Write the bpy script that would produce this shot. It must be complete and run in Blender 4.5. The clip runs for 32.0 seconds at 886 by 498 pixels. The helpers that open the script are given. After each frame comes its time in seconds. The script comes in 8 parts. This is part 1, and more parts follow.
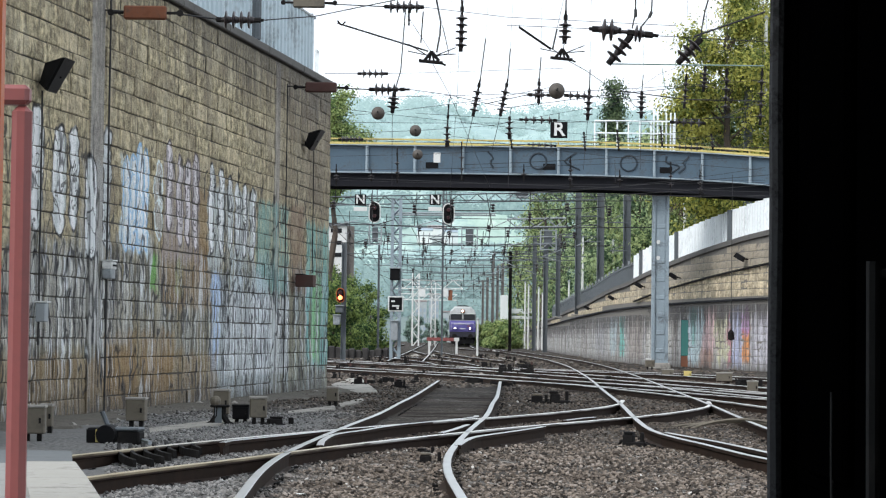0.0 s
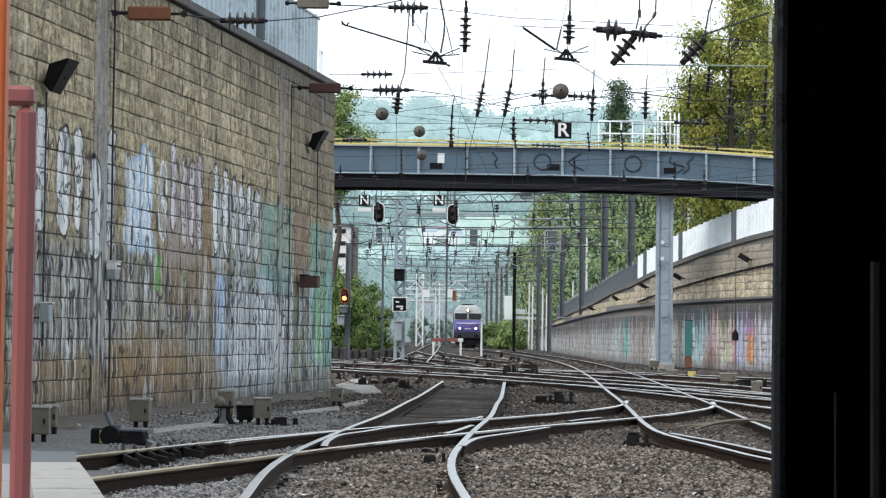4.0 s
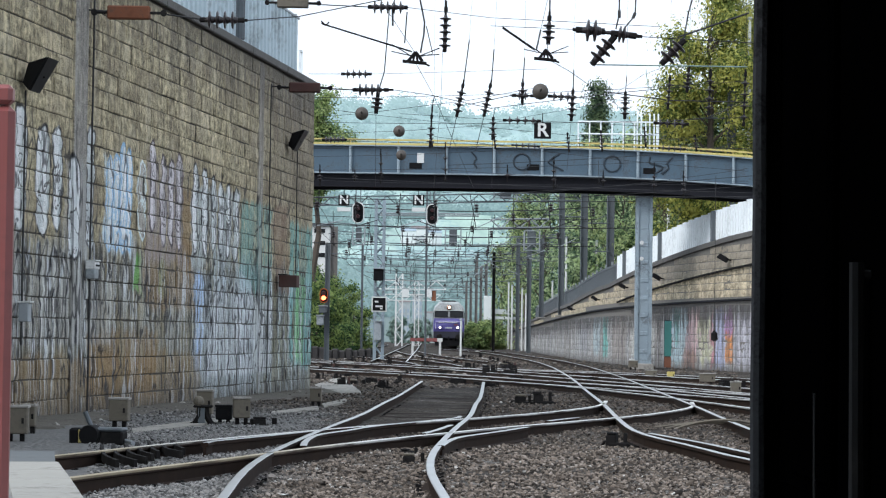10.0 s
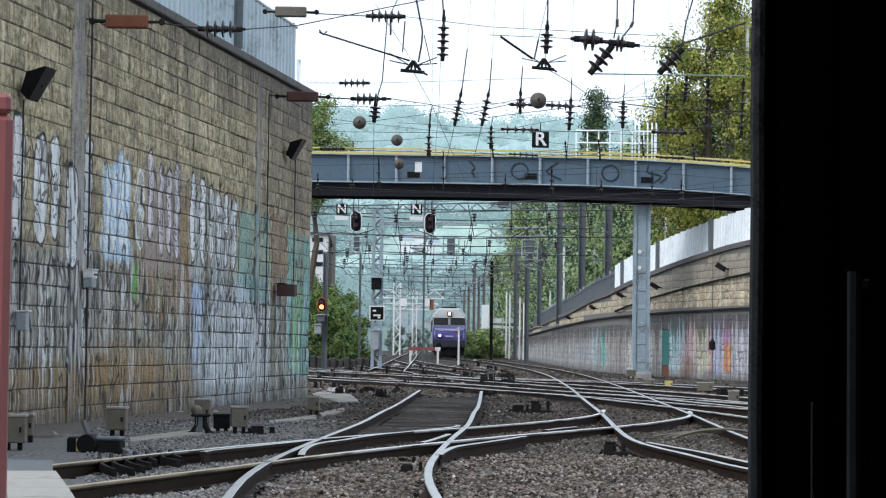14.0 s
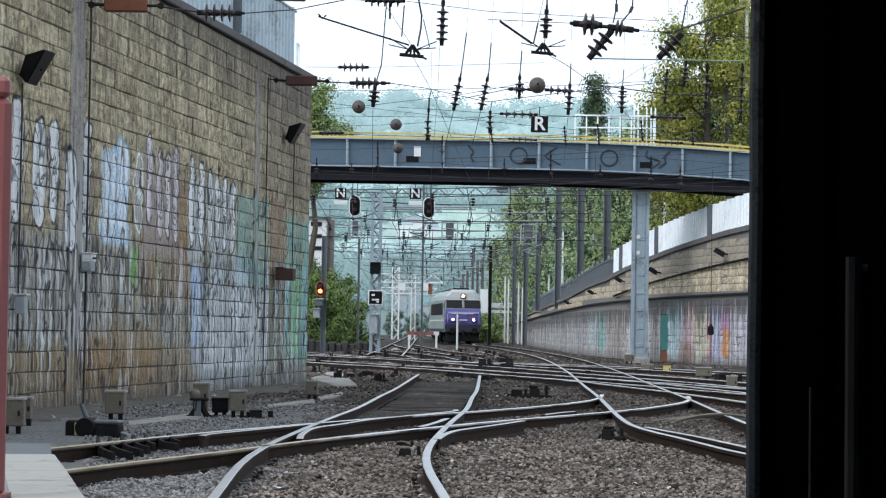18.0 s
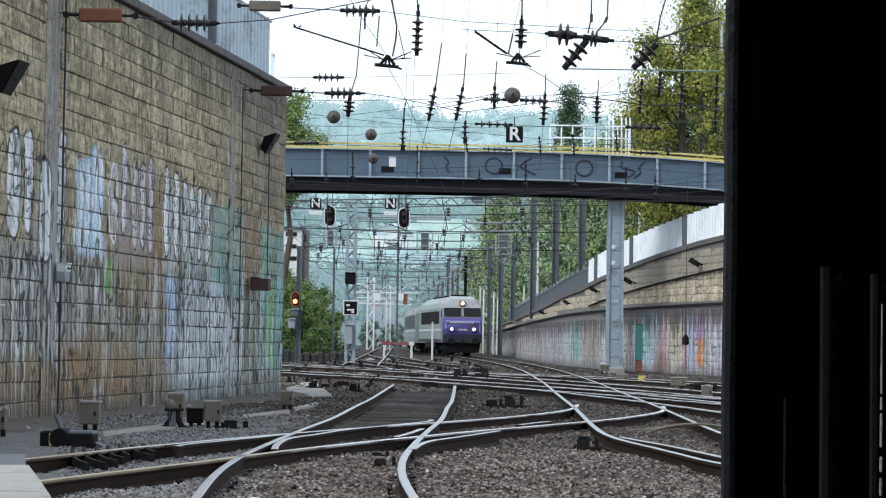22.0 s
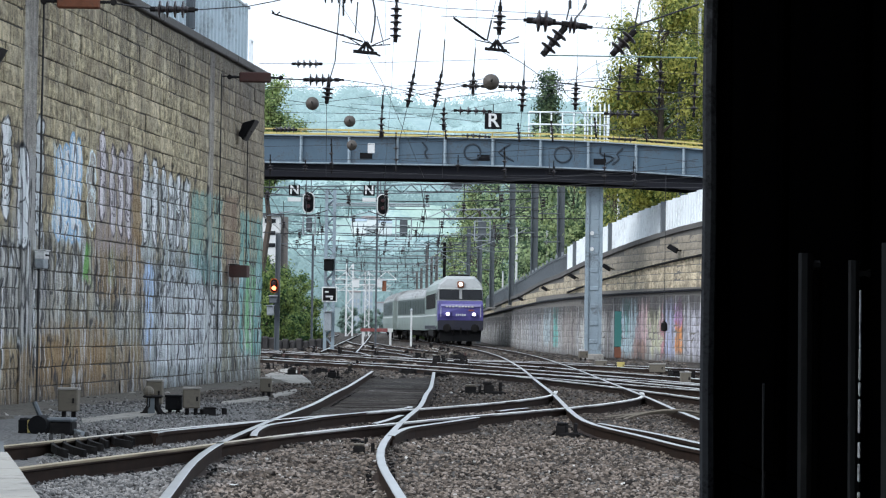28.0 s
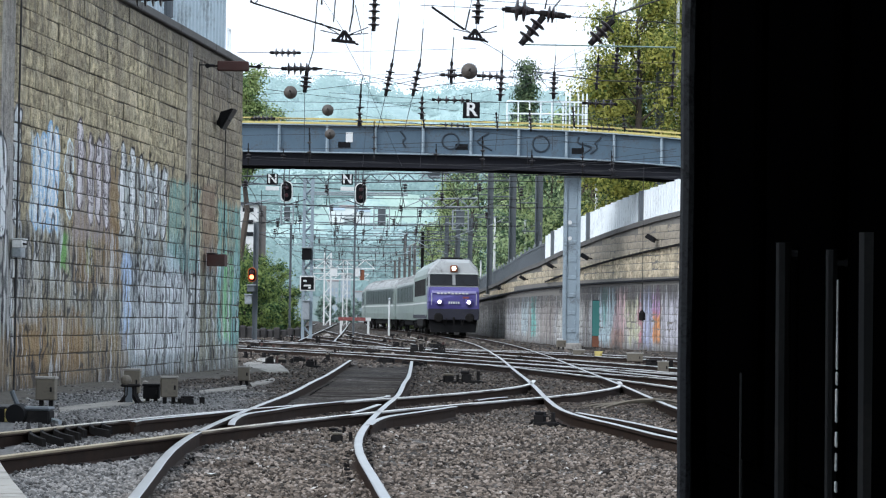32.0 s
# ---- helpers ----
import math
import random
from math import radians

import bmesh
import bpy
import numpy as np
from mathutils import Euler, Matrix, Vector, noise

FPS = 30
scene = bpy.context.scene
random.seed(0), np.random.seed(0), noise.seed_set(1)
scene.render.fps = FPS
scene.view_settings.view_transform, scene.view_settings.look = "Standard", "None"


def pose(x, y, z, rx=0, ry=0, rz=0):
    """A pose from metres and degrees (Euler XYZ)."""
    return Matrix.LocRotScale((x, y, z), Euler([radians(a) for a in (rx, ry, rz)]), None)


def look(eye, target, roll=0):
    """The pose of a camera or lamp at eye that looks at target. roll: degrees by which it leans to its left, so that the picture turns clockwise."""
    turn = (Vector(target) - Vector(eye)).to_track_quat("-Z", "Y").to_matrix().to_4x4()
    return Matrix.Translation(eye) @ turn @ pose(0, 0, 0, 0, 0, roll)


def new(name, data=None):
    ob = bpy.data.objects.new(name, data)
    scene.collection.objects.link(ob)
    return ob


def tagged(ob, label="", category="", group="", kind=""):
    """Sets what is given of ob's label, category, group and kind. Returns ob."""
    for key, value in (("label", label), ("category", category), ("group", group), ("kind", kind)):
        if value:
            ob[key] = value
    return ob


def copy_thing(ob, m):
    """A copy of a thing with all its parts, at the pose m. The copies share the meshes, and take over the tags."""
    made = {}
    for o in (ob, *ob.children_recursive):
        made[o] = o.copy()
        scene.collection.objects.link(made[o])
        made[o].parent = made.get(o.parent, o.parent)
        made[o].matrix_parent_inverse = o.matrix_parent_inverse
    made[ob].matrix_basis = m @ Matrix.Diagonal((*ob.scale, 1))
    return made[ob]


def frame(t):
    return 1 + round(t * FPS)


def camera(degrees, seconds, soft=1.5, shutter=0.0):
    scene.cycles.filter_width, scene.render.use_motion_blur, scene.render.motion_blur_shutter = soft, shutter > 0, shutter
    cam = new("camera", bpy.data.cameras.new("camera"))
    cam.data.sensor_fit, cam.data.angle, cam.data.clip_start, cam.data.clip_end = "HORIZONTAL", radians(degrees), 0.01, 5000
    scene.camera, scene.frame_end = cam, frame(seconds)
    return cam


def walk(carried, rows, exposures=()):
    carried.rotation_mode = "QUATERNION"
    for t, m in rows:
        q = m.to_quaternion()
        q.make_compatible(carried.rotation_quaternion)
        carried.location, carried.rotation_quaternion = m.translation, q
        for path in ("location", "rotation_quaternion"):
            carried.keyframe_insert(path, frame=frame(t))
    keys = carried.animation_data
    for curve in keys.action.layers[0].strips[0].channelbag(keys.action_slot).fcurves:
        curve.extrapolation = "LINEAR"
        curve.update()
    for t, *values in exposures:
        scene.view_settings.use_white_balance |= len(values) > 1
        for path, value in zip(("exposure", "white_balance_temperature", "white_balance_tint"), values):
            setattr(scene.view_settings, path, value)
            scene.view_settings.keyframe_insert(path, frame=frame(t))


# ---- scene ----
# The camera stands still on the platform's end and only turns a little: seconds, yaw, pitch, roll.
cam = camera(20.21, 32.0, soft=1.2)
EYE = 1.1
ROWS = [
    (0, 0.000, 1.992, -0.700), (0.5, 0.050, 2.048, -0.660), (1, 0.066, 2.143, -0.677),
    (1.5, 0.162, 2.213, -0.641), (2, 0.060, 2.173, -0.707), (2.5, -0.002, 2.121, -0.751),
    (3, 0.040, 1.987, -0.705), (3.5, 0.085, 2.031, -0.693), (5.5, 0.086, 1.862, -0.618),
    (6, 0.041, 1.980, -0.661), (6.5, -0.058, 2.100, -0.681), (7, -0.224, 2.092, -0.752),
    (7.5, -0.271, 1.985, -0.798), (8, -0.335, 1.919, -0.715), (8.5, -0.320, 1.954, -0.670),
    (9, -0.315, 1.953, -0.678), (9.5, -0.361, 1.993, -0.647), (10, -0.382, 2.008, -0.757),
    (10.5, -0.378, 2.013, -0.739), (11, -0.356, 2.002, -0.713), (11.5, -0.305, 2.066, -0.765),
    (12, -0.319, 2.099, -0.683), (12.5, -0.402, 2.143, -0.792), (13, -0.466, 2.146, -0.783),
    (13.5, -0.394, 2.185, -0.715), (14, -0.431, 2.216, -0.760), (14.5, -0.397, 2.226, -0.709),
    (16.5, -0.405, 2.057, -0.752), (17, -0.354, 2.084, -0.716), (17.5, -0.358, 1.996, -0.724),
    (18, -0.465, 1.859, -0.893), (18.5, -0.500, 1.830, -0.822), (19, -0.519, 1.870, -0.763),
    (19.5, -0.484, 1.999, -0.816), (20, -0.540, 2.105, -0.777), (20.5, -0.746, 2.147, -0.866),
    (21, -0.873, 2.082, -0.953), (21.5, -0.995, 2.093, -0.877), (22, -1.038, 2.101, -0.852),
    (22.5, -1.216, 2.110, -0.871), (23, -1.326, 2.023, -0.891), (23.5, -1.421, 1.953, -0.926),
    (24, -1.432, 1.887, -0.860), (24.5, -1.370, 1.840, -0.871), (25, -1.369, 1.765, -0.806),
    (25.5, -1.435, 1.769, -0.777), (27.5, -1.419, 1.800, -0.773), (28, -1.525, 1.799, -0.795),
    (28.5, -1.623, 1.797, -0.856), (29, -1.711, 1.708, -0.901), (29.5, -1.778, 1.626, -0.847),
    (30, -1.831, 1.605, -0.823), (30.5, -1.865, 1.665, -0.787), (31, -1.941, 1.708, -0.777),
    (31.5, -2.044, 1.684, -0.834), (32, -2.033, 1.556, -0.844),
]
walk(cam, [(t, pose(0, 0, EYE, 90 + pitch, roll, yaw)) for t, yaw, pitch, roll in ROWS],
     exposures=[(0, 0.54, 6350, 10), (3, 0.52, 6320, 10), (6, 0.48, 6200, 10), (9, 0.42, 6100, 10), (13, 0.36, 6000, 10), (20, 0.36, 5980, 10), (26, 0.41, 5950, 10), (32, 0.53, 5930, 10)])

# ---- light: a bright overcast sky and a very soft sun ----
world = bpy.data.worlds.new("sky")
scene.world = world
world.use_nodes = True
wn, wl = world.node_tree.nodes, world.node_tree.links
wn.clear()
w_out = wn.new("ShaderNodeOutputWorld")
w_bg = wn.new("ShaderNodeBackground")
w_sky = wn.new("ShaderNodeTexSky")
w_sky.sky_type = "NISHITA"
w_sky.sun_disc = False
w_sky.sun_elevation = radians(41)
w_sky.sun_rotation = radians(215)
w_hsv = wn.new("ShaderNodeHueSaturation")
w_hsv.inputs["Saturation"].default_value = 0.25
w_mix = wn.new("ShaderNodeMix")
w_mix.data_type = "RGBA"
w_mix.inputs["Factor"].default_value = 0.85
w_mix.inputs["B"].default_value = (9.0, 9.75, 10.5, 1)
wl.new(w_sky.outputs["Color"], w_hsv.inputs["Color"])
wl.new(w_hsv.outputs["Color"], w_mix.inputs["A"])
wl.new(w_mix.outputs["Result"], w_bg.inputs["Color"])
w_bg.inputs["Strength"].default_value = 0.104
wl.new(w_bg.outputs["Background"], w_out.inputs["Surface"])
sun = new("sun", bpy.data.lights.new("sun", "SUN"))
sun.data.energy, sun.data.angle, sun.data.color = 1.6, radians(22), (1.0, 0.97, 0.92)
sun.matrix_world = look((-50, -45, 58), (0, 0, 0))


# ---- small tools ----
def M4(ob, m):
    ob.matrix_basis = m
    return ob


def mesh_of(name, bm, mats):
    me = bpy.data.meshes.new(name)
    bm.to_mesh(me)
    bm.free()
    for m in (mats if isinstance(mats, (list, tuple)) else [mats]):
        me.materials.append(m)
    return me


def part(name, bm, material, parent=None, label="", m=None, smooth=False):
    """One mesh object, under a thing or under a part."""
    me = mesh_of(name, bm, material) if isinstance(bm, bmesh.types.BMesh) else bm
    if smooth:
        me.polygons.foreach_set("use_smooth", [True] * len(me.polygons))
    ob = new(name, me)
    if parent is not None:
        ob.parent = parent
    if m is not None:
        ob.matrix_basis = m
    if label:
        tagged(ob, label)
    return ob


def thing(name, label, category, group="", kind="", m=None):
    ob = new(name)
    ob.empty_display_size = 0.2
    if m is not None:
        ob.matrix_basis = m
    return tagged(ob, label, category, group, kind)


def B():
    return bmesh.new()


def box(bm, c, s, m=None, bevel=0.0, mat=0):
    """A box with centre c and size s, its edges broken by bevel."""
    r = bmesh.ops.create_cube(bm, size=1.0)
    vs = r["verts"]
    for v in vs:
        v.co = Vector((v.co.x * s[0] + c[0], v.co.y * s[1] + c[1], v.co.z * s[2] + c[2]))
    fs = {f for v in vs for f in v.link_faces}
    if bevel > 0:
        es = list({e for v in vs for e in v.link_edges})
        r2 = bmesh.ops.bevel(bm, geom=es, offset=bevel, segments=1, affect="EDGES", profile=0.5)
        vs = list({v for f in r2["faces"] for v in f.verts} | {v for v in vs if v.is_valid})
        fs = {f for v in vs for f in v.link_faces}
    if mat:
        for f in fs:
            f.material_index = mat
    if m is not None:
        bmesh.ops.transform(bm, matrix=m, verts=vs)
    return bm


def rod(bm, a, b, r, seg=8, r2=None, caps=True):
    """A round bar from a to b."""
    a, b = Vector(a), Vector(b)
    d = b - a
    q = d.to_track_quat("Z", "Y").to_matrix().to_4x4()
    m = Matrix.Translation((a + b) / 2) @ q
    bmesh.ops.create_cone(bm, cap_ends=caps, segments=seg, radius1=r, radius2=r if r2 is None else r2, depth=d.length, matrix=m)
    return bm


def lathe(bm, prof, seg=12, m=None):
    """A turned body: prof is radius and height, from the foot up."""
    rings = []
    for r, z in prof:
        rings.append([bm.verts.new((r * math.cos(2 * math.pi * i / seg), r * math.sin(2 * math.pi * i / seg), z)) for i in range(seg)])
    for a, b in zip(rings, rings[1:]):
        for i in range(seg):
            bm.faces.new((a[i], a[(i + 1) % seg], b[(i + 1) % seg], b[i]))
    bm.faces.new(list(reversed(rings[0])))
    bm.faces.new(rings[-1])
    if m is not None:
        bmesh.ops.transform(bm, matrix=m, verts=[v for ring in rings for v in ring])
    return bm


def glide(pts, step):
    """Points at even steps along a smooth curve through pts."""
    p = [Vector(q) for q in pts]
    p = [p[0] * 2 - p[1]] + p + [p[-1] * 2 - p[-2]]
    fine = []
    for i in range(1, len(p) - 2):
        a, b, c, d = p[i - 1], p[i], p[i + 1], p[i + 2]
        for k in range(24):
            t = k / 24
            fine.append(0.5 * (2 * b + (c - a) * t + (2 * a - 5 * b + 4 * c - d) * t * t + (3 * b - a - 3 * c + d) * t ** 3))
    fine.append(p[-2])
    out, left = [fine[0]], step
    for a, b in zip(fine, fine[1:]):
        ln = (b - a).length
        while left <= ln:
            out.append(a.lerp(b, left / ln))
            left += step
        left -= ln
    return out


def sweep(bm, path, prof, closed=True, caps=True, up=(0, 0, 1)):
    """prof (sideways to the right, up) carried along path."""
    rings, n = [], len(path)
    up = Vector(up)
    for i, p in enumerate(path):
        t = (path[min(i + 1, n - 1)] - path[max(i - 1, 0)]).normalized()
        side = t.cross(up).normalized()
        u2 = side.cross(t)
        rings.append([bm.verts.new(p + side * a + u2 * b) for a, b in prof])
    k = len(prof)
    for a, b in zip(rings, rings[1:]):
        for i in range(k if closed else k - 1):
            bm.faces.new((a[i], b[i], b[(i + 1) % k], a[(i + 1) % k]))
    if caps and closed:
        bm.faces.new(rings[0])
        bm.faces.new(list(reversed(rings[-1])))
    return bm


def wire(bm, pts, r, seg=5, step=None):
    """A cable through pts."""
    path = [Vector(p) for p in pts] if step is None else glide(pts, step)
    prof = [(r * math.cos(2 * math.pi * i / seg), r * math.sin(2 * math.pi * i / seg)) for i in range(seg)]
    t = path[-1] - path[0]
    return sweep(bm, path, prof, up=(0, 0, 1) if abs(t.normalized().z) < 0.9 else (0, 1, 0))


def sag(a, b, drop, n=8):
    a, b = Vector(a), Vector(b)
    return [a.lerp(b, i / n) - Vector((0, 0, 4 * drop * (i / n) * (1 - i / n))) for i in range(n + 1)]


# ---- materials ----
class Mat:
    """A node material, written step by step."""

    def __init__(self, name, rough=0.8, metal=0.0, spec=0.5):
        self.m = bpy.data.materials.new(name)
        self.m.use_nodes = True
        self.t = self.m.node_tree
        self.b = self.t.nodes["Principled BSDF"]
        self.b.inputs["Roughness"].default_value = rough
        self.b.inputs["Metallic"].default_value = metal
        self.b.inputs["Specular IOR Level"].default_value = spec
        self.geo = self.t.nodes.new("ShaderNodeNewGeometry")
        self.pos = self.geo.outputs["Position"]

    def put(self, sock, v):
        if isinstance(v, bpy.types.NodeSocket):
            self.t.links.new(v, sock)
        elif isinstance(v, tuple) and len(v) == 3 and sock.type == "RGBA":
            sock.default_value = (*v, 1)
        else:
            sock.default_value = v

    def math(self, op, a, b=0.0, c=0.0, clamp=False):
        n = self.t.nodes.new("ShaderNodeMath")
        n.operation, n.use_clamp = op, clamp
        for s, v in zip(n.inputs, (a, b, c)):
            self.put(s, v)
        return n.outputs[0]

    def dot(self, vec):
        n = self.t.nodes.new("ShaderNodeVectorMath")
        n.operation = "DOT_PRODUCT"
        self.put(n.inputs[0], self.pos)
        n.inputs[1].default_value = vec
        return n.outputs["Value"]

    def vec(self, x, y, z):
        n = self.t.nodes.new("ShaderNodeCombineXYZ")
        for s, v in zip(n.inputs, (x, y, z)):
            self.put(s, v)
        return n.outputs[0]

    def scaled(self, vec, s):
        n = self.t.nodes.new("ShaderNodeVectorMath")
        n.operation = "MULTIPLY"
        self.put(n.inputs[0], vec)
        n.inputs[1].default_value = s
        return n.outputs[0]

    def local(self):
        return self.t.nodes.new("ShaderNodeTexCoord").outputs["Object"]

    def noise(self, scale, vec=None, detail=4.0, rough=0.6, dist=0.0):
        n = self.t.nodes.new("ShaderNodeTexNoise")
        self.put(n.inputs["Vector"], self.pos if vec is None else vec)
        n.inputs["Scale"].default_value, n.inputs["Detail"].default_value = scale, detail
        n.inputs["Roughness"].default_value, n.inputs["Distortion"].default_value = rough, dist
        return n.outputs["Fac"]

    def voronoi(self, scale, vec=None, feature="F1", out="Distance"):
        n = self.t.nodes.new("ShaderNodeTexVoronoi")
        n.feature = feature
        self.put(n.inputs["Vector"], self.pos if vec is None else vec)
        n.inputs["Scale"].default_value = scale
        return n.outputs[out]

    def band(self, v, a, b):
        """0 below a, 1 above b, smooth between (a > b turns it round)."""
        n = self.t.nodes.new("ShaderNodeMapRange")
        n.interpolation_type = "SMOOTHSTEP"
        self.put(n.inputs["Value"], v)
        lo, hi = (a, b) if a < b else (b, a)
        n.inputs["From Min"].default_value, n.inputs["From Max"].default_value = lo, hi
        n.inputs["To Min"].default_value, n.inputs["To Max"].default_value = (0, 1) if a < b else (1, 0)
        return n.outputs["Result"]

    def within(self, v, a, b, soft):
        return self.math("MULTIPLY", self.band(v, a - soft, a + soft), self.band(v, b + soft, b - soft))

    def mix(self, f, a, b, mode="MIX"):
        n = self.t.nodes.new("ShaderNodeMix")
        n.data_type, n.blend_type = "RGBA", mode
        self.put(n.inputs["Factor"], f)
        self.put(n.inputs["A"], a)
        self.put(n.inputs["B"], b)
        return n.outputs["Result"]

    def ramp(self, f, stops):
        n = self.t.nodes.new("ShaderNodeValToRGB")
        e = n.color_ramp.elements
        while len(e) < len(stops):
            e.new(0.5)
        for k, (p, c) in zip(e, stops):
            k.position, k.color = p, (*c, 1)
        self.put(n.inputs["Fac"], f)
        return n.outputs["Color"]

    def random(self):
        return self.t.nodes.new("ShaderNodeObjectInfo").outputs["Random"]

    def island(self):
        return self.geo.outputs["Random Per Island"]

    def bump(self, h, strength=0.5, dist=0.02):
        n = self.t.nodes.new("ShaderNodeBump")
        n.inputs["Strength"].default_value, n.inputs["Distance"].default_value = strength, dist
        self.put(n.inputs["Height"], h)
        self.put(self.b.inputs["Normal"], n.outputs["Normal"])

    def done(self, color, rough=None, metal=None):
        self.put(self.b.inputs["Base Color"], color)
        if rough is not None:
            self.put(self.b.inputs["Roughness"], rough)
        if metal is not None:
            self.put(self.b.inputs["Metallic"], metal)
        return self.m


def plain(name, c, rough=0.6, metal=0.0, vary=0.25, scale=3.0, grime=(0.05, 0.045, 0.04), dirt=0.3, bump=0.0, spec=0.5):
    """Paint or metal with a little unevenness and dirt."""
    k = Mat(name, rough, metal, spec)
    n = k.noise(scale)
    f = k.noise(scale * 9, detail=3)
    lo, hi = tuple(v * (1 - vary) for v in c), tuple(min(1, v * (1 + vary * 0.6)) for v in c)
    col = k.mix(n, lo, hi)
    col = k.mix(k.math("MULTIPLY", k.band(k.math("ADD", n, k.math("MULTIPLY", f, 0.5)), 0.72, 0.98), dirt), col, grime)
    if bump:
        k.bump(f, bump, 0.01)
    return k.done(col, k.math("ADD", rough - 0.08, k.math("MULTIPLY", f, 0.16)))


def glow(name, c, strength):
    m = bpy.data.materials.new(name)
    m.use_nodes = True
    b = m.node_tree.nodes["Principled BSDF"]
    b.inputs["Base Color"].default_value = (*c, 1)
    b.inputs["Emission Color"].default_value = (*c, 1)
    b.inputs["Emission Strength"].default_value = strength
    return m


def dusty(k):
    """Where pale stone dust lies on the ballast, by the platform's end."""
    n = k.math("MULTIPLY", k.math("SUBTRACT", k.noise(0.9, detail=4), 0.5), 1.4)
    f = k.math("MULTIPLY", k.band(k.math("ADD", k.dot((1, 0, 0)), n), -1.0, -1.7), k.band(k.math("ADD", k.dot((0, 1, 0)), k.math("MULTIPLY", n, 4.0)), 46.0, 34.0))
    return k.math("MULTIPLY", f, 0.7)


def oiled(k):
    """Brake dust and oil that darken the bed among the points."""
    return k.math("MULTIPLY", k.math("MULTIPLY", k.band(k.dot((0, 1, 0)), 27.0, 33.0), k.band(k.noise(0.5, detail=4), 0.25, 0.55)), 0.55)


def ballast_mat():
    k = Mat("ballast", 0.95, spec=0.08)
    v = k.voronoi(16, out="Color")
    d = k.voronoi(16)
    big = k.noise(0.35, detail=5)
    mid = k.noise(2.2, detail=4)
    sep = k.t.nodes.new("ShaderNodeSeparateColor")
    k.put(sep.inputs[0], v)
    col = k.ramp(sep.outputs[0], [(0.0, (0.025, 0.023, 0.022)), (0.45, (0.085, 0.078, 0.071)), (0.8, (0.17, 0.155, 0.14)), (1.0, (0.32, 0.30, 0.275))])
    col = k.mix(k.band(mid, 0.42, 0.66), col, (0.085, 0.068, 0.055), "MIX")
    col = k.mix(k.math("MULTIPLY", k.band(big, 0.4, 0.66), 0.7), col, (0.026, 0.024, 0.023))
    col = k.mix(oiled(k), col, (0.032, 0.027, 0.023))
    col = k.mix(dusty(k), col, k.mix(mid, (0.12, 0.12, 0.12), (0.27, 0.27, 0.265)))
    k.bump(k.math("SUBTRACT", 1.0, d), 0.9, 0.03)
    return k.done(col)


def stone_mat():
    k = Mat("ballast_stones", 0.9, spec=0.2)
    r = k.island()
    col = k.ramp(r, [(0.0, (0.015, 0.013, 0.012)), (0.30, (0.07, 0.058, 0.048)), (0.5, (0.13, 0.106, 0.086)), (0.8, (0.24, 0.195, 0.16)), (0.985, (0.32, 0.275, 0.24)), (1.0, (0.55, 0.53, 0.50))])
    col = k.mix(k.math("MULTIPLY", k.band(k.noise(1.3), 0.45, 0.7), 0.5), col, (0.08, 0.062, 0.05))
    col = k.mix(oiled(k), col, (0.032, 0.027, 0.023))
    col = k.mix(dusty(k), col, k.mix(r, (0.09, 0.09, 0.09), (0.34, 0.34, 0.335)))
    return k.done(col)


def rail_mat(name="rail_steel", lo=(0.34, 0.34, 0.335), hi=(0.54, 0.54, 0.53), gloss=0.5, metal=0.85, side=0.0, ridden=0.0):
    k = Mat(name, 0.5, spec=0.15)
    sep = k.t.nodes.new("ShaderNodeSeparateXYZ")
    k.put(sep.inputs[0], k.geo.outputs["Normal"])
    top = k.math("MULTIPLY", k.band(sep.outputs[2], 0.75, 0.92), k.band(k.dot((0, 0, 1)), -0.02, -0.008))
    if side:
        worn = k.math("MULTIPLY", k.band(k.dot((0, 0, 1)), -0.026, -0.016), k.band(k.noise(0.6, detail=3), 0.35, 0.6))
        top = k.math("MAXIMUM", top, k.math("MULTIPLY", worn, side))
    n = k.noise(5, detail=5)
    rust = k.mix(n, (0.007, 0.005, 0.0045), (0.040, 0.023, 0.015))
    steel = k.mix(k.noise(2.0), lo, hi)
    if ridden:
        # trains polish the heads beyond this point
        steel = k.mix(k.band(k.math("ADD", k.dot((0, 1, 0)), k.math("MULTIPLY", k.noise(0.8), 3.0)), ridden, ridden + 4.0), steel, (0.63, 0.625, 0.60))
    return k.done(k.mix(top, rust, steel), k.math("SUBTRACT", 0.85, k.math("MULTIPLY", top, gloss)), k.math("MULTIPLY", top, metal))


def wood_mat():
    k = Mat("sleeper_oak", 0.95, spec=0.08)
    v = k.local()
    g = k.noise(6, k.scaled(v, (0.4, 6, 6)), detail=5)
    r = k.random()
    col = k.mix(g, (0.014, 0.012, 0.011), (0.062, 0.052, 0.045))
    col = k.mix(k.math("MULTIPLY", r, 0.5), col, (0.045, 0.038, 0.034))
    k.bump(g, 0.5, 0.01)
    return k.done(col)


WALL_P, WALL_S, WALL_N = (-2.6, 55.8), (-0.1386, -0.9903, 0), (0.9903, -0.1386, 0)


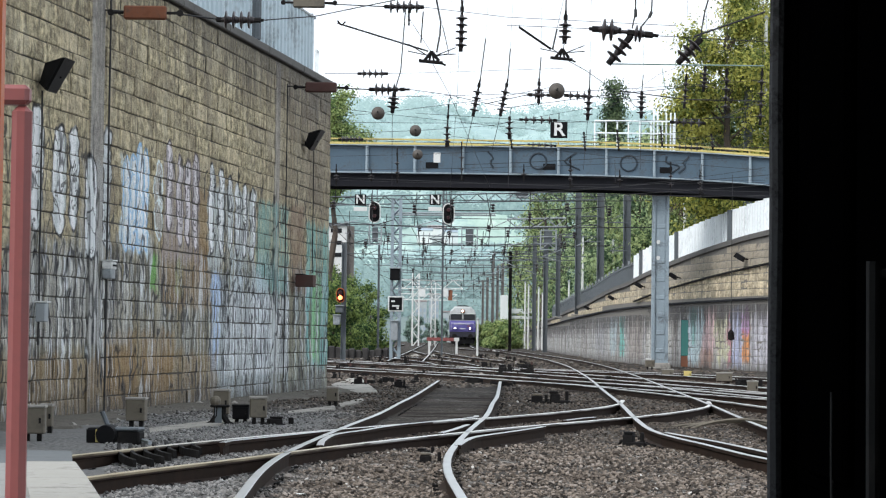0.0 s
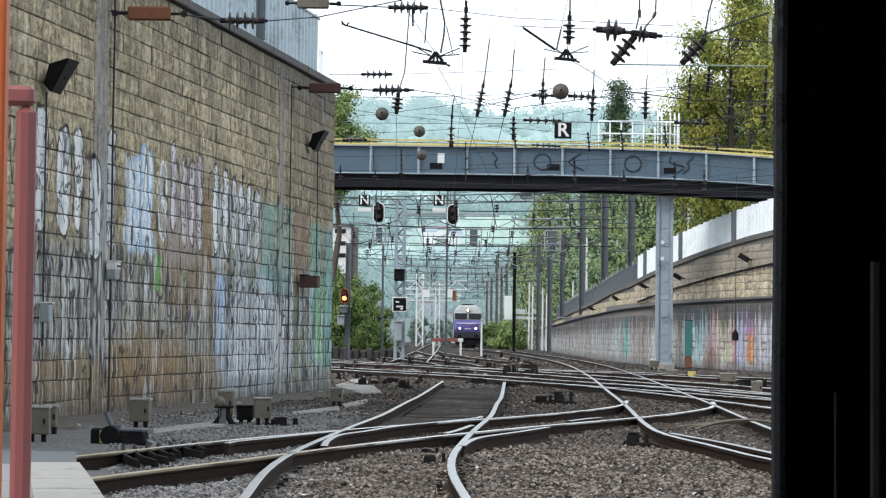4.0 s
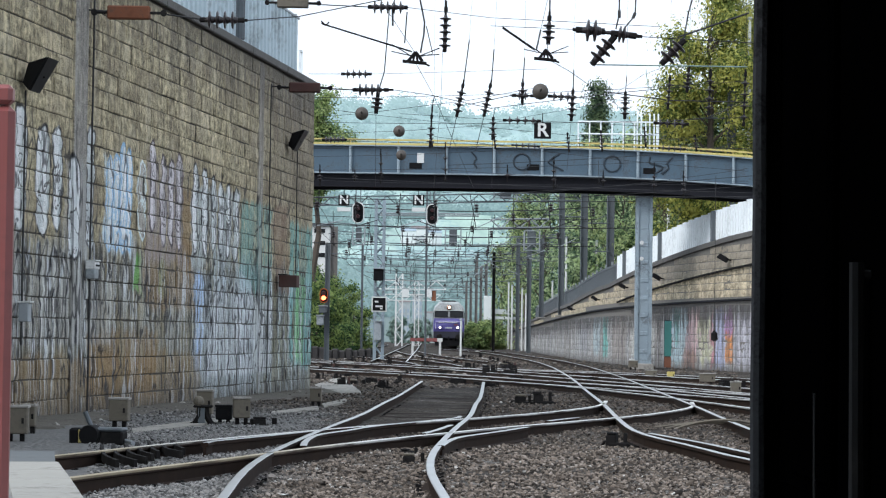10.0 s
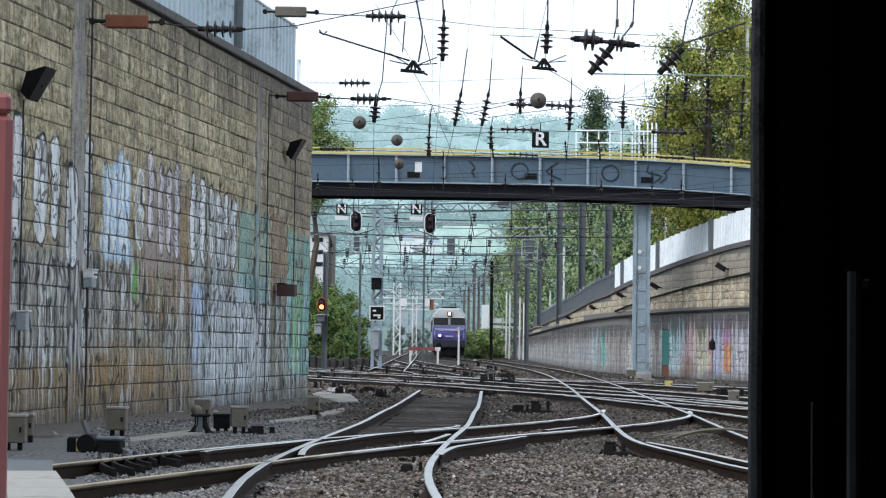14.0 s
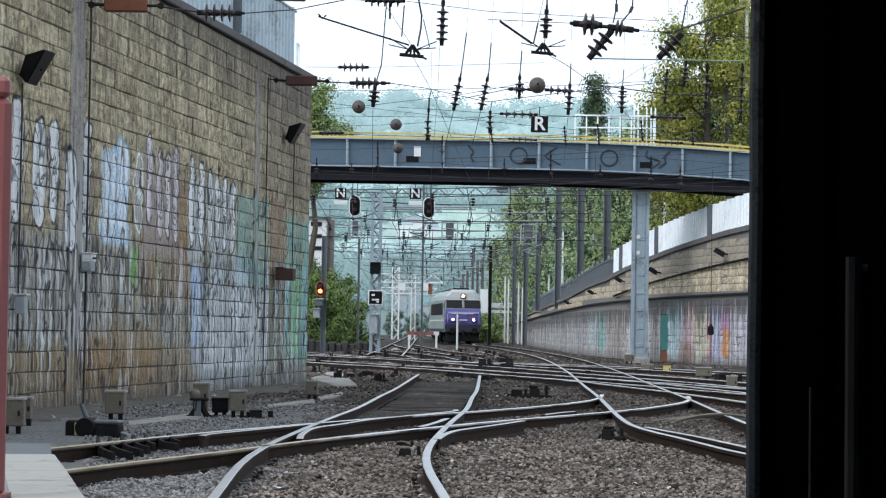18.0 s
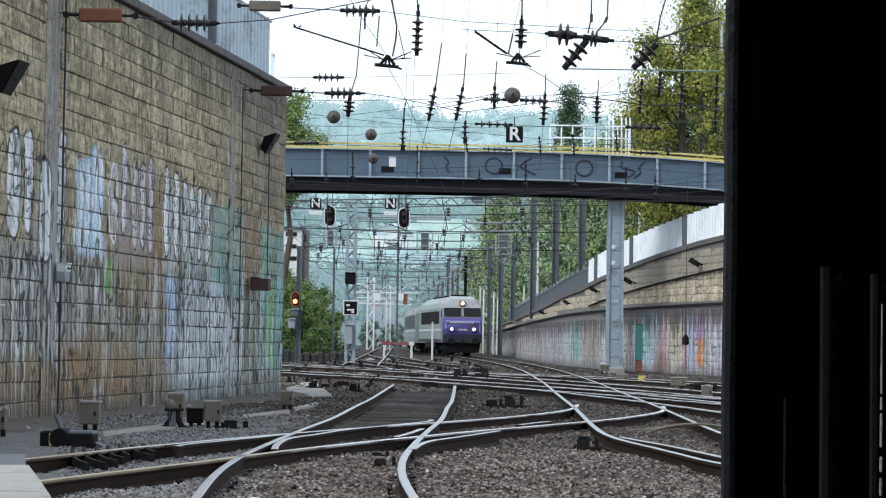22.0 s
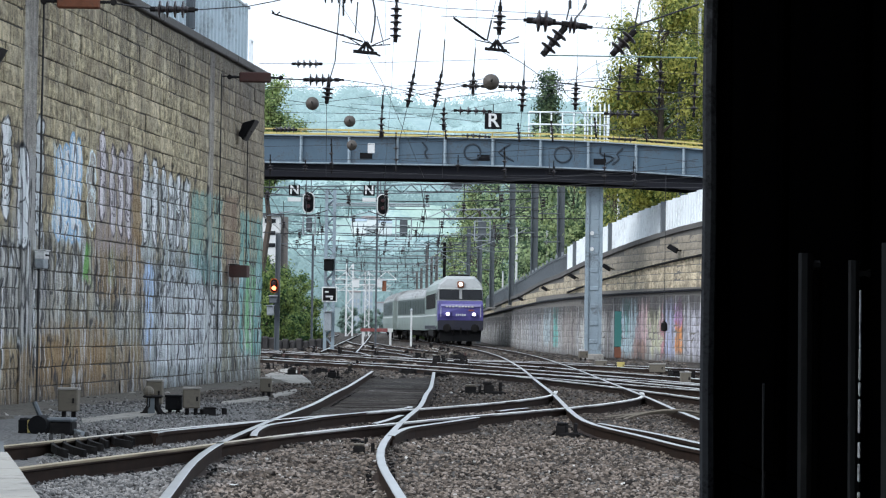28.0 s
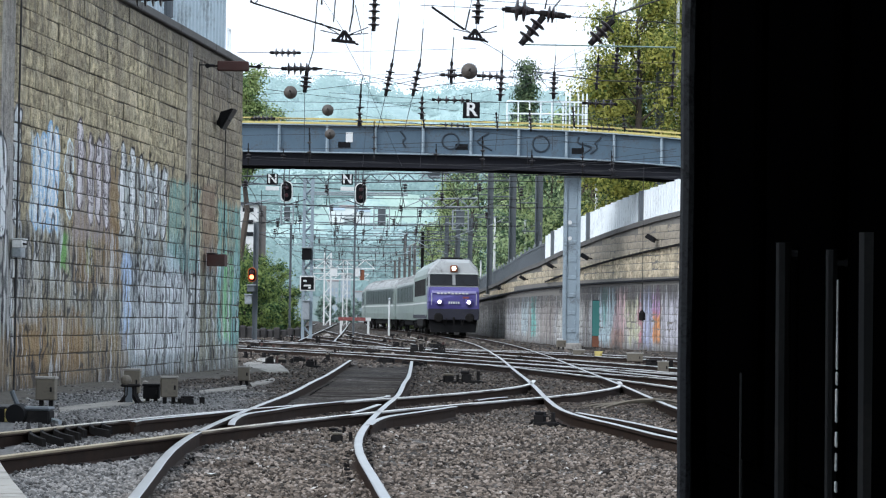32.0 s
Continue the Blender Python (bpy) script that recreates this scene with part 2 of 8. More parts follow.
def graffiti_wall_mat():
    """Tan quarry-faced stone, weathered and streaked, sprayed over by the years up to about four metres."""
    k = Mat("graffiti_stone", 0.88)
    s = k.math("SUBTRACT", k.dot(WALL_S), WALL_P[0] * WALL_S[0] + WALL_P[1] * WALL_S[1])
    z = k.dot((0, 0, 1))
    p = k.vec(s, 0.0, z)
    ob = k.random()
    fine = k.band(k.math("ADD", k.math("MULTIPLY", k.noise(1.0, k.scaled(p, (9.0, 1, 2.6)), detail=6, rough=0.72), 0.45), k.math("MULTIPLY", k.noise(1.0, k.scaled(p, (5.5, 1, 7.0)), detail=7, rough=0.7), 0.55)), 0.37, 0.63)
    blot = k.noise(0.9, detail=5)
    # stone
    col = k.mix(fine, (0.115, 0.096, 0.058), (0.86, 0.735, 0.46))
    patch = k.noise(1.0, k.scaled(p, (1.5, 1, 1.1)), detail=5, rough=0.6)
    col = k.mix(k.math("MULTIPLY", k.band(patch, 0.50, 0.66), 0.55), col, (0.84, 0.745, 0.53))
    col = k.mix(k.math("MULTIPLY", k.band(patch, 0.47, 0.34), 0.5), col, (0.22, 0.165, 0.095))
    ob = k.math("FRACT", k.math("ADD", ob, k.island()))
    col = k.mix(k.math("MULTIPLY", k.band(ob, 0.35, 1.0), 0.45), col, (0.30, 0.245, 0.16))
    col = k.mix(k.math("MULTIPLY", k.band(ob, 0.2, 0.0), 0.45), col, (0.74, 0.62, 0.42))
    col = k.mix(k.math("MULTIPLY", k.band(blot, 0.45, 0.75), 0.5), col, (0.2, 0.155, 0.11))
    pits = k.noise(1.0, k.scaled(p, (7.0, 1, 11.0)), detail=3, rough=0.6)
    col = k.mix(k.math("MULTIPLY", k.band(pits, 0.60, 0.70), 0.8), col, (0.055, 0.044, 0.03))
    # smooth rendered strips
    for s0, s1, c in ((18.64, 19.33, (0.34, 0.325, 0.31)), (5.65, 6.09, (0.44, 0.41, 0.37))):
        col = k.mix(k.math("MULTIPLY", k.within(s, s0, s1, 0.012), 0.8), col, k.mix(fine, tuple(v * 0.7 for v in c), tuple(v * 1.2 for v in c)))
    # soot runs down from the top and water streaks
    run = k.noise(1.0, k.scaled(p, (5.0, 1, 0.28)), detail=5, rough=0.65)
    top = k.band(z, 3.2, 6.8)
    col = k.mix(k.math("MULTIPLY", k.band(run, 0.44, 0.66), k.math("ADD", 0.2, k.math("MULTIPLY", top, 0.34))), col, (0.085, 0.075, 0.065))
    col = k.mix(k.math("MULTIPLY", k.math("MULTIPLY", k.band(s, 9.0, 2.0), k.band(z, 2.6, 4.6)), 0.55), col, (0.17, 0.14, 0.115))
    col = k.mix(k.math("MULTIPLY", k.band(k.math("ADD", z, k.math("MULTIPLY", k.math("SUBTRACT", run, 0.5), 2.4)), 5.3, 6.5), k.math("ADD", 0.25, k.math("MULTIPLY", k.band(s, 22.0, 6.0), 0.4))), col, (0.10, 0.09, 0.08))
    # grey wash of old overpainting in the lower half
    edge = k.math("ADD", z, k.math("MULTIPLY", k.math("SUBTRACT", k.noise(0.8, k.scaled(p, (1.0, 1, 0.4))), 0.5), 1.6))
    line = k.math("ADD", 2.45, k.math("MULTIPLY", s, 0.0))
    low = k.band(k.math("SUBTRACT", edge, line), 0.25, -0.25)
    drips = k.noise(1.0, k.scaled(p, (5.0, 1, 0.2)), detail=6, rough=0.72)
    drip2 = k.noise(1.0, k.scaled(p, (1.8, 1, 0.45)), detail=5, rough=0.65, dist=0.2)
    grey = k.ramp(drips, [(0.36, (0.02, 0.02, 0.021)), (0.43, (0.11, 0.105, 0.095)), (0.50, (0.26, 0.25, 0.225)), (0.55, (0.52, 0.53, 0.53)), (0.62, (0.88, 0.90, 0.91))])
    col = k.mix(k.math("MULTIPLY", low, k.math("ADD", 0.42, k.math("MULTIPLY", k.band(drip2, 0.38, 0.58), 0.55))), col, grey)
    tone = k.mix(k.band(s, 9.5, 13.0), (0.84, 0.97, 1.0), (0.80, 0.79, 0.70))
    col = k.mix(k.math("MULTIPLY", low, 0.75), col, tone, "MULTIPLY")
    # washes of colour
    fields = [
        (4.6, 7.6, 1.9, 3.7, (0.20, 0.47, 0.45), 0.62),
        (-0.5, 2.6, 0.4, 3.5, (0.18, 0.49, 0.47), 0.7),
        (0.9, 2.0, 0.5, 2.4, (0.25, 0.56, 0.20), 0.8),
        (6.5, 11.2, -0.1, 2.2, (0.68, 0.76, 0.82), 0.62),
        (10.7, 11.4, 0.4, 2.2, (0.50, 0.66, 0.92), 0.85),
        (2.8, 4.4, 2.0, 3.8, (0.20, 0.11, 0.08), 0.55),
        (15.2, 15.7, 1.75, 2.35, (0.20, 0.50, 0.12), 0.75),
        (13.4, 14.0, 1.75, 2.3, (0.22, 0.50, 0.16), 0.5),
        (10.8, 26.0, -0.2, 0.75, (0.27, 0.175, 0.075), 0.6),
        (14.0, 18.4, 0.0, 1.1, (0.33, 0.20, 0.075), 0.5),
        (11.4, 15.0, 1.5, 2.7, (0.34, 0.22, 0.11), 0.55),
        (15.8, 17.5, 2.35, 3.8, (0.78, 0.92, 1.0), 0.9),
        (12.35, 14.9, 2.3, 3.95, (0.40, 0.345, 0.34), 0.75),
        (7.7, 11.7, 2.3, 3.75, (0.56, 0.62, 0.63), 0.8),
        (18.1, 19.6, 2.2, 3.6, (0.45, 0.45, 0.44), 0.6),
        (11.7, 12.4, 2.1, 3.6, (0.30, 0.19, 0.09), 0.7),
    ]
    ws = k.math("ADD", s, k.math("MULTIPLY", k.math("SUBTRACT", k.noise(1.3, p), 0.5), 0.9))
    wz = k.math("ADD", z, k.math("MULTIPLY", k.math("SUBTRACT", k.noise(1.0, k.scaled(p, (3, 1, 0.8))), 0.5), 0.7))
    holes = k.math("MULTIPLY", k.band(drip2, 0.25, 0.45), k.band(drips, 0.36, 0.56))
    for s0, s1, z0, z1, c, a in fields:
        f = k.math("MULTIPLY", k.within(ws, s0, s1, 0.06), k.within(wz, z0, z1, 0.08))
        col = k.mix(k.math("MULTIPLY", k.math("MULTIPLY", f, a), holes if c[2] > 0.12 else k.band(drip2, 0.25, 0.5)), col, c)
    # rows of tall sprayed letters: round-topped fills with a dark outline and inner strokes
    ls = k.math("ADD", s, k.math("MULTIPLY", k.math("SUBTRACT", k.noise(1.0, k.scaled(p, (1.2, 1, 0.9)), detail=3), 0.5), 0.7))
    rows = [
        (17.0, 23.6, 0.9, 2.3, 0.42, (0.60, 0.60, 0.58), 0.4),
        (4.4, 10.4, 0.3, 2.0, 0.46, (0.82, 0.88, 0.92), 0.55),
    ]
    worn = k.band(drips, 0.36, 0.45)
    for n, (s0, s1, z0, z1, per, c, a) in enumerate(rows):
        u = k.math("FRACT", k.math("DIVIDE", k.math("SUBTRACT", ls, s0), per))
        du = k.math("ABSOLUTE", k.math("SUBTRACT", u, 0.5))
        top = k.math("SUBTRACT", k.math("ADD", z1, k.math("MULTIPLY", k.math("SUBTRACT", k.noise(1.0, k.scaled(p, (0.9, 1, 0.05)), detail=1), 0.5), 0.7)), k.math("MULTIPLY", k.math("MULTIPLY", du, du), 1.6))
        inside = k.math("MULTIPLY", k.within(s, s0, s1, 0.04), k.math("MULTIPLY", k.band(z, z0 - 0.05, z0 + 0.05), k.band(k.math("SUBTRACT", z, top), 0.04, -0.04)))
        col = k.mix(k.math("MULTIPLY", k.math("MULTIPLY", inside, a), worn), col, k.mix(k.band(drips, 0.4, 0.62), tuple(v * 0.66 for v in c), tuple(min(1, v * 1.3) for v in c)))
        rim = k.math("MAXIMUM", k.band(du, 0.41, 0.45), k.within(k.math("SUBTRACT", z, top), -0.12, -0.02, 0.025))
        core = k.math("MULTIPLY", k.band(du, 0.07, 0.03), k.math("MULTIPLY", k.within(z, z0 + 0.25, z1 - 0.55, 0.08), k.band(k.noise(1.0, k.scaled(p, (1.7, 1, 0.8))), 0.5, 0.56)))
        ink = (0.03, 0.03, 0.035)
        col = k.mix(k.math("MULTIPLY", k.math("MULTIPLY", k.math("MAXIMUM", rim, core), inside), k.math("ADD", 0.7, k.math("MULTIPLY", k.band(k.noise(1.0, k.scaled(p, (2.2, 1, 1.6))), 0.42, 0.52), 0.28))), col, ink)
    # the tall round-ended letters of the upper row, each with its outline
    white, black = (0.88, 0.97, 0.98), (0.022, 0.022, 0.026)
    sky, blue = (0.88, 0.98, 1.0), (0.36, 0.60, 0.84)
    rose, plum = (0.74, 0.69, 0.71), (0.10, 0.075, 0.085)
    letters = [
        (21.60, 22.18, 2.42, 4.25, white, black), (20.45, 21.14, 2.42, 4.04, white, black), (19.80, 20.36, 2.52, 4.08, white, black),
        (18.95, 19.50, 2.15, 3.72, white, black), (18.08, 18.55, 2.30, 4.22, white, black),
        (17.02, 17.45, 2.36, 3.86, sky, blue), (16.60, 17.00, 2.36, 3.92, sky, blue), (16.18, 16.58, 2.36, 4.12, sky, blue), (15.84, 16.16, 2.36, 4.06, sky, blue),
        (15.00, 15.50, 2.60, 3.90, (0.46, 0.43, 0.38), white),
        (14.32, 14.76, 2.75, 4.28, rose, plum), (13.58, 14.02, 2.55, 4.15, rose, plum), (13.02, 13.42, 2.55, 4.10, rose, plum), (12.44, 12.86, 2.50, 4.22, rose, plum),
        (11.22, 11.66, 2.50, 4.12, white, black), (10.45, 10.95, 2.50, 4.10, white, black), (9.74, 10.22, 2.55, 4.02, white, black),
        (9.12, 9.56, 2.50, 3.97, white, black), (8.52, 8.96, 2.50, 3.95, white, black), (7.78, 8.32, 2.45, 3.92, white, black),
    ]
    qs = k.math("ADD", s, k.math("MULTIPLY", k.math("SUBTRACT", k.noise(1.0, k.scaled(p, (1.6, 1, 1.2)), detail=3), 0.5), 0.42))
    qz = k.math("ADD", z, k.math("MULTIPLY", k.math("SUBTRACT", k.noise(1.0, k.scaled(p, (2.5, 1, 0.5)), detail=2), 0.5), 0.30))
    thin = k.math("ADD", 0.35, k.math("MULTIPLY", k.band(k.noise(1.0, k.scaled(p, (2.2, 1, 2.0)), detail=4), 0.34, 0.50), 0.65))
    tone = k.band(drips, 0.36, 0.6)
    stain = k.math("MULTIPLY", k.within(k.noise(1.0, k.scaled(p, (2.4, 1, 2.0)), detail=2, dist=0.8), 0.54, 0.575, 0.012), 0.85)
    for s0, s1, z0, z1, fill, ink in letters:
        r = (s1 - s0) / 2
        dx = k.math("ABSOLUTE", k.math("SUBTRACT", qs, (s0 + s1) / 2))
        dz = k.math("MAXIMUM", k.math("SUBTRACT", k.math("ABSOLUTE", k.math("SUBTRACT", qz, (z0 + z1) / 2)), (z1 - z0) / 2 - r), 0.0)
        d = k.math("SUBTRACT", k.math("SQRT", k.math("ADD", k.math("MULTIPLY", dx, dx), k.math("MULTIPLY", dz, dz))), r)
        inside = k.band(d, 0.02, -0.02)
        paint = k.mix(tone, tuple(v * (0.80 if fill is sky else 0.62) for v in fill), tuple(min(1, v * 1.18) for v in fill))
        paint = k.mix(stain, paint, ink)
        paint = k.mix(k.math("MULTIPLY", k.band(d, -0.075, -0.035), thin), paint, ink)
        col = k.mix(k.math("MULTIPLY", inside, k.math("ADD", 0.62, k.math("MULTIPLY", worn, 0.34))), col, paint)
    # loose strokes of spray
    w1 = k.noise(1.0, k.scaled(p, (2.6, 1, 0.3)), detail=1, dist=0.1)
    w2 = k.noise(1.0, k.scaled(k.vec(k.math("ADD", s, 31.0), 0.0, z), (3.4, 1, 0.24)), detail=1, dist=0.1)
    l1 = k.math("MULTIPLY", k.within(w1, 0.485, 0.515, 0.012), k.band(k.noise(1.0, k.scaled(p, (1.1, 1, 2.2)), detail=2), 0.46, 0.54))
    l2 = k.within(w2, 0.52, 0.545, 0.010)
    col = k.mix(k.math("MULTIPLY", k.math("MULTIPLY", l2, low), 0.7), col, (0.74, 0.77, 0.80))
    col = k.mix(k.math("MULTIPLY", k.math("MULTIPLY", l1, low), 0.9), col, (0.022, 0.022, 0.026))
    w3 = k.noise(1.0, k.scaled(k.vec(k.math("ADD", s, 77.0), 0.0, z), (1.6, 1, 0.5)), detail=2, dist=0.35)
    col = k.mix(k.math("MULTIPLY", k.math("MULTIPLY", k.within(w3, 0.46, 0.485, 0.008), k.band(edge, 4.3, 3.9)), 0.8), col, (0.03, 0.03, 0.034))
    # dirt rising from the ground
    col = k.mix(k.math("MULTIPLY", k.band(k.math("ADD", z, k.math("MULTIPLY", run, 0.7)), 0.9, 0.15), 0.62), col, (0.07, 0.06, 0.05))
    k.bump(k.math("ADD", fine, k.math("MULTIPLY", blot, 0.6)), 0.75, 0.035)
    return k.done(col)


def far_wall_mat():
    """The opposite retaining wall: tan blocks above, a painted-over lower part."""
    k = Mat("far_retaining_wall", 0.9)
    y = k.dot((0, 1, 0))
    x = k.dot((1, 0, 0))
    z = k.dot((0, 0, 1))
    q = k.math("SUBTRACT", y, k.math("MULTIPLY", x, 1.6))
    p = k.vec(q, 0.0, z)
    fine = k.noise(3.2, k.vec(q, x, k.math("MULTIPLY", z, 2.0)), detail=6, rough=0.7)
    ob = k.island()
    col = k.mix(k.band(fine, 0.3, 0.7), (0.29, 0.235, 0.15), (0.90, 0.76, 0.53))
    col = k.mix(k.math("MULTIPLY", ob, 0.45), col, (0.30, 0.25, 0.18))
    run = k.noise(1.0, k.scaled(p, (1.3, 1, 0.3)), detail=5, rough=0.7)
    col = k.mix(k.math("MULTIPLY", k.band(run, 0.42, 0.66), 0.55), col, (0.10, 0.085, 0.07))
    # the greyer courses over the conduit
    hi = k.band(k.math("SUBTRACT", z, k.math("SUBTRACT", 3.96, k.math("MULTIPLY", k.math("SUBTRACT", y, 96.0), 0.045))), 0.0, 0.12)
    hi = k.math("MULTIPLY", hi, k.band(y, 122.0, 112.0))
    col = k.mix(k.math("MULTIPLY", hi, 0.7), col, k.mix(run, (0.15, 0.135, 0.115), (0.36, 0.32, 0.265)))
    ledge = k.math("SUBTRACT", 2.68, k.math("MULTIPLY", k.math("SUBTRACT", y, 100.0), 0.0055))
    below = k.math("SUBTRACT", ledge, z)
    low = k.band(below, 0.05, 0.13)
    drips = k.noise(1.0, k.scaled(p, (2.6, 1, 0.22)), detail=6, rough=0.8)
    grey = k.ramp(drips, [(0.36, (0.03, 0.028, 0.026)), (0.43, (0.15, 0.14, 0.13)), (0.48, (0.42, 0.405, 0.38)), (0.54, (0.78, 0.77, 0.75)), (0.63, (0.94, 0.94, 0.92))])
    grey = k.mix(k.math("MULTIPLY", k.band(ob, 0.5, 0.9), 0.3), grey, (0.09, 0.085, 0.08))
    grey = k.mix(k.math("MULTIPLY", k.band(ob, 0.3, 0.0), 0.25), grey, (0.72, 0.71, 0.68))
    col = k.mix(k.math("MULTIPLY", low, 0.85), col, grey)
    # bays of differing age, and thin vertical runs over all of them
    bay = k.noise(1.0, k.scaled(p, (0.42, 1, 0.02)), detail=3, rough=0.6)
    tone = k.ramp(bay, [(0.34, (0.13, 0.115, 0.11)), (0.44, (0.30, 0.25, 0.22)), (0.50, (0.42, 0.44, 0.47)), (0.58, (0.62, 0.60, 0.57)), (0.68, (0.27, 0.235, 0.225))])
    col = k.mix(k.math("MULTIPLY", low, 0.42), col, tone)
    thin_run = k.noise(1.0, k.scaled(p, (6.5, 1, 0.12)), detail=4, rough=0.7)
    col = k.mix(k.math("MULTIPLY", k.math("MULTIPLY", k.band(thin_run, 0.50, 0.62), low), 0.6), col, (0.07, 0.062, 0.06))
    col = k.mix(k.math("MULTIPLY", k.math("MULTIPLY", k.band(thin_run, 0.44, 0.34), low), 0.6), col, (0.88, 0.88, 0.86))
    # worn coats of colour
    wq = k.math("ADD", q, k.math("MULTIPLY", k.math("SUBTRACT", k.noise(0.9, p, detail=6, rough=0.75), 0.5), 4.2))
    wz = k.math("ADD", z, k.math("MULTIPLY", k.math("SUBTRACT", k.noise(1.0, k.scaled(p, (1.6, 1, 0.4)), detail=5), 0.5), 2.4))
    coats = [
        (85.6, 89.0, 0.1, 2.4, (0.58, 0.72, 0.76), 0.8), (87.4, 88.4, 1.0, 2.4, (0.22, 0.55, 0.48), 0.6),
        (83.4, 85.8, 0.6, 2.3, (0.66, 0.46, 0.46), 0.75), (84.2, 86.6, -0.2, 0.7, (0.42, 0.20, 0.13), 0.6),
        (81.6, 83.4, 0.2, 1.9, (0.66, 0.64, 0.40), 0.7), (80.9, 81.5, 0.0, 2.2, (0.55, 0.16, 0.20), 0.6),
        (79.2, 80.8, 0.0, 2.3, (0.48, 0.52, 0.72), 0.75), (77.9, 79.0, 0.2, 1.7, (0.70, 0.28, 0.08), 0.8), (78.0, 79.4, 1.5, 2.3, (0.50, 0.24, 0.52), 0.6),
        (74.5, 77.6, 0.0, 2.1, (0.56, 0.54, 0.60), 0.7),
        (107.2, 109.6, 0.2, 2.2, (0.18, 0.50, 0.44), 0.8), (110.4, 114.6, 0.3, 2.2, (0.46, 0.58, 0.62), 0.65),
        (93.0, 99.5, 0.3, 2.3, (0.64, 0.62, 0.57), 0.55), (100.5, 105.8, 0.0, 2.2, (0.30, 0.25, 0.215), 0.6), (118.0, 126.0, 0.3, 1.9, (0.40, 0.41, 0.43), 0.5),
    ]
    keep = k.band(drips, 0.36, 0.52)
    for q0, q1, z0, z1, c, a in coats:
        f = k.math("MULTIPLY", k.within(wq, q0, q1, 0.22), k.within(wz, z0, z1, 0.15))
        col = k.mix(k.math("MULTIPLY", k.math("MULTIPLY", k.math("MULTIPLY", f, min(0.95, a * 1.2)), keep), low), col, c)
    # soot runs from under the ledge
    soot = k.noise(1.0, k.scaled(p, (3.4, 1, 0.10)), detail=4, rough=0.7)
    reach = k.band(below, 1.5, 0.1)
    col = k.mix(k.math("MULTIPLY", k.math("MULTIPLY", k.band(k.math("ADD", soot, k.math("MULTIPLY", reach, 0.2)), 0.5, 0.62), low), 0.85), col, (0.035, 0.03, 0.028))
    col = k.mix(k.math("MULTIPLY", k.band(k.math("ADD", z, k.math("MULTIPLY", run, 0.9)), 0.85, 0.2), 0.75), col, (0.055, 0.048, 0.042))
    col = k.mix(k.math("MULTIPLY", k.math("MULTIPLY", k.band(run, 0.50, 0.62), low), 0.4), col, (0.09, 0.085, 0.085))
    w1 = k.noise(1.0, k.scaled(p, (1.1, 1, 0.6)), detail=2, dist=1.5)
    col = k.mix(k.math("MULTIPLY", k.math("MULTIPLY", k.within(w1, 0.48, 0.52, 0.015), low), 0.5), col, (0.06, 0.06, 0.07))
    k.bump(fine, 0.5, 0.05)
    return k.done(col)


def leaf_mat(name, dark, light, tip):
    k = Mat(name, 0.75, spec=0.2)
    r = k.island()
    n = k.noise(1.0, detail=4)
    col = k.mix(r, dark, light)
    col = k.mix(k.math("MULTIPLY", k.band(k.math("ADD", n, k.math("MULTIPLY", r, 0.25)), 0.54, 0.72), 0.85), col, tip)
    k.done(col)
    thin = k.t.nodes.new("ShaderNodeBsdfTranslucent")
    both = k.t.nodes.new("ShaderNodeMixShader")
    both.inputs[0].default_value = 0.45
    k.put(thin.inputs["Color"], col)
    k.t.links.new(k.b.outputs[0], both.inputs[1])
    k.t.links.new(thin.outputs[0], both.inputs[2])
    k.t.links.new(both.outputs[0], k.t.nodes["Material Output"].inputs["Surface"])
    return k.m


def hill_mat(name):
    """Woods seen across the valley: soft patches of blue-green and paler meadow, haze put into the colours."""
    k = Mat(name, 1.0, spec=0.0)
    z = k.dot((0, 0, 1))
    v = k.vec(k.dot((1, 0, 0)), k.math("MULTIPLY", k.dot((0, 1, 0)), 0.1), k.math("MULTIPLY", z, 1.3))
    n = k.noise(0.16, v, detail=7, rough=0.75)
    m = k.noise(0.035, v, detail=4)
    w = k.noise(0.30, v, detail=3)
    tuft = k.noise(0.5, v, detail=5, rough=0.7)
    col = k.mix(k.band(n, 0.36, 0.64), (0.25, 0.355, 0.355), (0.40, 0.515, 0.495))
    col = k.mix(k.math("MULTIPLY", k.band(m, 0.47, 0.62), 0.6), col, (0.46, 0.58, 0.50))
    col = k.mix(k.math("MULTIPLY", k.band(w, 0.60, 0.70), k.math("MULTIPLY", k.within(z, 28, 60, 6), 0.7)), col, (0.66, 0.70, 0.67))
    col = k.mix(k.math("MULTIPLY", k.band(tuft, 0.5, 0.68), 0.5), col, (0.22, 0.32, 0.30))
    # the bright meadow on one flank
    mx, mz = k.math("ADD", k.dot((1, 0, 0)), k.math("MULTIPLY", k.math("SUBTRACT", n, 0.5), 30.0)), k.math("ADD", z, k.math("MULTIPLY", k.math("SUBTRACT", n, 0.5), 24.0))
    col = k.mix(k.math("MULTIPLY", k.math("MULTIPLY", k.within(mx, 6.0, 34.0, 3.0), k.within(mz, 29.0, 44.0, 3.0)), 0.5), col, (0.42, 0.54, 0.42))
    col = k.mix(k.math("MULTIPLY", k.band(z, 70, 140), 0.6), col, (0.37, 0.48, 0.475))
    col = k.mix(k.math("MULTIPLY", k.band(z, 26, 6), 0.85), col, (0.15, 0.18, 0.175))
    return k.done(col)


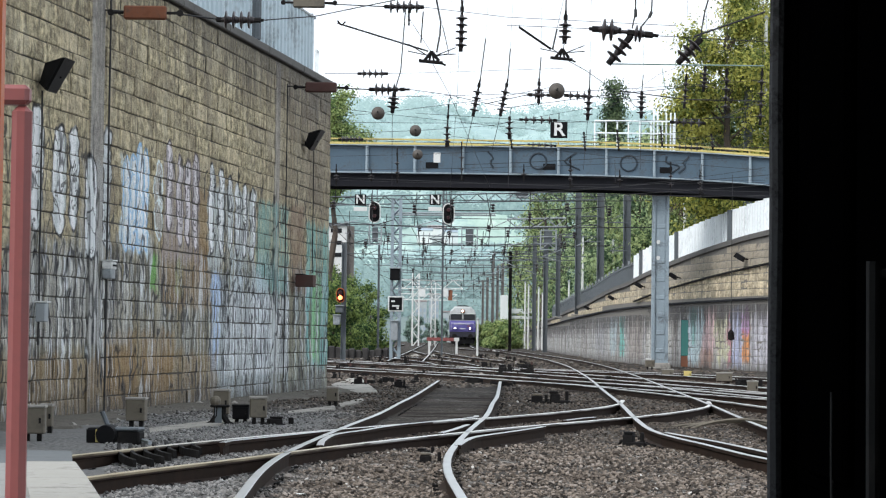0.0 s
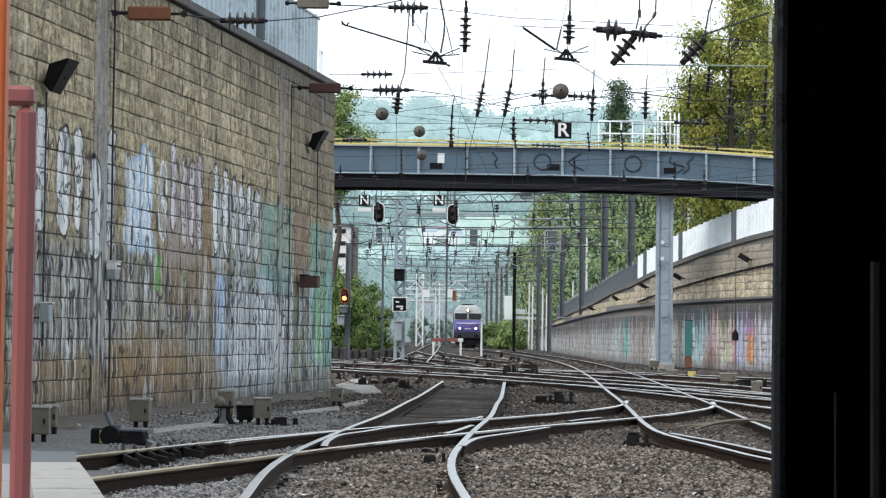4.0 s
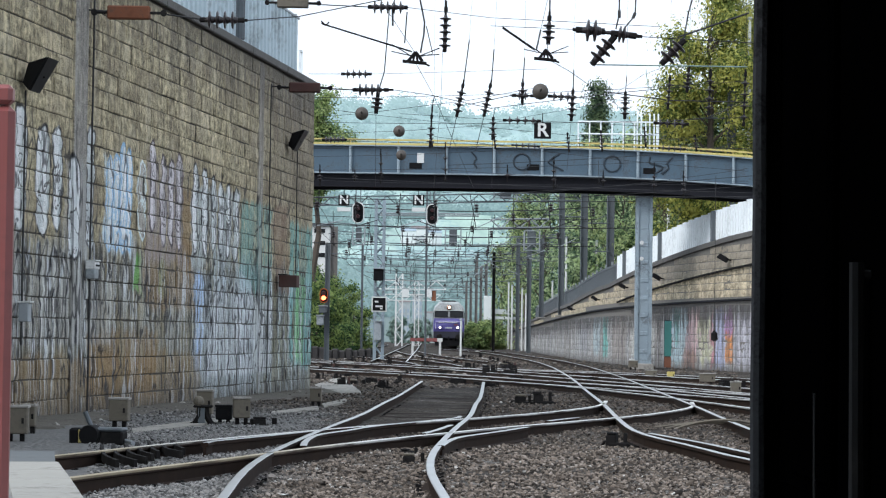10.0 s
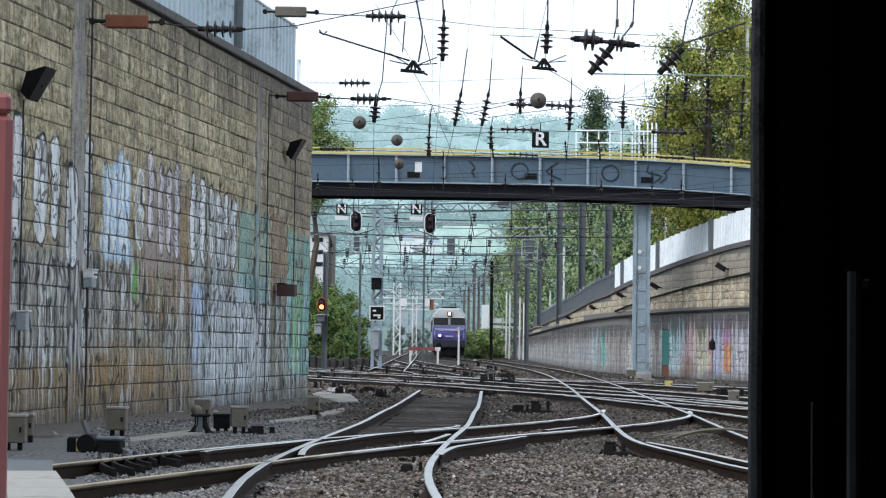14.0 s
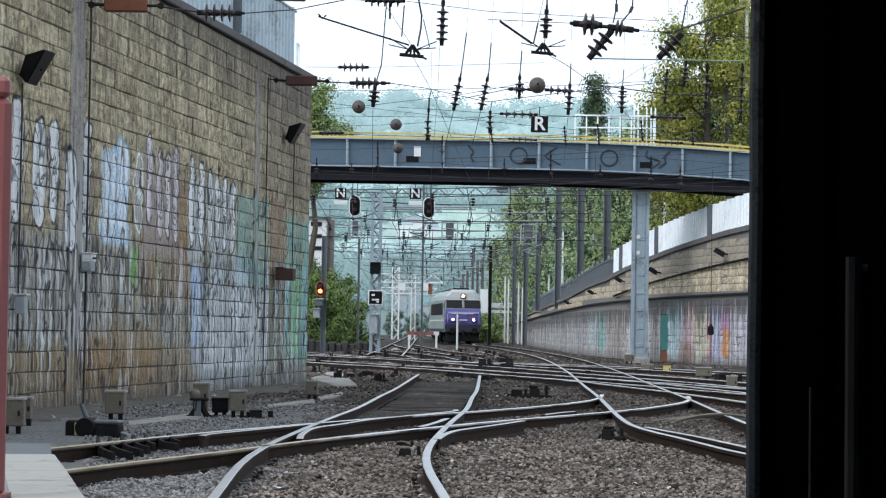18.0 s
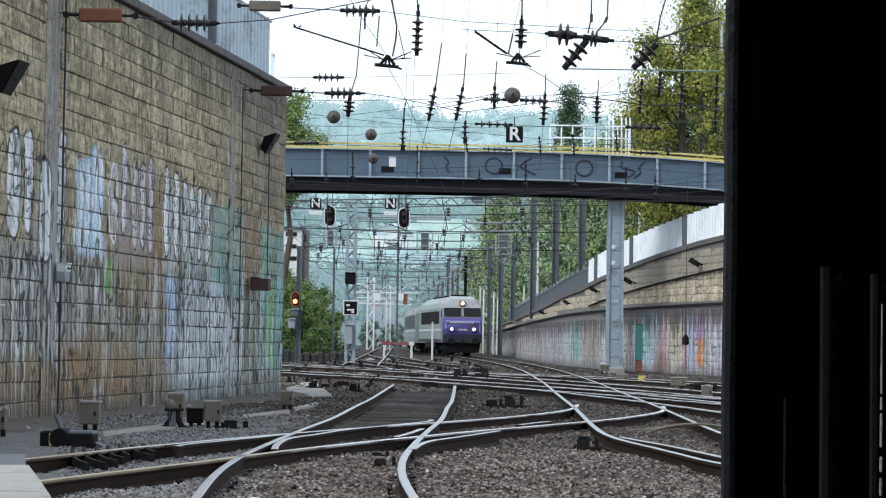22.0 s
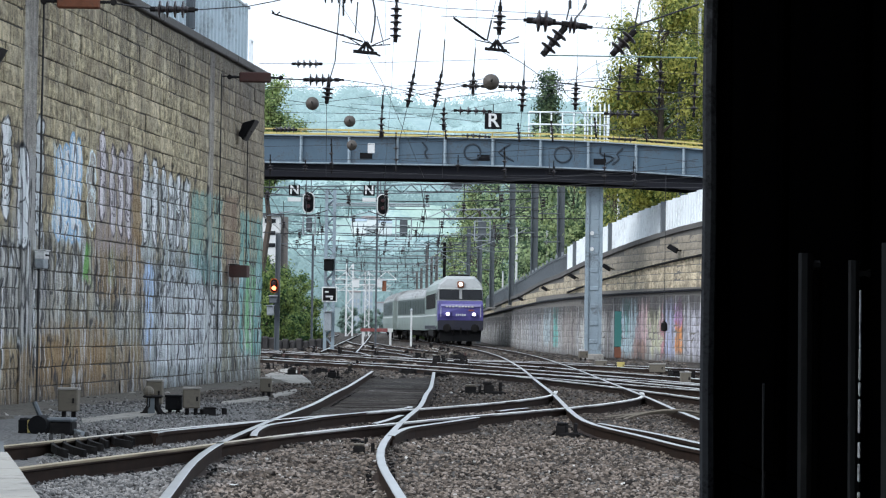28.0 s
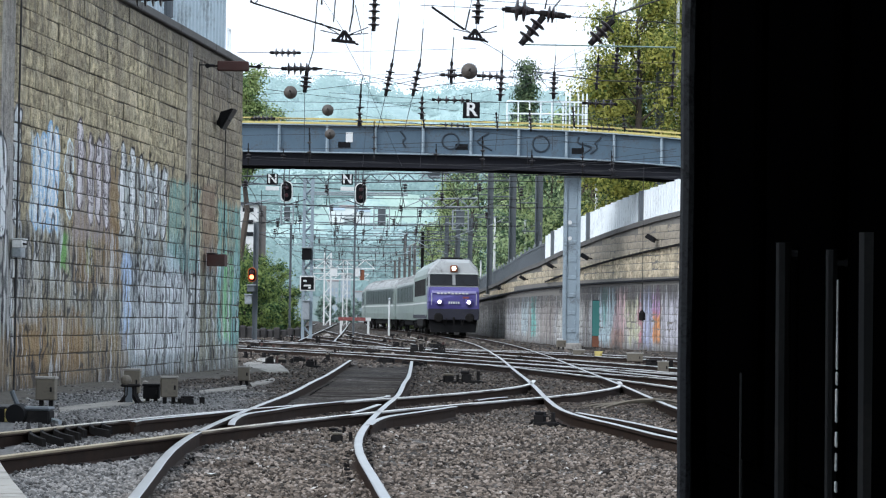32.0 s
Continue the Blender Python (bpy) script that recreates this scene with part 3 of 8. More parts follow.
def far_wood_mat(name, lo, hi):
    # lo and hi already contain the haze of the distance
    k = Mat(name, 1.0, spec=0.0)
    col = k.mix(k.island(), lo, hi)
    col = k.mix(k.math("MULTIPLY", k.band(k.noise(0.05), 0.42, 0.62), 0.45), col, tuple(min(1, c * 1.2) for c in hi))
    return k.done(col)


MAT_BALLAST, MAT_STONE, MAT_RAIL, MAT_WOOD = ballast_mat(), stone_mat(), rail_mat(), wood_mat()
MAT_RAIL_FAR = rail_mat("rail_worn_head", (0.51, 0.51, 0.50), (0.74, 0.73, 0.71), 0.45, 0.7, 0.7)
MAT_RAIL_DULL = rail_mat("rail_tarnished", (0.26, 0.20, 0.12), (0.52, 0.45, 0.32), 0.35, 0.3, 0.75, 24.0)
MAT_WALL, MAT_FARWALL = graffiti_wall_mat(), far_wall_mat()
MAT_MORTAR = plain("mortar", (0.065, 0.056, 0.045), 0.95, scale=6)
MAT_LIME = plain("grey_lime_mortar", (0.20, 0.185, 0.165), 0.95, scale=4, vary=0.5)
MAT_CONCRETE = plain("concrete", (0.34, 0.32, 0.29), 0.9, scale=1.5, dirt=0.6, bump=0.3)
MAT_RAMP = plain("dark_ramp_asphalt", (0.115, 0.125, 0.13), 0.9, scale=1.5, dirt=0.4, bump=0.3)
MAT_COPING = plain("weathered_coping", (0.125, 0.118, 0.11), 0.9, scale=1.2, dirt=0.6, bump=0.3)
MAT_PATH = plain("cinder_path", (0.15, 0.138, 0.12), 0.95, scale=5.0, vary=0.75, dirt=0.85, bump=0.5, spec=0.1)
MAT_BLUE = plain("blue_grey_girder_paint", (0.078, 0.125, 0.17), 0.6, scale=1.6, vary=0.4, dirt=0.6)
MAT_LEG = plain("grey_blue_leg_paint", (0.30, 0.365, 0.41), 0.6, scale=1.6, vary=0.35, dirt=0.6)
MAT_BLUE_LIGHT = plain("pale_blue_grey_paint", (0.33, 0.40, 0.45), 0.55, scale=1.4, dirt=0.5)
# Near-black because the shade of undersides is put into the colour.
MAT_SOFFIT = plain("underside_shade_tone", (0.022, 0.022, 0.027), 0.8, scale=1.0, spec=0.1, grime=(0.015, 0.014, 0.014))
MAT_YELLOW = plain("yellow_rail_paint", (0.62, 0.50, 0.16), 0.5, scale=1.5, dirt=0.35)
MAT_GALV = plain("galvanised_steel", (0.36, 0.39, 0.41), 0.5, 0.3, scale=2.0, dirt=0.35)
MAT_MAST = plain("dull_mast_steel", (0.12, 0.135, 0.148), 0.65, 0.1, scale=1.0, dirt=0.35)
MAT_DARK = plain("dark_iron", (0.013, 0.012, 0.012), 0.8, 0.0, scale=3.0, spec=0.12)
MAT_WIRE = plain("catenary_wire", (0.018, 0.018, 0.02), 0.6, 0.0, scale=2.0)
MAT_INSUL = plain("brown_glazed_porcelain", (0.022, 0.015, 0.016), 0.35, scale=4.0, dirt=0.1)
MAT_RUST = plain("rusty_red_iron", (0.24, 0.085, 0.04), 0.85, scale=11.0, vary=0.6, dirt=0.6, bump=0.4)
MAT_MAROON = plain("dark_maroon_iron", (0.07, 0.028, 0.022), 0.8, scale=4.0, dirt=0.5, bump=0.3)
MAT_RED = plain("faded_red_paint", (0.26, 0.075, 0.07), 0.45, scale=2.0, dirt=0.2)
MAT_ORANGE = plain("orange_paint", (0.55, 0.11, 0.012), 0.5, scale=2.0, dirt=0.15)
MAT_BOX = plain("drab_box_paint", (0.145, 0.125, 0.095), 0.75, scale=3.0, dirt=0.5)
MAT_WHITE = plain("white_paint", (0.72, 0.72, 0.70), 0.6, scale=2.0, dirt=0.25)
MAT_PALE = plain("pale_fence_sheet", (0.88, 0.92, 0.93), 0.5, scale=0.8, dirt=0.25, vary=0.12)
MAT_SHEET = plain("blue_grey_sheet", (0.50, 0.60, 0.65), 0.55, scale=0.8, dirt=0.5, vary=0.25)
MAT_GLASS = plain("dark_window_glass", (0.012, 0.013, 0.015), 0.3, scale=1.0, dirt=0.0, spec=0.2)
MAT_BLACK = plain("black_paint", (0.008, 0.008, 0.009), 0.7, scale=3.0, spec=0.12, grime=(0.012, 0.011, 0.01))
# Near-zero black: the parked coach's deep shade as colour, also gangway rubber.
MAT_RUBBER_SHADE = plain("rubber_and_shade_black", (0.0006, 0.0006, 0.0007), 0.9, scale=4.0, spec=0.0, grime=(0.001, 0.001, 0.001))
MAT_COACHBAR = plain("dark_bar", (0.021, 0.021, 0.021), 0.7, scale=4.0, spec=0.1)
# Pale tone for daylight glimpsed through the coach gap.
MAT_GAP_LIGHT = plain("gap_daylight_tone", (0.62, 0.61, 0.57), 0.7, scale=14.0, dirt=0.6, vary=0.5)
MAT_SEAL = plain("mottled_seal", (0.06, 0.062, 0.066), 0.7, scale=9.0, vary=0.8, spec=0.15, grime=(0.004, 0.004, 0.004), dirt=0.8)
MAT_ASPHALT = plain("platform_asphalt", (0.27, 0.265, 0.25), 0.95, scale=3.0, bump=0.4)
MAT_KERB = plain("pale_platform_kerb", (0.35, 0.335, 0.30), 0.9, scale=2.0, dirt=0.5, bump=0.3)
MAT_TEAL = plain("teal_door_paint", (0.045, 0.22, 0.19), 0.6, scale=2.0)

# ---- ground ----
def ground_z(x, y):
    n = noise.noise(Vector((x * 0.35, y * 0.22, 0))) * 0.045 + noise.noise(Vector((x * 1.7, y * 1.2, 3))) * 0.025
    return -0.135 + (n if 6 < y < 160 and abs(x) < 22 else n * 0.3)


def build_ground():
    xs = [-2500, -900, -300, -120, -60, -35, -22] + [-16 + 0.4 * i for i in range(81)] + [22, 35, 60, 120, 300, 900, 2500]
    ys = [-400, -120, -40, -15, 0, 8] + [12 + 0.4 * i for i in range(120)] + [60 + 1.0 * i for i in range(100)] + [165, 175, 190, 210, 240, 280, 340, 430, 600, 1000, 1800, 4000]
    vs = [(x, y, ground_z(x, y)) for y in ys for x in xs]
    n = len(xs)
    fs = [(j * n + i, j * n + i + 1, (j + 1) * n + i + 1, (j + 1) * n + i) for j in range(len(ys) - 1) for i in range(n - 1)]
    me = bpy.data.meshes.new("ground")
    me.from_pydata(vs, [], fs)
    me.materials.append(MAT_BALLAST)
    me.polygons.foreach_set("use_smooth", [True] * len(me.polygons))
    tagged(new("ground", me), "dark oily railway ballast between the tracks", "ground", kind="structure")


build_ground()


def build_stones():
    """Loose ballast stones in the near foreground."""
    rnd = random.Random(4)
    base = []
    for k in range(8):
        bm = B()
        bmesh.ops.create_icosphere(bm, subdivisions=1, radius=1.0)
        pts = []
        for v in bm.verts:
            f = 0.75 + 0.5 * rnd.random()
            pts.append(Vector((v.co.x * f, v.co.y * f, v.co.z * f * 0.7)))
        bm.verts.index_update()
        base.append((pts, [tuple(v.index for v in f.verts) for f in bm.faces]))
        bm.free()
    vs, fs = [], []
    for i in range(84000):
        near = i < 64000
        y = 15.5 + 24.5 * rnd.random() ** 1.7 if near else 36 + 40 * rnd.random()
        x = (-0.135 + 0.285 * rnd.random()) * y
        if x < -1.6 - 0.17 * (y - 12) and y < 19:
            continue
        if y > 33 and abs(x - (-0.12 + (y - 35) * 0.0302)) < 0.86:
            continue
        r = (0.0085 if near else 0.019) + 0.015 * rnd.random() ** 2
        if rnd.random() < 0.004:
            r *= 1.9
        pts, faces = base[i % 8]
        m = Euler((rnd.random() * 0.8, rnd.random() * 0.8, rnd.random() * 6.3)).to_matrix() * r
        o = Vector((x, y, ground_z(x, y) + r * 0.35))
        b = len(vs)
        vs.extend((m @ p + o)[:] for p in pts)
        fs.extend(tuple(b + j for j in f) for f in faces)
    for i in range(9000):
        y = 58 + 105 * rnd.random() ** 1.2
        x = rnd.uniform(-0.075, 0.125) * y
        if rnd.random() < 0.5:
            x = rnd.uniform(-6.0, 7.5)
        r = rnd.uniform(0.03, 0.075) * (0.7 + y / 200)
        pts, faces = base[i % 8]
        m = Euler((rnd.random() * 0.8, rnd.random() * 0.8, rnd.random() * 6.3)).to_matrix() * r
        o = Vector((x, y, ground_z(x, y) - r * 0.1))
        b = len(vs)
        vs.extend((m @ p + o)[:] for p in pts)
        fs.extend(tuple(b + j for j in f) for f in faces)
    me = bpy.data.meshes.new("ballast_stones")
    me.from_pydata(vs, [], fs)
    me.materials.append(MAT_STONE)
    tagged(new("ballast_stones", me), "loose brown-grey crushed ballast stones beside the rails", "gravel", kind="stuff")


# ---- tracks ----
RAIL_PROFILE = [(-0.075, -0.165), (0.075, -0.165), (0.075, -0.15), (0.016, -0.13), (0.016, -0.045), (0.036, -0.035), (0.036, -0.004), (0.028, 0.0), (-0.028, 0.0), (-0.036, -0.004), (-0.036, -0.035), (-0.016, -0.045), (-0.016, -0.13), (-0.075, -0.15)]
GAUGE = 1.505


def offset_path(path, d):
    out, n = [], len(path)
    for i, p in enumerate(path):
        t = (path[min(i + 1, n - 1)] - path[max(i - 1, 0)]).normalized()
        out.append(p + Vector((t.y, -t.x, 0)) * d)
    return out




def sleeper_mesh():
    bm = B()
    box(bm, (0, 0, -0.24), (2.6, 0.25, 0.14), bevel=0.012)
    return mesh_of("sleeper", bm, MAT_WOOD)


def chair_mesh():
    bm = B()
    box(bm, (0, 0, -0.15), (0.27, 0.13, 0.025))
    for s in (-1, 1):
        box(bm, (s * 0.095, 0, -0.13), (0.04, 0.08, 0.045))
        rod(bm, (s * 0.11, 0, -0.15), (s * 0.11, 0, -0.10), 0.014, 6)
    return mesh_of("rail_chair", bm, MAT_DARK)


SLEEPER, CHAIR = sleeper_mesh(), chair_mesh()


def track(label, centre, cut=(0, 0, 0, 0), step=1.2, sleepers=(0, 0), steel=None):
    """A track along centre: its two rails, trimmed in metres at both ends (left start, left end, right start, right end)."""
    pts = glide([(x, y, 0) for x, y in centre], step)
    th = thing("railway_track", label, "railway track", group="tracks of the station throat")
    for k, d in enumerate((-GAUGE / 2, GAUGE / 2)):
        p = offset_path(pts, d)
        a, b = cut[2 * k], cut[2 * k + 1]
        p = p[int(a / step):len(p) - int(b / step)]
        bm = B()
        sweep(bm, p, RAIL_PROFILE)
        part("rail", bm, steel or MAT_RAIL, th)
    if sleepers[1] > sleepers[0]:
        fine = glide([(x, y, 0) for x, y in centre], 0.6)
        for i, p in enumerate(fine[1:-1], 1):
            if sleepers[0] <= p.y <= sleepers[1]:
                t = fine[i + 1] - fine[i - 1]
                a = math.degrees(math.atan2(t.y, t.x)) - 90
                part("sleeper", SLEEPER, None, th, m=pose(p.x, p.y, 0.012 * math.sin(i * 2.3) + (0.026 if p.y > 34 else 0.0), 0, 0, a + 1.5 * math.sin(i * 5.1)))
                if p.y < 48:
                    for sx in (-GAUGE / 2, GAUGE / 2):
                        part("rail_chair", CHAIR, None, th, m=pose(p.x, p.y, -0.022, 0, 0, a) @ pose(sx, 0, 0))
    return th


ROUTE = [(4.6, 18), (3.78, 22.9), (3.52, 25.9), (3.28, 29), (3.35, 32.8), (3.75, 42), (4.12, 52), (4.80, 70), (5.5, 95), (5.72, 118), (5.52, 139), (5.24, 155.8), (4.96, 170.6), (4.60, 181.2), (4.01, 190.7), (3.24, 199.1), (2.56, 207.5), (2.17, 217), (2.08, 228), (2.12, 250), (2.15, 275), (2.2, 330), (2.2, 420)]
track("curved main track with worn shiny railheads", [(-0.3, 8), (-0.45, 12), (-0.60, 16.7), (-0.70, 20.2), (-0.68, 23.3), (-0.53, 27.1), (-0.36, 30.5), (-0.12, 35), (0.08, 41), (0.28, 46.5), (0.68, 61.5)], sleepers=(12, 61))
track("long running track with worn shiny railheads", ROUTE, sleepers=(20, 110))
track("rusty diagonal crossover track", [(-4.7, 14), (-3.35, 19.2), (-2.52, 22.0), (-1.84, 24.5), (-0.95, 27.3), (0.28, 30.75), (1.88, 34.75), (2.75, 37.3), (3.40, 39.8), (3.72, 41.6), (3.98, 44.4)], sleepers=(17, 43), steel=MAT_RAIL_DULL)
track("cross track curving through the station throat", [(-7.0, 92), (-3.9, 83), (-1.6, 76.2), (0.6, 70.5), (2.05, 64.7), (3.95, 57), (5.15, 49), (6.0, 41), (6.5, 34)], sleepers=(36, 90), steel=MAT_RAIL_FAR)
track("cross track curving through the station throat", [(-9, 112), (-4.6, 102), (-0.5, 91.2), (0.5, 87.2), (1.4, 83.7), (2.5, 78.1), (3.77, 72.5), (5.0, 66), (6.1, 60.3), (7.2, 53.5), (8.3, 46)], sleepers=(40, 100), steel=MAT_RAIL_FAR)
track("branch track leaving a turnout before the far wall", [(2.05, 64.7), (3.75, 58.4), (5.45, 52.0), (6.15, 48.6), (6.95, 45.6), (8.3, 41)], sleepers=(41, 58), steel=MAT_RAIL_FAR)
track("cross track at the foot of the far wall", [(1.2, 88), (3.0, 84), (5.0, 81.5), (7.3, 75.5), (9.2, 67.5), (11, 58)], sleepers=(58, 90), steel=MAT_RAIL_FAR)
track("far track running straight into the distance", [(-1.6, 105), (-1.55, 140), (-1.5, 200), (-1.5, 300), (-1.5, 420)], step=3.0)
track("far track running straight into the distance", [(0.6, 92), (-0.2, 105), (-3.0, 130), (-5.2, 150), (-5.3, 300)], step=3.0)
track("far track branching in the distance", [(2.0, 110), (0.6, 130), (-0.8, 160), (-1.4, 180)], step=3.0)
track("far siding beside the green bank", [(-2.9, 96), (-6.0, 112), (-10, 135), (-14, 160)], step=3.0)


# ---- left retaining wall ----
WALL_M = pose(WALL_P[0], WALL_P[1], 0, 0, 0, math.degrees(math.atan2(WALL_S[1], WALL_S[0])))
COURSE = 0.294


def block_mesh(seed):
    """One quarry-faced block, 1 x 0.27: its face is broken, its edges recessed."""
    rnd = random.Random(seed)
    L, Hh = 0.5, 0.133
    nx, nz = 6, 4
    vs = [(-L, 0, -Hh), (L, 0, -Hh), (L, 0, Hh), (-L, 0, Hh)]
    for j in range(nz):
        for i in range(nx):
            edge = i in (0, nx - 1) or j in (0, nz - 1)
            x = -L + 0.012 + (2 * L - 0.024) * i / (nx - 1)
            z = -Hh + 0.010 + (2 * Hh - 0.02) * j / (nz - 1)
            if not edge:
                x, z = x + rnd.uniform(-0.05, 0.05), z + rnd.uniform(-0.02, 0.02)
            vs.append((x, 0.008 + rnd.uniform(0, 0.006) + (0 if edge else rnd.uniform(-0.002, 0.014)), z))
    g = lambda i, j: 4 + j * nx + i
    fs = [(g(i, j), g(i, j + 1), g(i + 1, j + 1), g(i + 1, j)) for j in range(nz - 1) for i in range(nx - 1)]
    fs += [(0, *[g(i, 0) for i in range(nx)], 1), (3, 2, *[g(i, nz - 1) for i in reversed(range(nx))]), (0, 3, *[g(0, j) for j in reversed(range(nz))]), (1, *[g(nx - 1, j) for j in range(nz)], 2)]
    return vs, fs


BLOCKS = [block_mesh(k) for k in range(7)]


def build_left_wall():
    wall = thing("wall_left", "tan stone retaining wall covered with sprayed graffiti", "wall", kind="structure", m=WALL_M)
    bm = B()
    box(bm, (21.0, -0.4, 3.1), (42.0, 0.8, 7.0))
    part("wall_core", bm, MAT_MORTAR, wall)
    bm = B()
    box(bm, (0.4, -5.3, 3.1), (0.8, 9.0, 7.0))
    part("return_wall", bm, MAT_WALL, wall)
    for i in range(12):
        bm = B()
        box(bm, (i * 3.5 + 1.75, -0.36, 6.69), (3.47, 0.9, 0.16), bevel=0.02)
        part("coping_stone", bm, MAT_COPING, wall)
    # flat pilaster strips
    for s, w in ((26.0, 0.42), (18.985, 0.69), (5.87, 0.42)):
        bm = B()
        box(bm, (s, -0.02, 3.15), (w, 0.13, 6.7), bevel=0.012)
        part("pilaster_strip", bm, MAT_WALL, wall)
    return wall


WALL = build_left_wall()


def build_wall_blocks():
    """The blocks of the left wall: those nearest the platform singly, the rest joined."""
    rnd = random.Random(9)
    meshes = []
    for k, (vs, fs) in enumerate(BLOCKS):
        me = bpy.data.meshes.new("stone_block")
        me.from_pydata(vs, [], fs)
        me.materials.append(MAT_WALL)
        meshes.append(me)
    jv, jf = [], []
    count = 0
    for c in range(23):
        z = -0.182 + COURSE * (c + 0.5)
        s = 0.0
        while s < 40.5:
            w = rnd.choice((0.55, 0.68, 0.8, 0.92, 1.1)) if s > 0 else (0.45 if c % 2 else 0.75)
            k = rnd.randrange(7)
            dy = rnd.uniform(-0.010, 0.016)
            x = s + w / 2
            sc = (w - 0.003 - 0.010 * rnd.random() ** 2, 1.0, (COURSE - 0.003 - 0.020 * rnd.random() ** 1.6) / 0.266)
            if 14.2 <= x < 22.6 and count < 300:
                part("stone_block", meshes[k], None, WALL, m=Matrix.LocRotScale((x, dy, z), None, sc))
                count += 1
            else:
                b = len(jv)
                vs, fs = BLOCKS[k]
                jv.extend((p[0] * sc[0] + x, p[1] + dy, p[2] * sc[2] + z) for p in vs)
                jf.extend(tuple(b + i for i in f) for f in fs)
            s += w
    me = bpy.data.meshes.new("stone_blocks")
    me.from_pydata(jv, [], jf)
    me.materials.append(MAT_WALL)
    tagged(part("stone_blocks", me, None, WALL), kind="stuff")


# ---- platform, and an added unseen roof and walls that shade the coach ----
def slab(bm, outline, z0, z1):
    lo = [bm.verts.new((x, y, z0)) for x, y in outline]
    hi = [bm.verts.new((x, y, z1)) for x, y in outline]
    n = len(outline)
    bm.faces.new(hi)
    bm.faces.new(list(reversed(lo)))
    for i in range(n):
        bm.faces.new((lo[i], lo[(i + 1) % n], hi[(i + 1) % n], hi[i]))


def build_platform():
    pf = thing("platform", "worn platform end with a pale kerb and asphalt top", "platform", kind="structure")
    bm = B()
    slab(bm, [(-6.5, -16), (0.55, -16), (0.45, 0), (-0.55, 6), (-1.32, 10), (-2.0, 13.6), (-2.35, 15.2), (-7.5, 15.2)], -0.3, 0.29)
    part("platform_body", bm, MAT_ASPHALT, pf)
    edge = [(0.62, -16), (0.52, 0), (-0.48, 6), (-1.25, 10), (-1.62, 11.9), (-1.93, 13.6), (-2.25, 15.3)]
    for (a, b), (c, d) in zip(edge, edge[1:]):
        n = max(1, round(math.hypot(c - a, d - b) / 1.0))
        for i in range(n):
            x0, y0 = a + (c - a) * i / n, b + (d - b) * i / n
            x1, y1 = a + (c - a) * (i + 0.985) / n, b + (d - b) * (i + 0.985) / n
            bm = B()
            slab(bm, [(x0, y0), (x1, y1), (x1 - 0.33, y1 - 0.06), (x0 - 0.33, y0 - 0.06)], -0.3, 0.3)
            part("kerb_stone", bm, MAT_KERB, pf)
    bm = B()
    v = [bm.verts.new(p) for p in ((-2.27, 15.35, 0.28), (-7.5, 15.35, 0.28), (-7.9, 17.9, 0.24), (-2.66, 17.9, 0.24), (-2.27, 15.35, -0.3), (-7.5, 15.35, -0.3), (-7.9, 17.9, -0.3), (-2.66, 17.9, -0.3))]
    for f in ((0, 1, 2, 3), (7, 6, 5, 4), (0, 3, 7, 4), (3, 2, 6, 7), (2, 1, 5, 6), (1, 0, 4, 5)):
        bm.faces.new([v[i] for i in reversed(f)])
    part("ramp", bm, MAT_RAMP, pf)


build_platform()


def build_path():
    """The trodden path along the foot of the left wall."""
    rnd = random.Random(14)
    bm = B()
    rows = []
    for i in range(60):
        s = 1.0 + 0.42 * i
        a, b = 0.03, 1.15 + rnd.uniform(-0.22, 0.22)
        rows.append([bm.verts.new(WALL_M @ Vector((s, o, z + rnd.uniform(-0.012, 0.012)))) for o, z in ((a, -0.3), (a, -0.105), (0.5, -0.10), (b - 0.12, -0.115), (b, -0.3))])
    for p, q in zip(rows, rows[1:]):
        for k in range(4):
            bm.faces.new((p[k], q[k], q[k + 1], p[k + 1]))
    bmesh.ops.recalc_face_normals(bm, faces=bm.faces)
    tagged(part("path", bm, MAT_PATH), "trodden grey-brown path along the stone wall", "path", kind="structure")


build_path()


def build_shade_shell():
    # Roof and walls stay out of view; they keep skylight off the coach.
    bm = B()
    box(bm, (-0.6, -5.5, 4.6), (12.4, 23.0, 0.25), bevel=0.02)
    tagged(part("ceiling", bm, MAT_RUBBER_SHADE), "unseen dark roof added to shade the parked coach", "ceiling", kind="structure")
    bm = B()
    box(bm, (-0.6, -17.2, 2.0), (12.4, 0.3, 5.2))
    tagged(part("wall_back", bm, MAT_MAST), "unseen plain dark wall added behind the platform", "wall", kind="structure")
    bm = B()
    box(bm, (5.7, -5.5, 2.0), (0.25, 23.0, 5.2))
    tagged(part("wall_side", bm, MAT_MAST), "unseen plain dark wall added beside the platform track", "wall", kind="structure")


build_shade_shell()


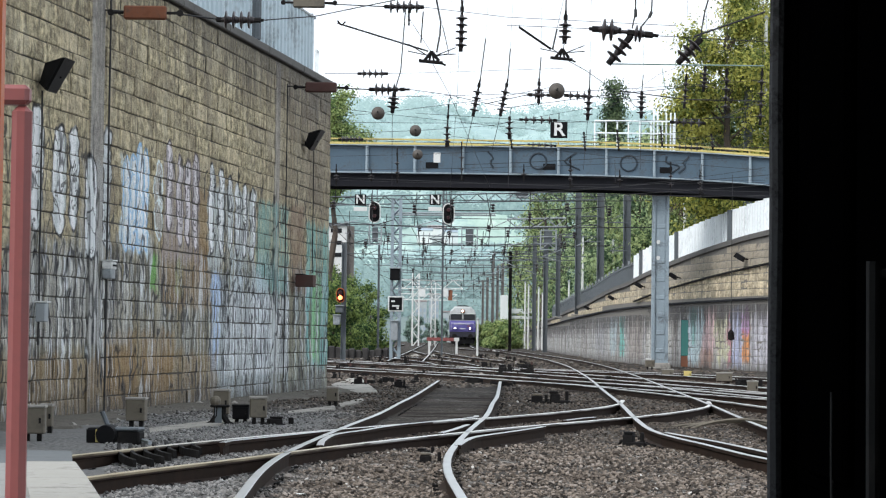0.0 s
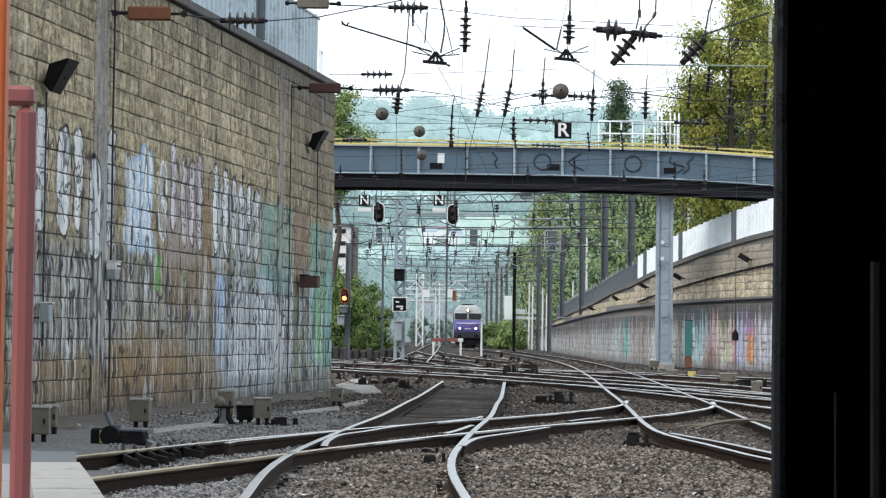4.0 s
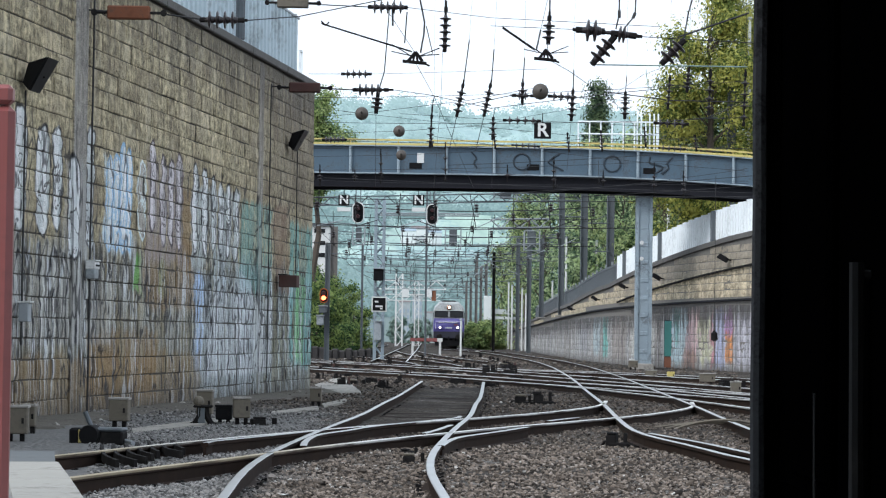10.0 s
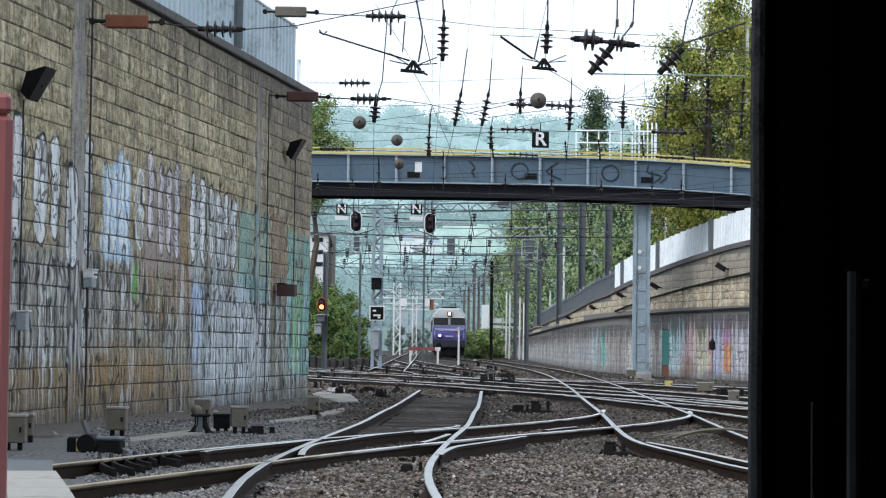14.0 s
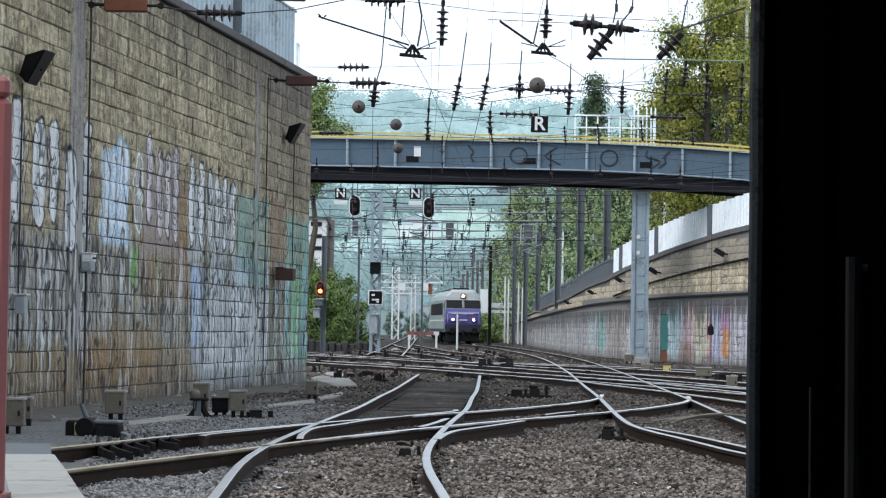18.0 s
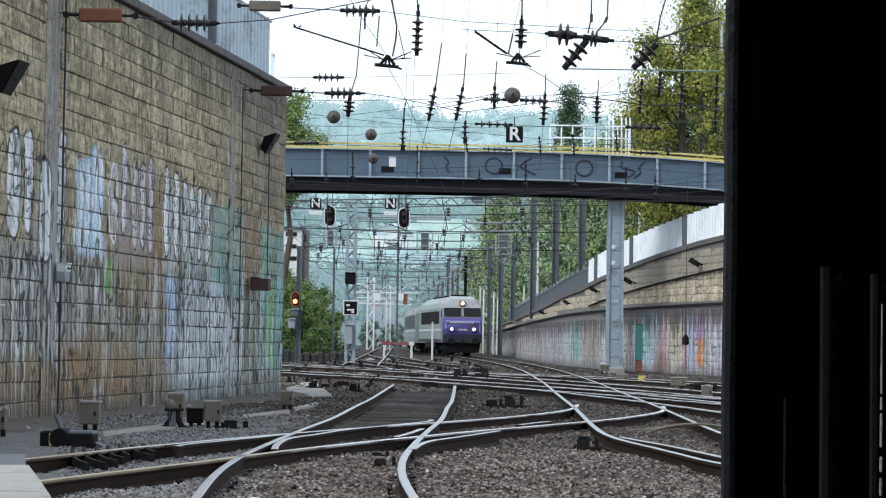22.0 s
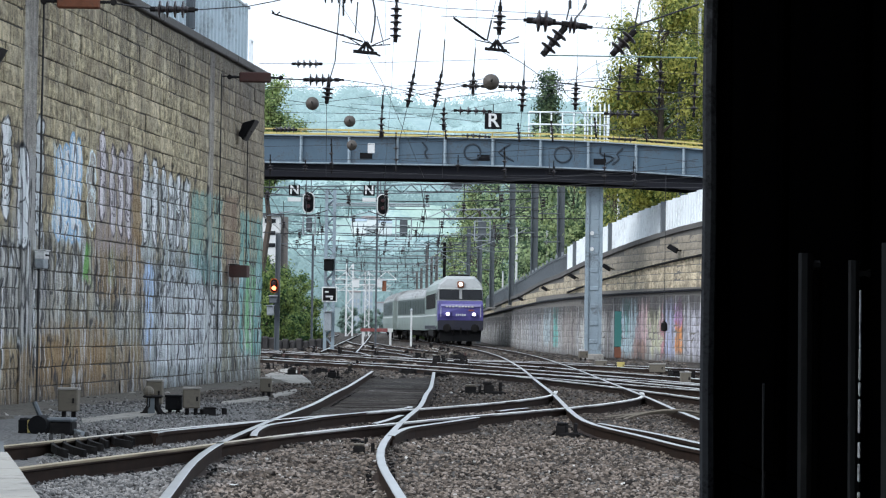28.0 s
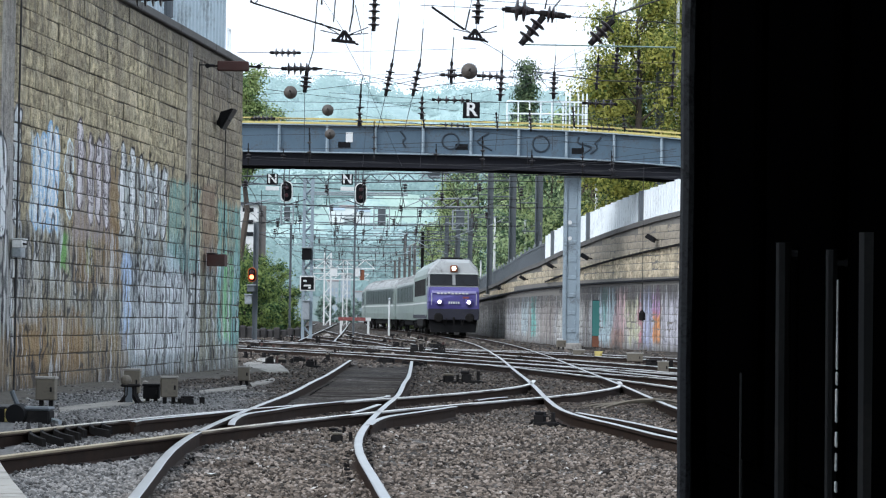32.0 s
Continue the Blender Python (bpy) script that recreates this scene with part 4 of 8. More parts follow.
# ---- the coach parked beside the platform, deep shade put into its colour ----
def build_parked_coach():
    co = thing("parked_coach", "parked railway coach beside the platform, blackened for deep shade", "railway coach")
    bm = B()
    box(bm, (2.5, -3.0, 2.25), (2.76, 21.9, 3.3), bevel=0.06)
    part("body", bm, MAT_RUBBER_SHADE, co)
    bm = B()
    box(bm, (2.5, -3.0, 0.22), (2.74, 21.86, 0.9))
    part("underframe", bm, MAT_RUBBER_SHADE, co)
    bm = B()
    rod(bm, (1.115, 7.93, 0.3), (1.115, 7.93, 3.4), 0.055, 10)
    part("corner_post", bm, MAT_RUBBER_SHADE, co)
    bm = B()
    wire(bm, [(1.053 + 0.002 * math.sin(i * 2.1), 7.88, 0.3 + 0.31 * i) for i in range(11)], 0.024, 8)
    part("edge_seal", bm, MAT_SEAL, co, "mottled dark grey edge seal")
    for y, r, z0, z1, mat in ((6.27, 0.0195, 0.1, 1.30, MAT_COACHBAR), (5.63, 0.014, 0.1, 1.265, MAT_COACHBAR), (5.20, 0.026, 0.1, 1.29, MAT_COACHBAR), (6.93, 0.006, 0.1, 0.955, MAT_COACHBAR)):
        bm = B()
        rod(bm, (1.09, y, z0), (1.085, y, z1), r, 8)
        for z in (z0 + 0.06, z1 - 0.03):
            rod(bm, (1.09, y, z), (1.14, y, z), 0.012, 6)
        part("grab_rail", bm, mat, co)
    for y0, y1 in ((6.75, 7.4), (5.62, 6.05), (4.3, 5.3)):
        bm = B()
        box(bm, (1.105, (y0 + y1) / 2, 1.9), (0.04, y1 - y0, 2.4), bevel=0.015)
        part("door_leaf", bm, MAT_RUBBER_SHADE, co)
    # Pale strips painted on the side imitate a gap with daylight behind it.
    for z, h, w in ((1.13, 0.13, 0.006), (1.03, 0.07, 0.010), (0.975, 0.03, 0.013), (0.915, 0.075, 0.016), (0.84, 0.035, 0.018), (0.79, 0.04, 0.014), (0.735, 0.025, 0.017), (0.685, 0.03, 0.012), (0.63, 0.02, 0.016)):
        bm = B()
        box(bm, (1.072, 5.49, z), (0.005, w, h), bevel=0.002)
        part("gap_light_strip", bm, MAT_GAP_LIGHT, co)
    for y in (-10, 4.5):
        bm = B()
        for dy in (-1.2, 1.2):
            lathe(bm, [(0.46, -0.06), (0.46, 0.07), (0.49, 0.09), (0.49, 0.12)], 20, Matrix.Translation((1.75, y + dy, 0.46)) @ pose(0, 0, 0, 0, 90, 0))
            lathe(bm, [(0.46, -0.06), (0.46, 0.07), (0.49, 0.09), (0.49, 0.12)], 20, Matrix.Translation((3.25, y + dy, 0.46)) @ pose(0, 0, 0, 0, 90, 0))
        box(bm, (2.5, y, 0.5), (1.9, 3.2, 0.2))
        part("bogie", bm, MAT_BLACK, co)


build_parked_coach()


def corrugated(bm, x0, x1, n, h, depth=0.035, z0=0.02):
    """One ribbed sheet from x0 to x1."""
    xs = []
    for i in range(n):
        a, b = x0 + (x1 - x0) * i / n, x0 + (x1 - x0) * (i + 1) / n
        y = depth if i % 2 else 0.0
        xs += [(a + (b - a) * 0.12, y), (b - (b - a) * 0.12, y)]
    xs = [(x0, 0.0)] + xs + [(x1, 0.0)]
    rows = [[bm.verts.new((x, y + t, z)) for x, y in xs] for z, t in ((z0, 0), (z0 + h, 0), (z0 + h, 0.012), (z0, 0.012))]
    for r, q in zip(rows, rows[1:] + rows[:1]):
        for i in range(len(xs) - 1):
            bm.faces.new((r[i], r[i + 1], q[i + 1], q[i]))
    return bm


# ---- footbridge ----
BR_Y = 100.0


def br_z(x):
    """The girder's lower flange, level at first, then falling to the stair."""
    return 7.655 - 0.001 * (x + 4.6) - 0.0042 * max(0.0, x - 4.5) ** 2


def build_bridge():
    br = thing("footbridge", "blue-grey steel plate-girder footbridge over the tracks", "bridge")
    x0, x1, n = -16.0, 26.0, 40
    xs = [x0 + (x1 - x0) * i / n for i in range(n + 1)]

    def strip(name, y0, y1, lo, hi, mat):
        bm = B()
        rings = [[bm.verts.new((x, a, br_z(x) + b)) for a, b in ((y0, lo), (y1, lo), (y1, hi), (y0, hi))] for x in xs]
        for a, b in zip(rings, rings[1:]):
            for i in range(4):
                bm.faces.new((a[i], b[i], b[(i + 1) % 4], a[(i + 1) % 4]))
        bm.faces.new(list(reversed(rings[0])))
        bm.faces.new(rings[-1])
        return part(name, bm, mat, br)

    for y in (BR_Y, BR_Y + 2.6):
        strip("girder_web", y, y + 0.03, 0.0, 1.06, MAT_BLUE)
        strip("top_flange", y - 0.16, y + 0.16, 1.06, 1.10, MAT_BLUE_LIGHT)
        strip("bottom_flange", y - 0.17, y + 0.17, -0.05, 0.0, MAT_BLUE_LIGHT)
        strip("handrail", y - 0.02, y + 0.05, 1.29, 1.36, MAT_YELLOW)
        strip("handrail", y - 0.02, y + 0.03, 1.14, 1.20, MAT_YELLOW)
    # shade below the deck is coloured into these dark strips
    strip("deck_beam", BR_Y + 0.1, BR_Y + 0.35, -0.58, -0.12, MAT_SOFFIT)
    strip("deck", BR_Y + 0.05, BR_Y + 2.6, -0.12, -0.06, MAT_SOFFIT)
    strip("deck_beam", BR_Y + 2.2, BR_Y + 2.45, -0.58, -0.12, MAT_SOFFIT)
    for i in range(22):
        x = x0 + 1.25 + 1.93 * i
        bm = B()
        box(bm, (x, BR_Y - 0.075, br_z(x) + 0.53), (0.07, 0.15, 1.06), bevel=0.004)
        box(bm, (x + 0.06, BR_Y - 0.02, br_z(x) + 0.53), (0.05, 0.03, 1.06))
        part("stiffener", bm, MAT_BLUE_LIGHT, br)
        bm = B()
        box(bm, (x, BR_Y + 0.02, br_z(x) + 1.22), (0.05, 0.05, 0.24))
        part("baluster", bm, MAT_YELLOW, br)
    # the riveted leg by the far wall
    xl, yl = 8.79, BR_Y + 1.0
    for name, x, y, w, dp in (("leg_flange", xl - 0.28, yl, 0.11, 0.5), ("leg_flange", xl + 0.28, yl, 0.11, 0.5), ("leg_back", xl, yl + 0.1, 0.448, 0.04), ("leg_front", xl, yl - 0.16, 0.448, 0.03)):
        part(name, box(B(), (x, y, 3.35), (w, dp, 7.1)), MAT_LEG, br)
    for i in range(9):
        bm = B()
        box(bm, (xl, yl - 0.19, 0.6 + 0.72 * i), (0.34, 0.03, 0.16), bevel=0.01)
        for sx in (-0.16, 0.16):
            box(bm, (xl + sx, yl - 0.182, 0.9 + 0.72 * i), (0.05, 0.02, 0.3))
        part("batten_plate", bm, MAT_LEG if i % 3 else MAT_BLUE_LIGHT, br)
    for z in (4.6, 5.25):
        bm = B()
        lathe(bm, [(0.085, 0), (0.085, 0.03)], 10, Matrix.Translation((xl - 0.1, yl - 0.2, z - 0.25)) @ pose(0, 0, 0, 90, 0, 0))
        part("round_plate", bm, MAT_WHITE, br)
    bm = B()
    box(bm, (xl, yl, -0.1), (0.86, 0.75, 0.4), bevel=0.04)
    part("footing", bm, MAT_CONCRETE, br)
    return br


BRIDGE = build_bridge()

# ---- far retaining wall, curving away ----
FAR = glide([(20.0, 72, 0), (15.6, 84, 0), (12.4, 95, 0), (10.1, 108, 0), (8.75, 124, 0), (8.55, 145, 0), (8.6, 170, 0), (8.9, 205, 0), (9.2, 240, 0), (9.6, 300, 0)], 3.0)


def top_z(y):
    """The far wall's top falls towards the valley."""
    return float(np.interp(y, (72, 84, 96, 110, 121, 150, 192, 240, 300), (5.7, 5.4, 5.08, 4.24, 3.6, 3.0, 2.6, 2.25, 1.95)))


def ledge_z(y):
    return 2.68 - 0.0055 * (y - 100)


def build_far_wall():
    w = thing("wall_far", "retaining wall of tan blocks with faded graffiti below a ledge", "wall", kind="structure")

    def run(name, prof_of, mat):
        bm = B()
        rings = []
        for i, p in enumerate(FAR):
            t = (FAR[min(i + 1, len(FAR) - 1)] - FAR[max(i - 1, 0)]).normalized()
            nrm = Vector((t.y, -t.x, 0))
            rings.append([bm.verts.new(p + nrm * a + Vector((0, 0, b))) for a, b in prof_of(p.y)])
        k = len(rings[0])
        for a, b in zip(rings, rings[1:]):
            for i in range(k):
                bm.faces.new((a[i], b[i], b[(i + 1) % k], a[(i + 1) % k]))
        bm.faces.new(rings[0])
        bm.faces.new(list(reversed(rings[-1])))
        return part(name, bm, mat, w)

    run("lower_wall", lambda y: [(0, -0.4), (1.2, -0.4), (1.2, ledge_z(y) - 0.08), (0, ledge_z(y) - 0.08)], MAT_LIME)
    # the ledge is coloured near-black to hold the shadow line beneath it
    run("ledge", lambda y: [(-0.13, ledge_z(y) - 0.075), (1.2, ledge_z(y) - 0.075), (1.2, ledge_z(y)), (-0.13, ledge_z(y))], MAT_SOFFIT)
    run("upper_wall", lambda y: [(0.12, ledge_z(y) + 0.005), (1.2, ledge_z(y) + 0.005), (1.2, top_z(y)), (0.12, top_z(y))], MAT_LIME)
    run("coping", lambda y: [(0.02, top_z(y) + 0.004), (1.3, top_z(y) + 0.004), (1.3, top_z(y) + 0.2), (0.02, top_z(y) + 0.2)], MAT_COPING)
    run("retained_bank", lambda y: [(1.25, -0.4), (60, -0.4), (60, top_z(y) + 1.0), (1.25, top_z(y) - 0.05)], MAT_BANK)
    # fence along the top
    fe = thing("fence_far", "pale sheet-metal fence on the far wall, turning to grey railings", "fence")
    fine = [FAR[0].lerp(FAR[0], 0)] + [a.lerp(b, k / 3) for a, b in zip(FAR, FAR[1:]) for k in (1, 2, 3)]
    for i in range(len(fine) - 1):
        a, b = fine[i], fine[i + 1]
        if a.y > 215:
            break
        t = (b - a).normalized()
        nrm = Vector((t.y, -t.x, 0)) * 0.45
        ang = math.degrees(math.atan2(t.y, t.x))
        zt = top_z((a.y + b.y) / 2) + 0.2
        pale = a.y < 121
        mid = (a + b) / 2 + nrm
        ln = (b - a).length
        bm = B()
        hgt = 1.3 if pale else 1.0
        if pale:
            corrugated(bm, -ln / 2, ln / 2, 6, hgt)
            part("sheet_panel", bm, MAT_PALE, fe, m=pose(mid.x, mid.y, zt, 0, 0, ang))
        else:
            for k in range(4):
                part("railing_bar", RAILING_BAR, None, fe, m=pose(mid.x, mid.y, zt, 0, 0, ang) @ pose(-ln / 2 + ln * (k + 0.5) / 4, 0, 0))
            box(bm, (0, 0.03, hgt - 0.1), (ln, 0.03, 0.05))
            part("rail", bm, MAT_MAST, fe, m=pose(mid.x, mid.y, zt, 0, 0, ang))
        if i % 3:
            continue
        bm = B()
        stout = pale and i % 9 == 3
        box(bm, (0, 0.0, 0.6), (0.2, 0.16, 1.5) if stout else (0.1, 0.1, 1.25))
        part("post", bm, MAT_MAST if stout else MAT_GALV, fe, m=pose(a.x + nrm.x * (0.75 if stout else 1.2), a.y + nrm.y * (0.75 if stout else 1.2), zt, 0, 0, ang))
    return w


RAILING_BAR = mesh_of("railing_bar", box(B(), (0, 0, 0.5), (0.13, 0.03, 1.0)), MAT_MAST)
MAT_BANK = leaf_mat("grassy_bank", (0.03, 0.045, 0.015), (0.06, 0.085, 0.03), (0.09, 0.1, 0.04))
FARWALL = build_far_wall()


# ---- hills and trees ----
def hill_height(x, y):
    """Wooded slopes closing the valley."""
    f = max(0.0, min(1.0, (y - 480) / 1250))
    ridge = float(np.interp(x, (-600, -200, -95, -66, -35, -17, 12, 48, 75, 140, 600), (120, 150, 168, 166, 157, 164, 156, 153, 161, 158, 120)))
    v = f ** 1.15 * ridge
    v += (noise.noise(Vector((x * 0.012, y * 0.008, 1))) * 13 + noise.noise(Vector((x * 0.05, y * 0.035, 5))) * 5) * min(1, f * 3) * (1 - 0.75 * f)
    v += noise.noise(Vector((x * 0.16, y * 0.11, 9))) * 3.0 * min(1, f * 3)
    return v - 0.3


def build_hills():
    xs = [-620 + 5.0 * i for i in range(249)]
    ys = [470 + 16.0 * i for i in range(80)] + [1760, 1800, 1900]
    vs = [(x, y, hill_height(x, y) if y < 1790 else hill_height(x, 1745) - (y - 1745) * 1.2) for y in ys for x in xs]
    n = len(xs)
    fs = [(j * n + i, j * n + i + 1, (j + 1) * n + i + 1, (j + 1) * n + i) for j in range(len(ys) - 1) for i in range(n - 1)]
    me = bpy.data.meshes.new("hills")
    me.from_pydata(vs, [], fs)
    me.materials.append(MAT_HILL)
    me.polygons.foreach_set("use_smooth", [True] * len(me.polygons))
    tagged(new("hills", me), "distant wooded hills with bluish haze put into their colour", "hills", kind="structure")


def build_far_woods(label, mat, count, seed, y0, y1):
    """Tree crowns massed on the slopes, each a ragged tuft of leaf sprays."""
    rnd = random.Random(seed)
    vs, fs = [], []
    for _ in range(count):
        y = y0 + (y1 - y0) * rnd.random()
        x = y * rnd.uniform(-0.10, 0.115)
        if noise.noise(Vector((x * 0.02, y * 0.006, seed))) < -0.18:
            continue
        r = rnd.uniform(1.6, 3.6) * (0.6 + y / 1600)
        z = hill_height(x, y)
        for k in range(64):
            d = Vector((rnd.gauss(0, 0.5), rnd.gauss(0, 0.5), abs(rnd.gauss(0.5, 0.5)))) * r
            u = Vector((rnd.choice((-1, 1)), rnd.uniform(-0.15, 0.15), rnd.uniform(-0.5, 0.5))).normalized() * r * rnd.uniform(0.10, 0.22)
            v = Vector((rnd.uniform(-0.5, 0.5), rnd.uniform(0.15, 0.4), 1)).normalized() * r * rnd.uniform(0.08, 0.17)
            o = Vector((x, y, z)) + d
            b = len(vs)
            vs.extend((o + q)[:] for q in (-u, -v, u, v))
            fs.append((b, b + 1, b + 2, b + 3))
    me = bpy.data.meshes.new("far_woods")
    me.from_pydata(vs, [], fs)
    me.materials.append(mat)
    tagged(new("far_woods", me), label, "woods", kind="stuff")


# No air is modelled: the slopes' pale blue-green holds the haze.
MAT_HILL = hill_mat("haze_tinted_wooded_hill")
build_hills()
build_far_woods("blue-green woods on the far slope, haze put into their colour", far_wood_mat("haze_tinted_blue_leaves", (0.34, 0.445, 0.44), (0.385, 0.495, 0.48)), 1700, 3, 900, 1720)
build_far_woods("green woods on the nearer slope, haze put into their colour", far_wood_mat("haze_tinted_green_leaves", (0.19, 0.275, 0.275), (0.28, 0.375, 0.36)), 1300, 5, 540, 960)

MAT_BARK = plain("bark", (0.09, 0.07, 0.055), 0.95, scale=4.0, bump=0.5)
MAT_LEAF = leaf_mat("broad_leaves", (0.045, 0.08, 0.038), (0.20, 0.28, 0.125), (0.46, 0.53, 0.24))
MAT_LEAF_YELLOW = leaf_mat("yellowing_leaves", (0.055, 0.09, 0.025), (0.28, 0.325, 0.085), (0.58, 0.55, 0.15))
MAT_CONIFER = leaf_mat("conifer_needles", (0.022, 0.045, 0.028), (0.10, 0.155, 0.085), (0.20, 0.26, 0.13))
MAT_LEAF_DARK = leaf_mat("dark_conifer_leaves", (0.04, 0.08, 0.048), (0.23, 0.33, 0.19), (0.52, 0.62, 0.33))


def tree(label, x, y, z, height, width, mat, seed, leaf=0.3, count=3500, low=0.12, taper=1.0, category="tree", name="tree"):
    """A trunk with limbs and a crown of small leaves gathered in uneven clumps."""
    rnd = random.Random(seed)
    th = thing(name, label, category, m=pose(x, y, z))
    bm = B()
    r0 = 0.018 * height + 0.05
    spine = [Vector((0, 0, -0.3))]
    for i in range(1, 7):
        spine.append(Vector((rnd.uniform(-1, 1) * 0.015 * height, rnd.uniform(-1, 1) * 0.015 * height, height * 0.95 * i / 6)))
    for i in range(6):
        rod(bm, spine[i], spine[i + 1], r0 * (1 - i / 6.5), 7, r0 * (1 - (i + 1) / 6.5), caps=False)
    clumps = []
    nl = int(10 + height * 1.6)
    for i in range(nl):
        f = low + (1 - low) * (i + rnd.random()) / nl
        zc = height * f
        q = (f - low) / (1 - low)
        spread = width / 2 * ((1 - q) ** (0.55 * taper) * min(1, 0.45 + q * 2.4)) * rnd.uniform(0.55, 1.12)
        a = rnd.random() * 6.283
        tip = Vector((math.cos(a) * spread, math.sin(a) * spread, zc + rnd.uniform(-0.03, 0.05) * height))
        root = Vector((0, 0, max(0.3, zc - 0.12 * height)))
        rod(bm, root, tip, r0 * 0.22, 5, 0.02, caps=False)
        size = width * rnd.uniform(0.10, 0.19)
        for k in (1.0, 0.62):
            c = root.lerp(tip, k)
            clumps.append((c, size * (1.0 if k == 1 else 0.8)))
    part("trunk", bm, MAT_BARK, th)
    vs, fs = [], []
    per = max(4, count // len(clumps))
    for c, size in clumps:
        for _ in range(per):
            d = Vector((rnd.gauss(0, 1), rnd.gauss(0, 1), rnd.gauss(0, 0.8)))
            p = c + d * size * 0.56
            nrm = (d + Vector((rnd.uniform(-1, 1), rnd.uniform(-1, 1), rnd.uniform(-0.2, 1.2)))).normalized()
            u = nrm.orthogonal().normalized()
            v = nrm.cross(u)
            an = rnd.random() * 6.283
            u, v = u * math.cos(an) + v * math.sin(an), v * math.cos(an) - u * math.sin(an)
            l = leaf * rnd.uniform(0.6, 1.25)
            b = len(vs)
            vs.extend((p + q)[:] for q in (-u * l * 0.5, v * l * 0.32 + nrm * l * 0.06, u * l * 0.5, -v * l * 0.32 + nrm * l * 0.06))
            fs.append((b, b + 1, b + 2, b + 3))
    me = bpy.data.meshes.new("crown")
    me.from_pydata(vs, [], fs)
    me.materials.append(mat)
    part("crown", me, None, th)
    return th


def build_trees():
    # above the far wall
    tree("tall yellow-green tree behind the footbridge", 12.7, 112, 4.3, 12.6, 6.4, MAT_LEAF_YELLOW, 1, 0.17, 46000, 0.02, 0.4)
    tree("tall yellow-green tree behind the footbridge", 15.4, 116, 4.3, 13.1, 6.0, MAT_LEAF_YELLOW, 2, 0.17, 42000, 0.02, 0.45)
    tree("dense green tree behind the footbridge", 14.2, 118.5, 4.2, 9.2, 6.0, MAT_LEAF, 7, 0.17, 24000, 0.02, 0.4)
    tree("green tree behind the footbridge", 11.6, 122, 3.6, 8.0, 4.2, MAT_LEAF, 5, 0.2, 12000, 0.03, 0.6)
    tree("tall yellow-green tree behind the footbridge", 18.2, 119, 4.3, 11.5, 5.0, MAT_LEAF_YELLOW, 6, 0.24, 14000, 0.03, 0.6)
    tree("dark conifer beyond the footbridge", 12.9, 190, 3.0, 16.6, 5.6, MAT_CONIFER, 3, 0.24, 24000, 0.05, 1.9)
    for i in range(13):
        y = 134 + 8 * i
        tree("dark green tree on the bank above the far wall", 12.3 + 0.022 * (y - 135) + 1.0 * math.sin(i * 2.1), y, 3.0, 9.6 + 0.035 * (y - 134) + 1.6 * math.sin(i * 1.7), 5.4, MAT_LEAF_DARK if i % 3 else MAT_LEAF, 20 + i, 0.27, 8500, 0.02, 0.5)
    for i, (x, y) in enumerate(((11.5, 246), (10.6, 262), (12.6, 275), (11.2, 296), (12.0, 320), (10.5, 345))):
        tree("green tree beside the far tracks", x, y, -0.3, 16.5 + 2.0 * math.sin(i * 2.2), 6.0, MAT_LEAF if i % 2 else MAT_LEAF_DARK, 40 + i, 0.32, 5000, 0.02, 0.6)
    for i, x in enumerate((-5.2, -3.9, -2.4, -0.9, 0.5)):
        tree("green bushes at the valley's end, haze put into their colour", x, 404 + 3 * (i % 2), -0.3, 3.9 + 0.7 * math.sin(i * 2.3), 2.4, MAT_LEAF_HAZE, 90 + i, 0.3, 2500, 0.02, 0.4, "shrub", "shrub")
    # the bank beyond the left wall
    for i, (x, y, h, w) in enumerate(((-7.2, 140, 4.6, 3.6), (-6.6, 150, 3.9, 3.4), (-8.3, 160, 5.2, 4.6), (-6.2, 168, 3.6, 3.4), (-7.3, 180, 5.6, 4.2), (-8.2, 200, 6.6, 4.6), (-5.9, 158, 2.4, 2.6), (-7.2, 230, 6.0, 4.6), (-5.6, 190, 3.4, 3.6))):
        tree("leafy green shrub on the bank beside the siding", x, y, -0.3, h, w, MAT_LEAF_LIGHT, 50 + i, 0.2, 7000, 0.02, 0.5, "shrub", "shrub")
    tree("broad green tree behind the footbridge", -7.4, 165, -0.3, 17.0, 5.2, MAT_LEAF_FAR, 71, 0.2, 22000, 0.66, 0.6)
    for i, (x, y, h, w) in enumerate(((5.4, 236, 2.2, 2.8), (6.3, 245, 2.7, 3.0), (5.4, 262, 2.6, 3.0), (4.9, 300, 3.0, 4.0), (7.0, 268, 3.2, 3.4))):
        tree("low green bushes beside the far tracks", x, y, -0.3, h, w, MAT_LEAF_FAR, 80 + i, 0.24, 4000, 0.02, 0.5, "shrub", "shrub")


# Far leaves are paled in the colour itself to suggest haze.
MAT_LEAF_FAR = leaf_mat("haze_tinted_bush_leaves", (0.08, 0.13, 0.05), (0.25, 0.35, 0.13), (0.42, 0.49, 0.20))
MAT_LEAF_HAZE = leaf_mat("haze_tinted_valley_leaves", (0.17, 0.25, 0.22), (0.25, 0.34, 0.30), (0.33, 0.42, 0.35))
MAT_LEAF_LIGHT = leaf_mat("fresh_green_leaves", (0.022, 0.055, 0.024), (0.10, 0.175, 0.065), (0.28, 0.35, 0.11))
build_trees()

# ---- the arriving train ----
MAT_VIOLET = plain("violet_front_paint", (0.10, 0.085, 0.29), 0.4, scale=0.8, vary=0.15, dirt=0.3)
MAT_VIOLET_PALE = plain("pale_violet_band", (0.36, 0.33, 0.60), 0.4, scale=0.8, vary=0.15, dirt=0.2)
MAT_SILVER = plain("grey_body_paint", (0.24, 0.245, 0.24), 0.45, scale=0.7, vary=0.2, dirt=0.45)
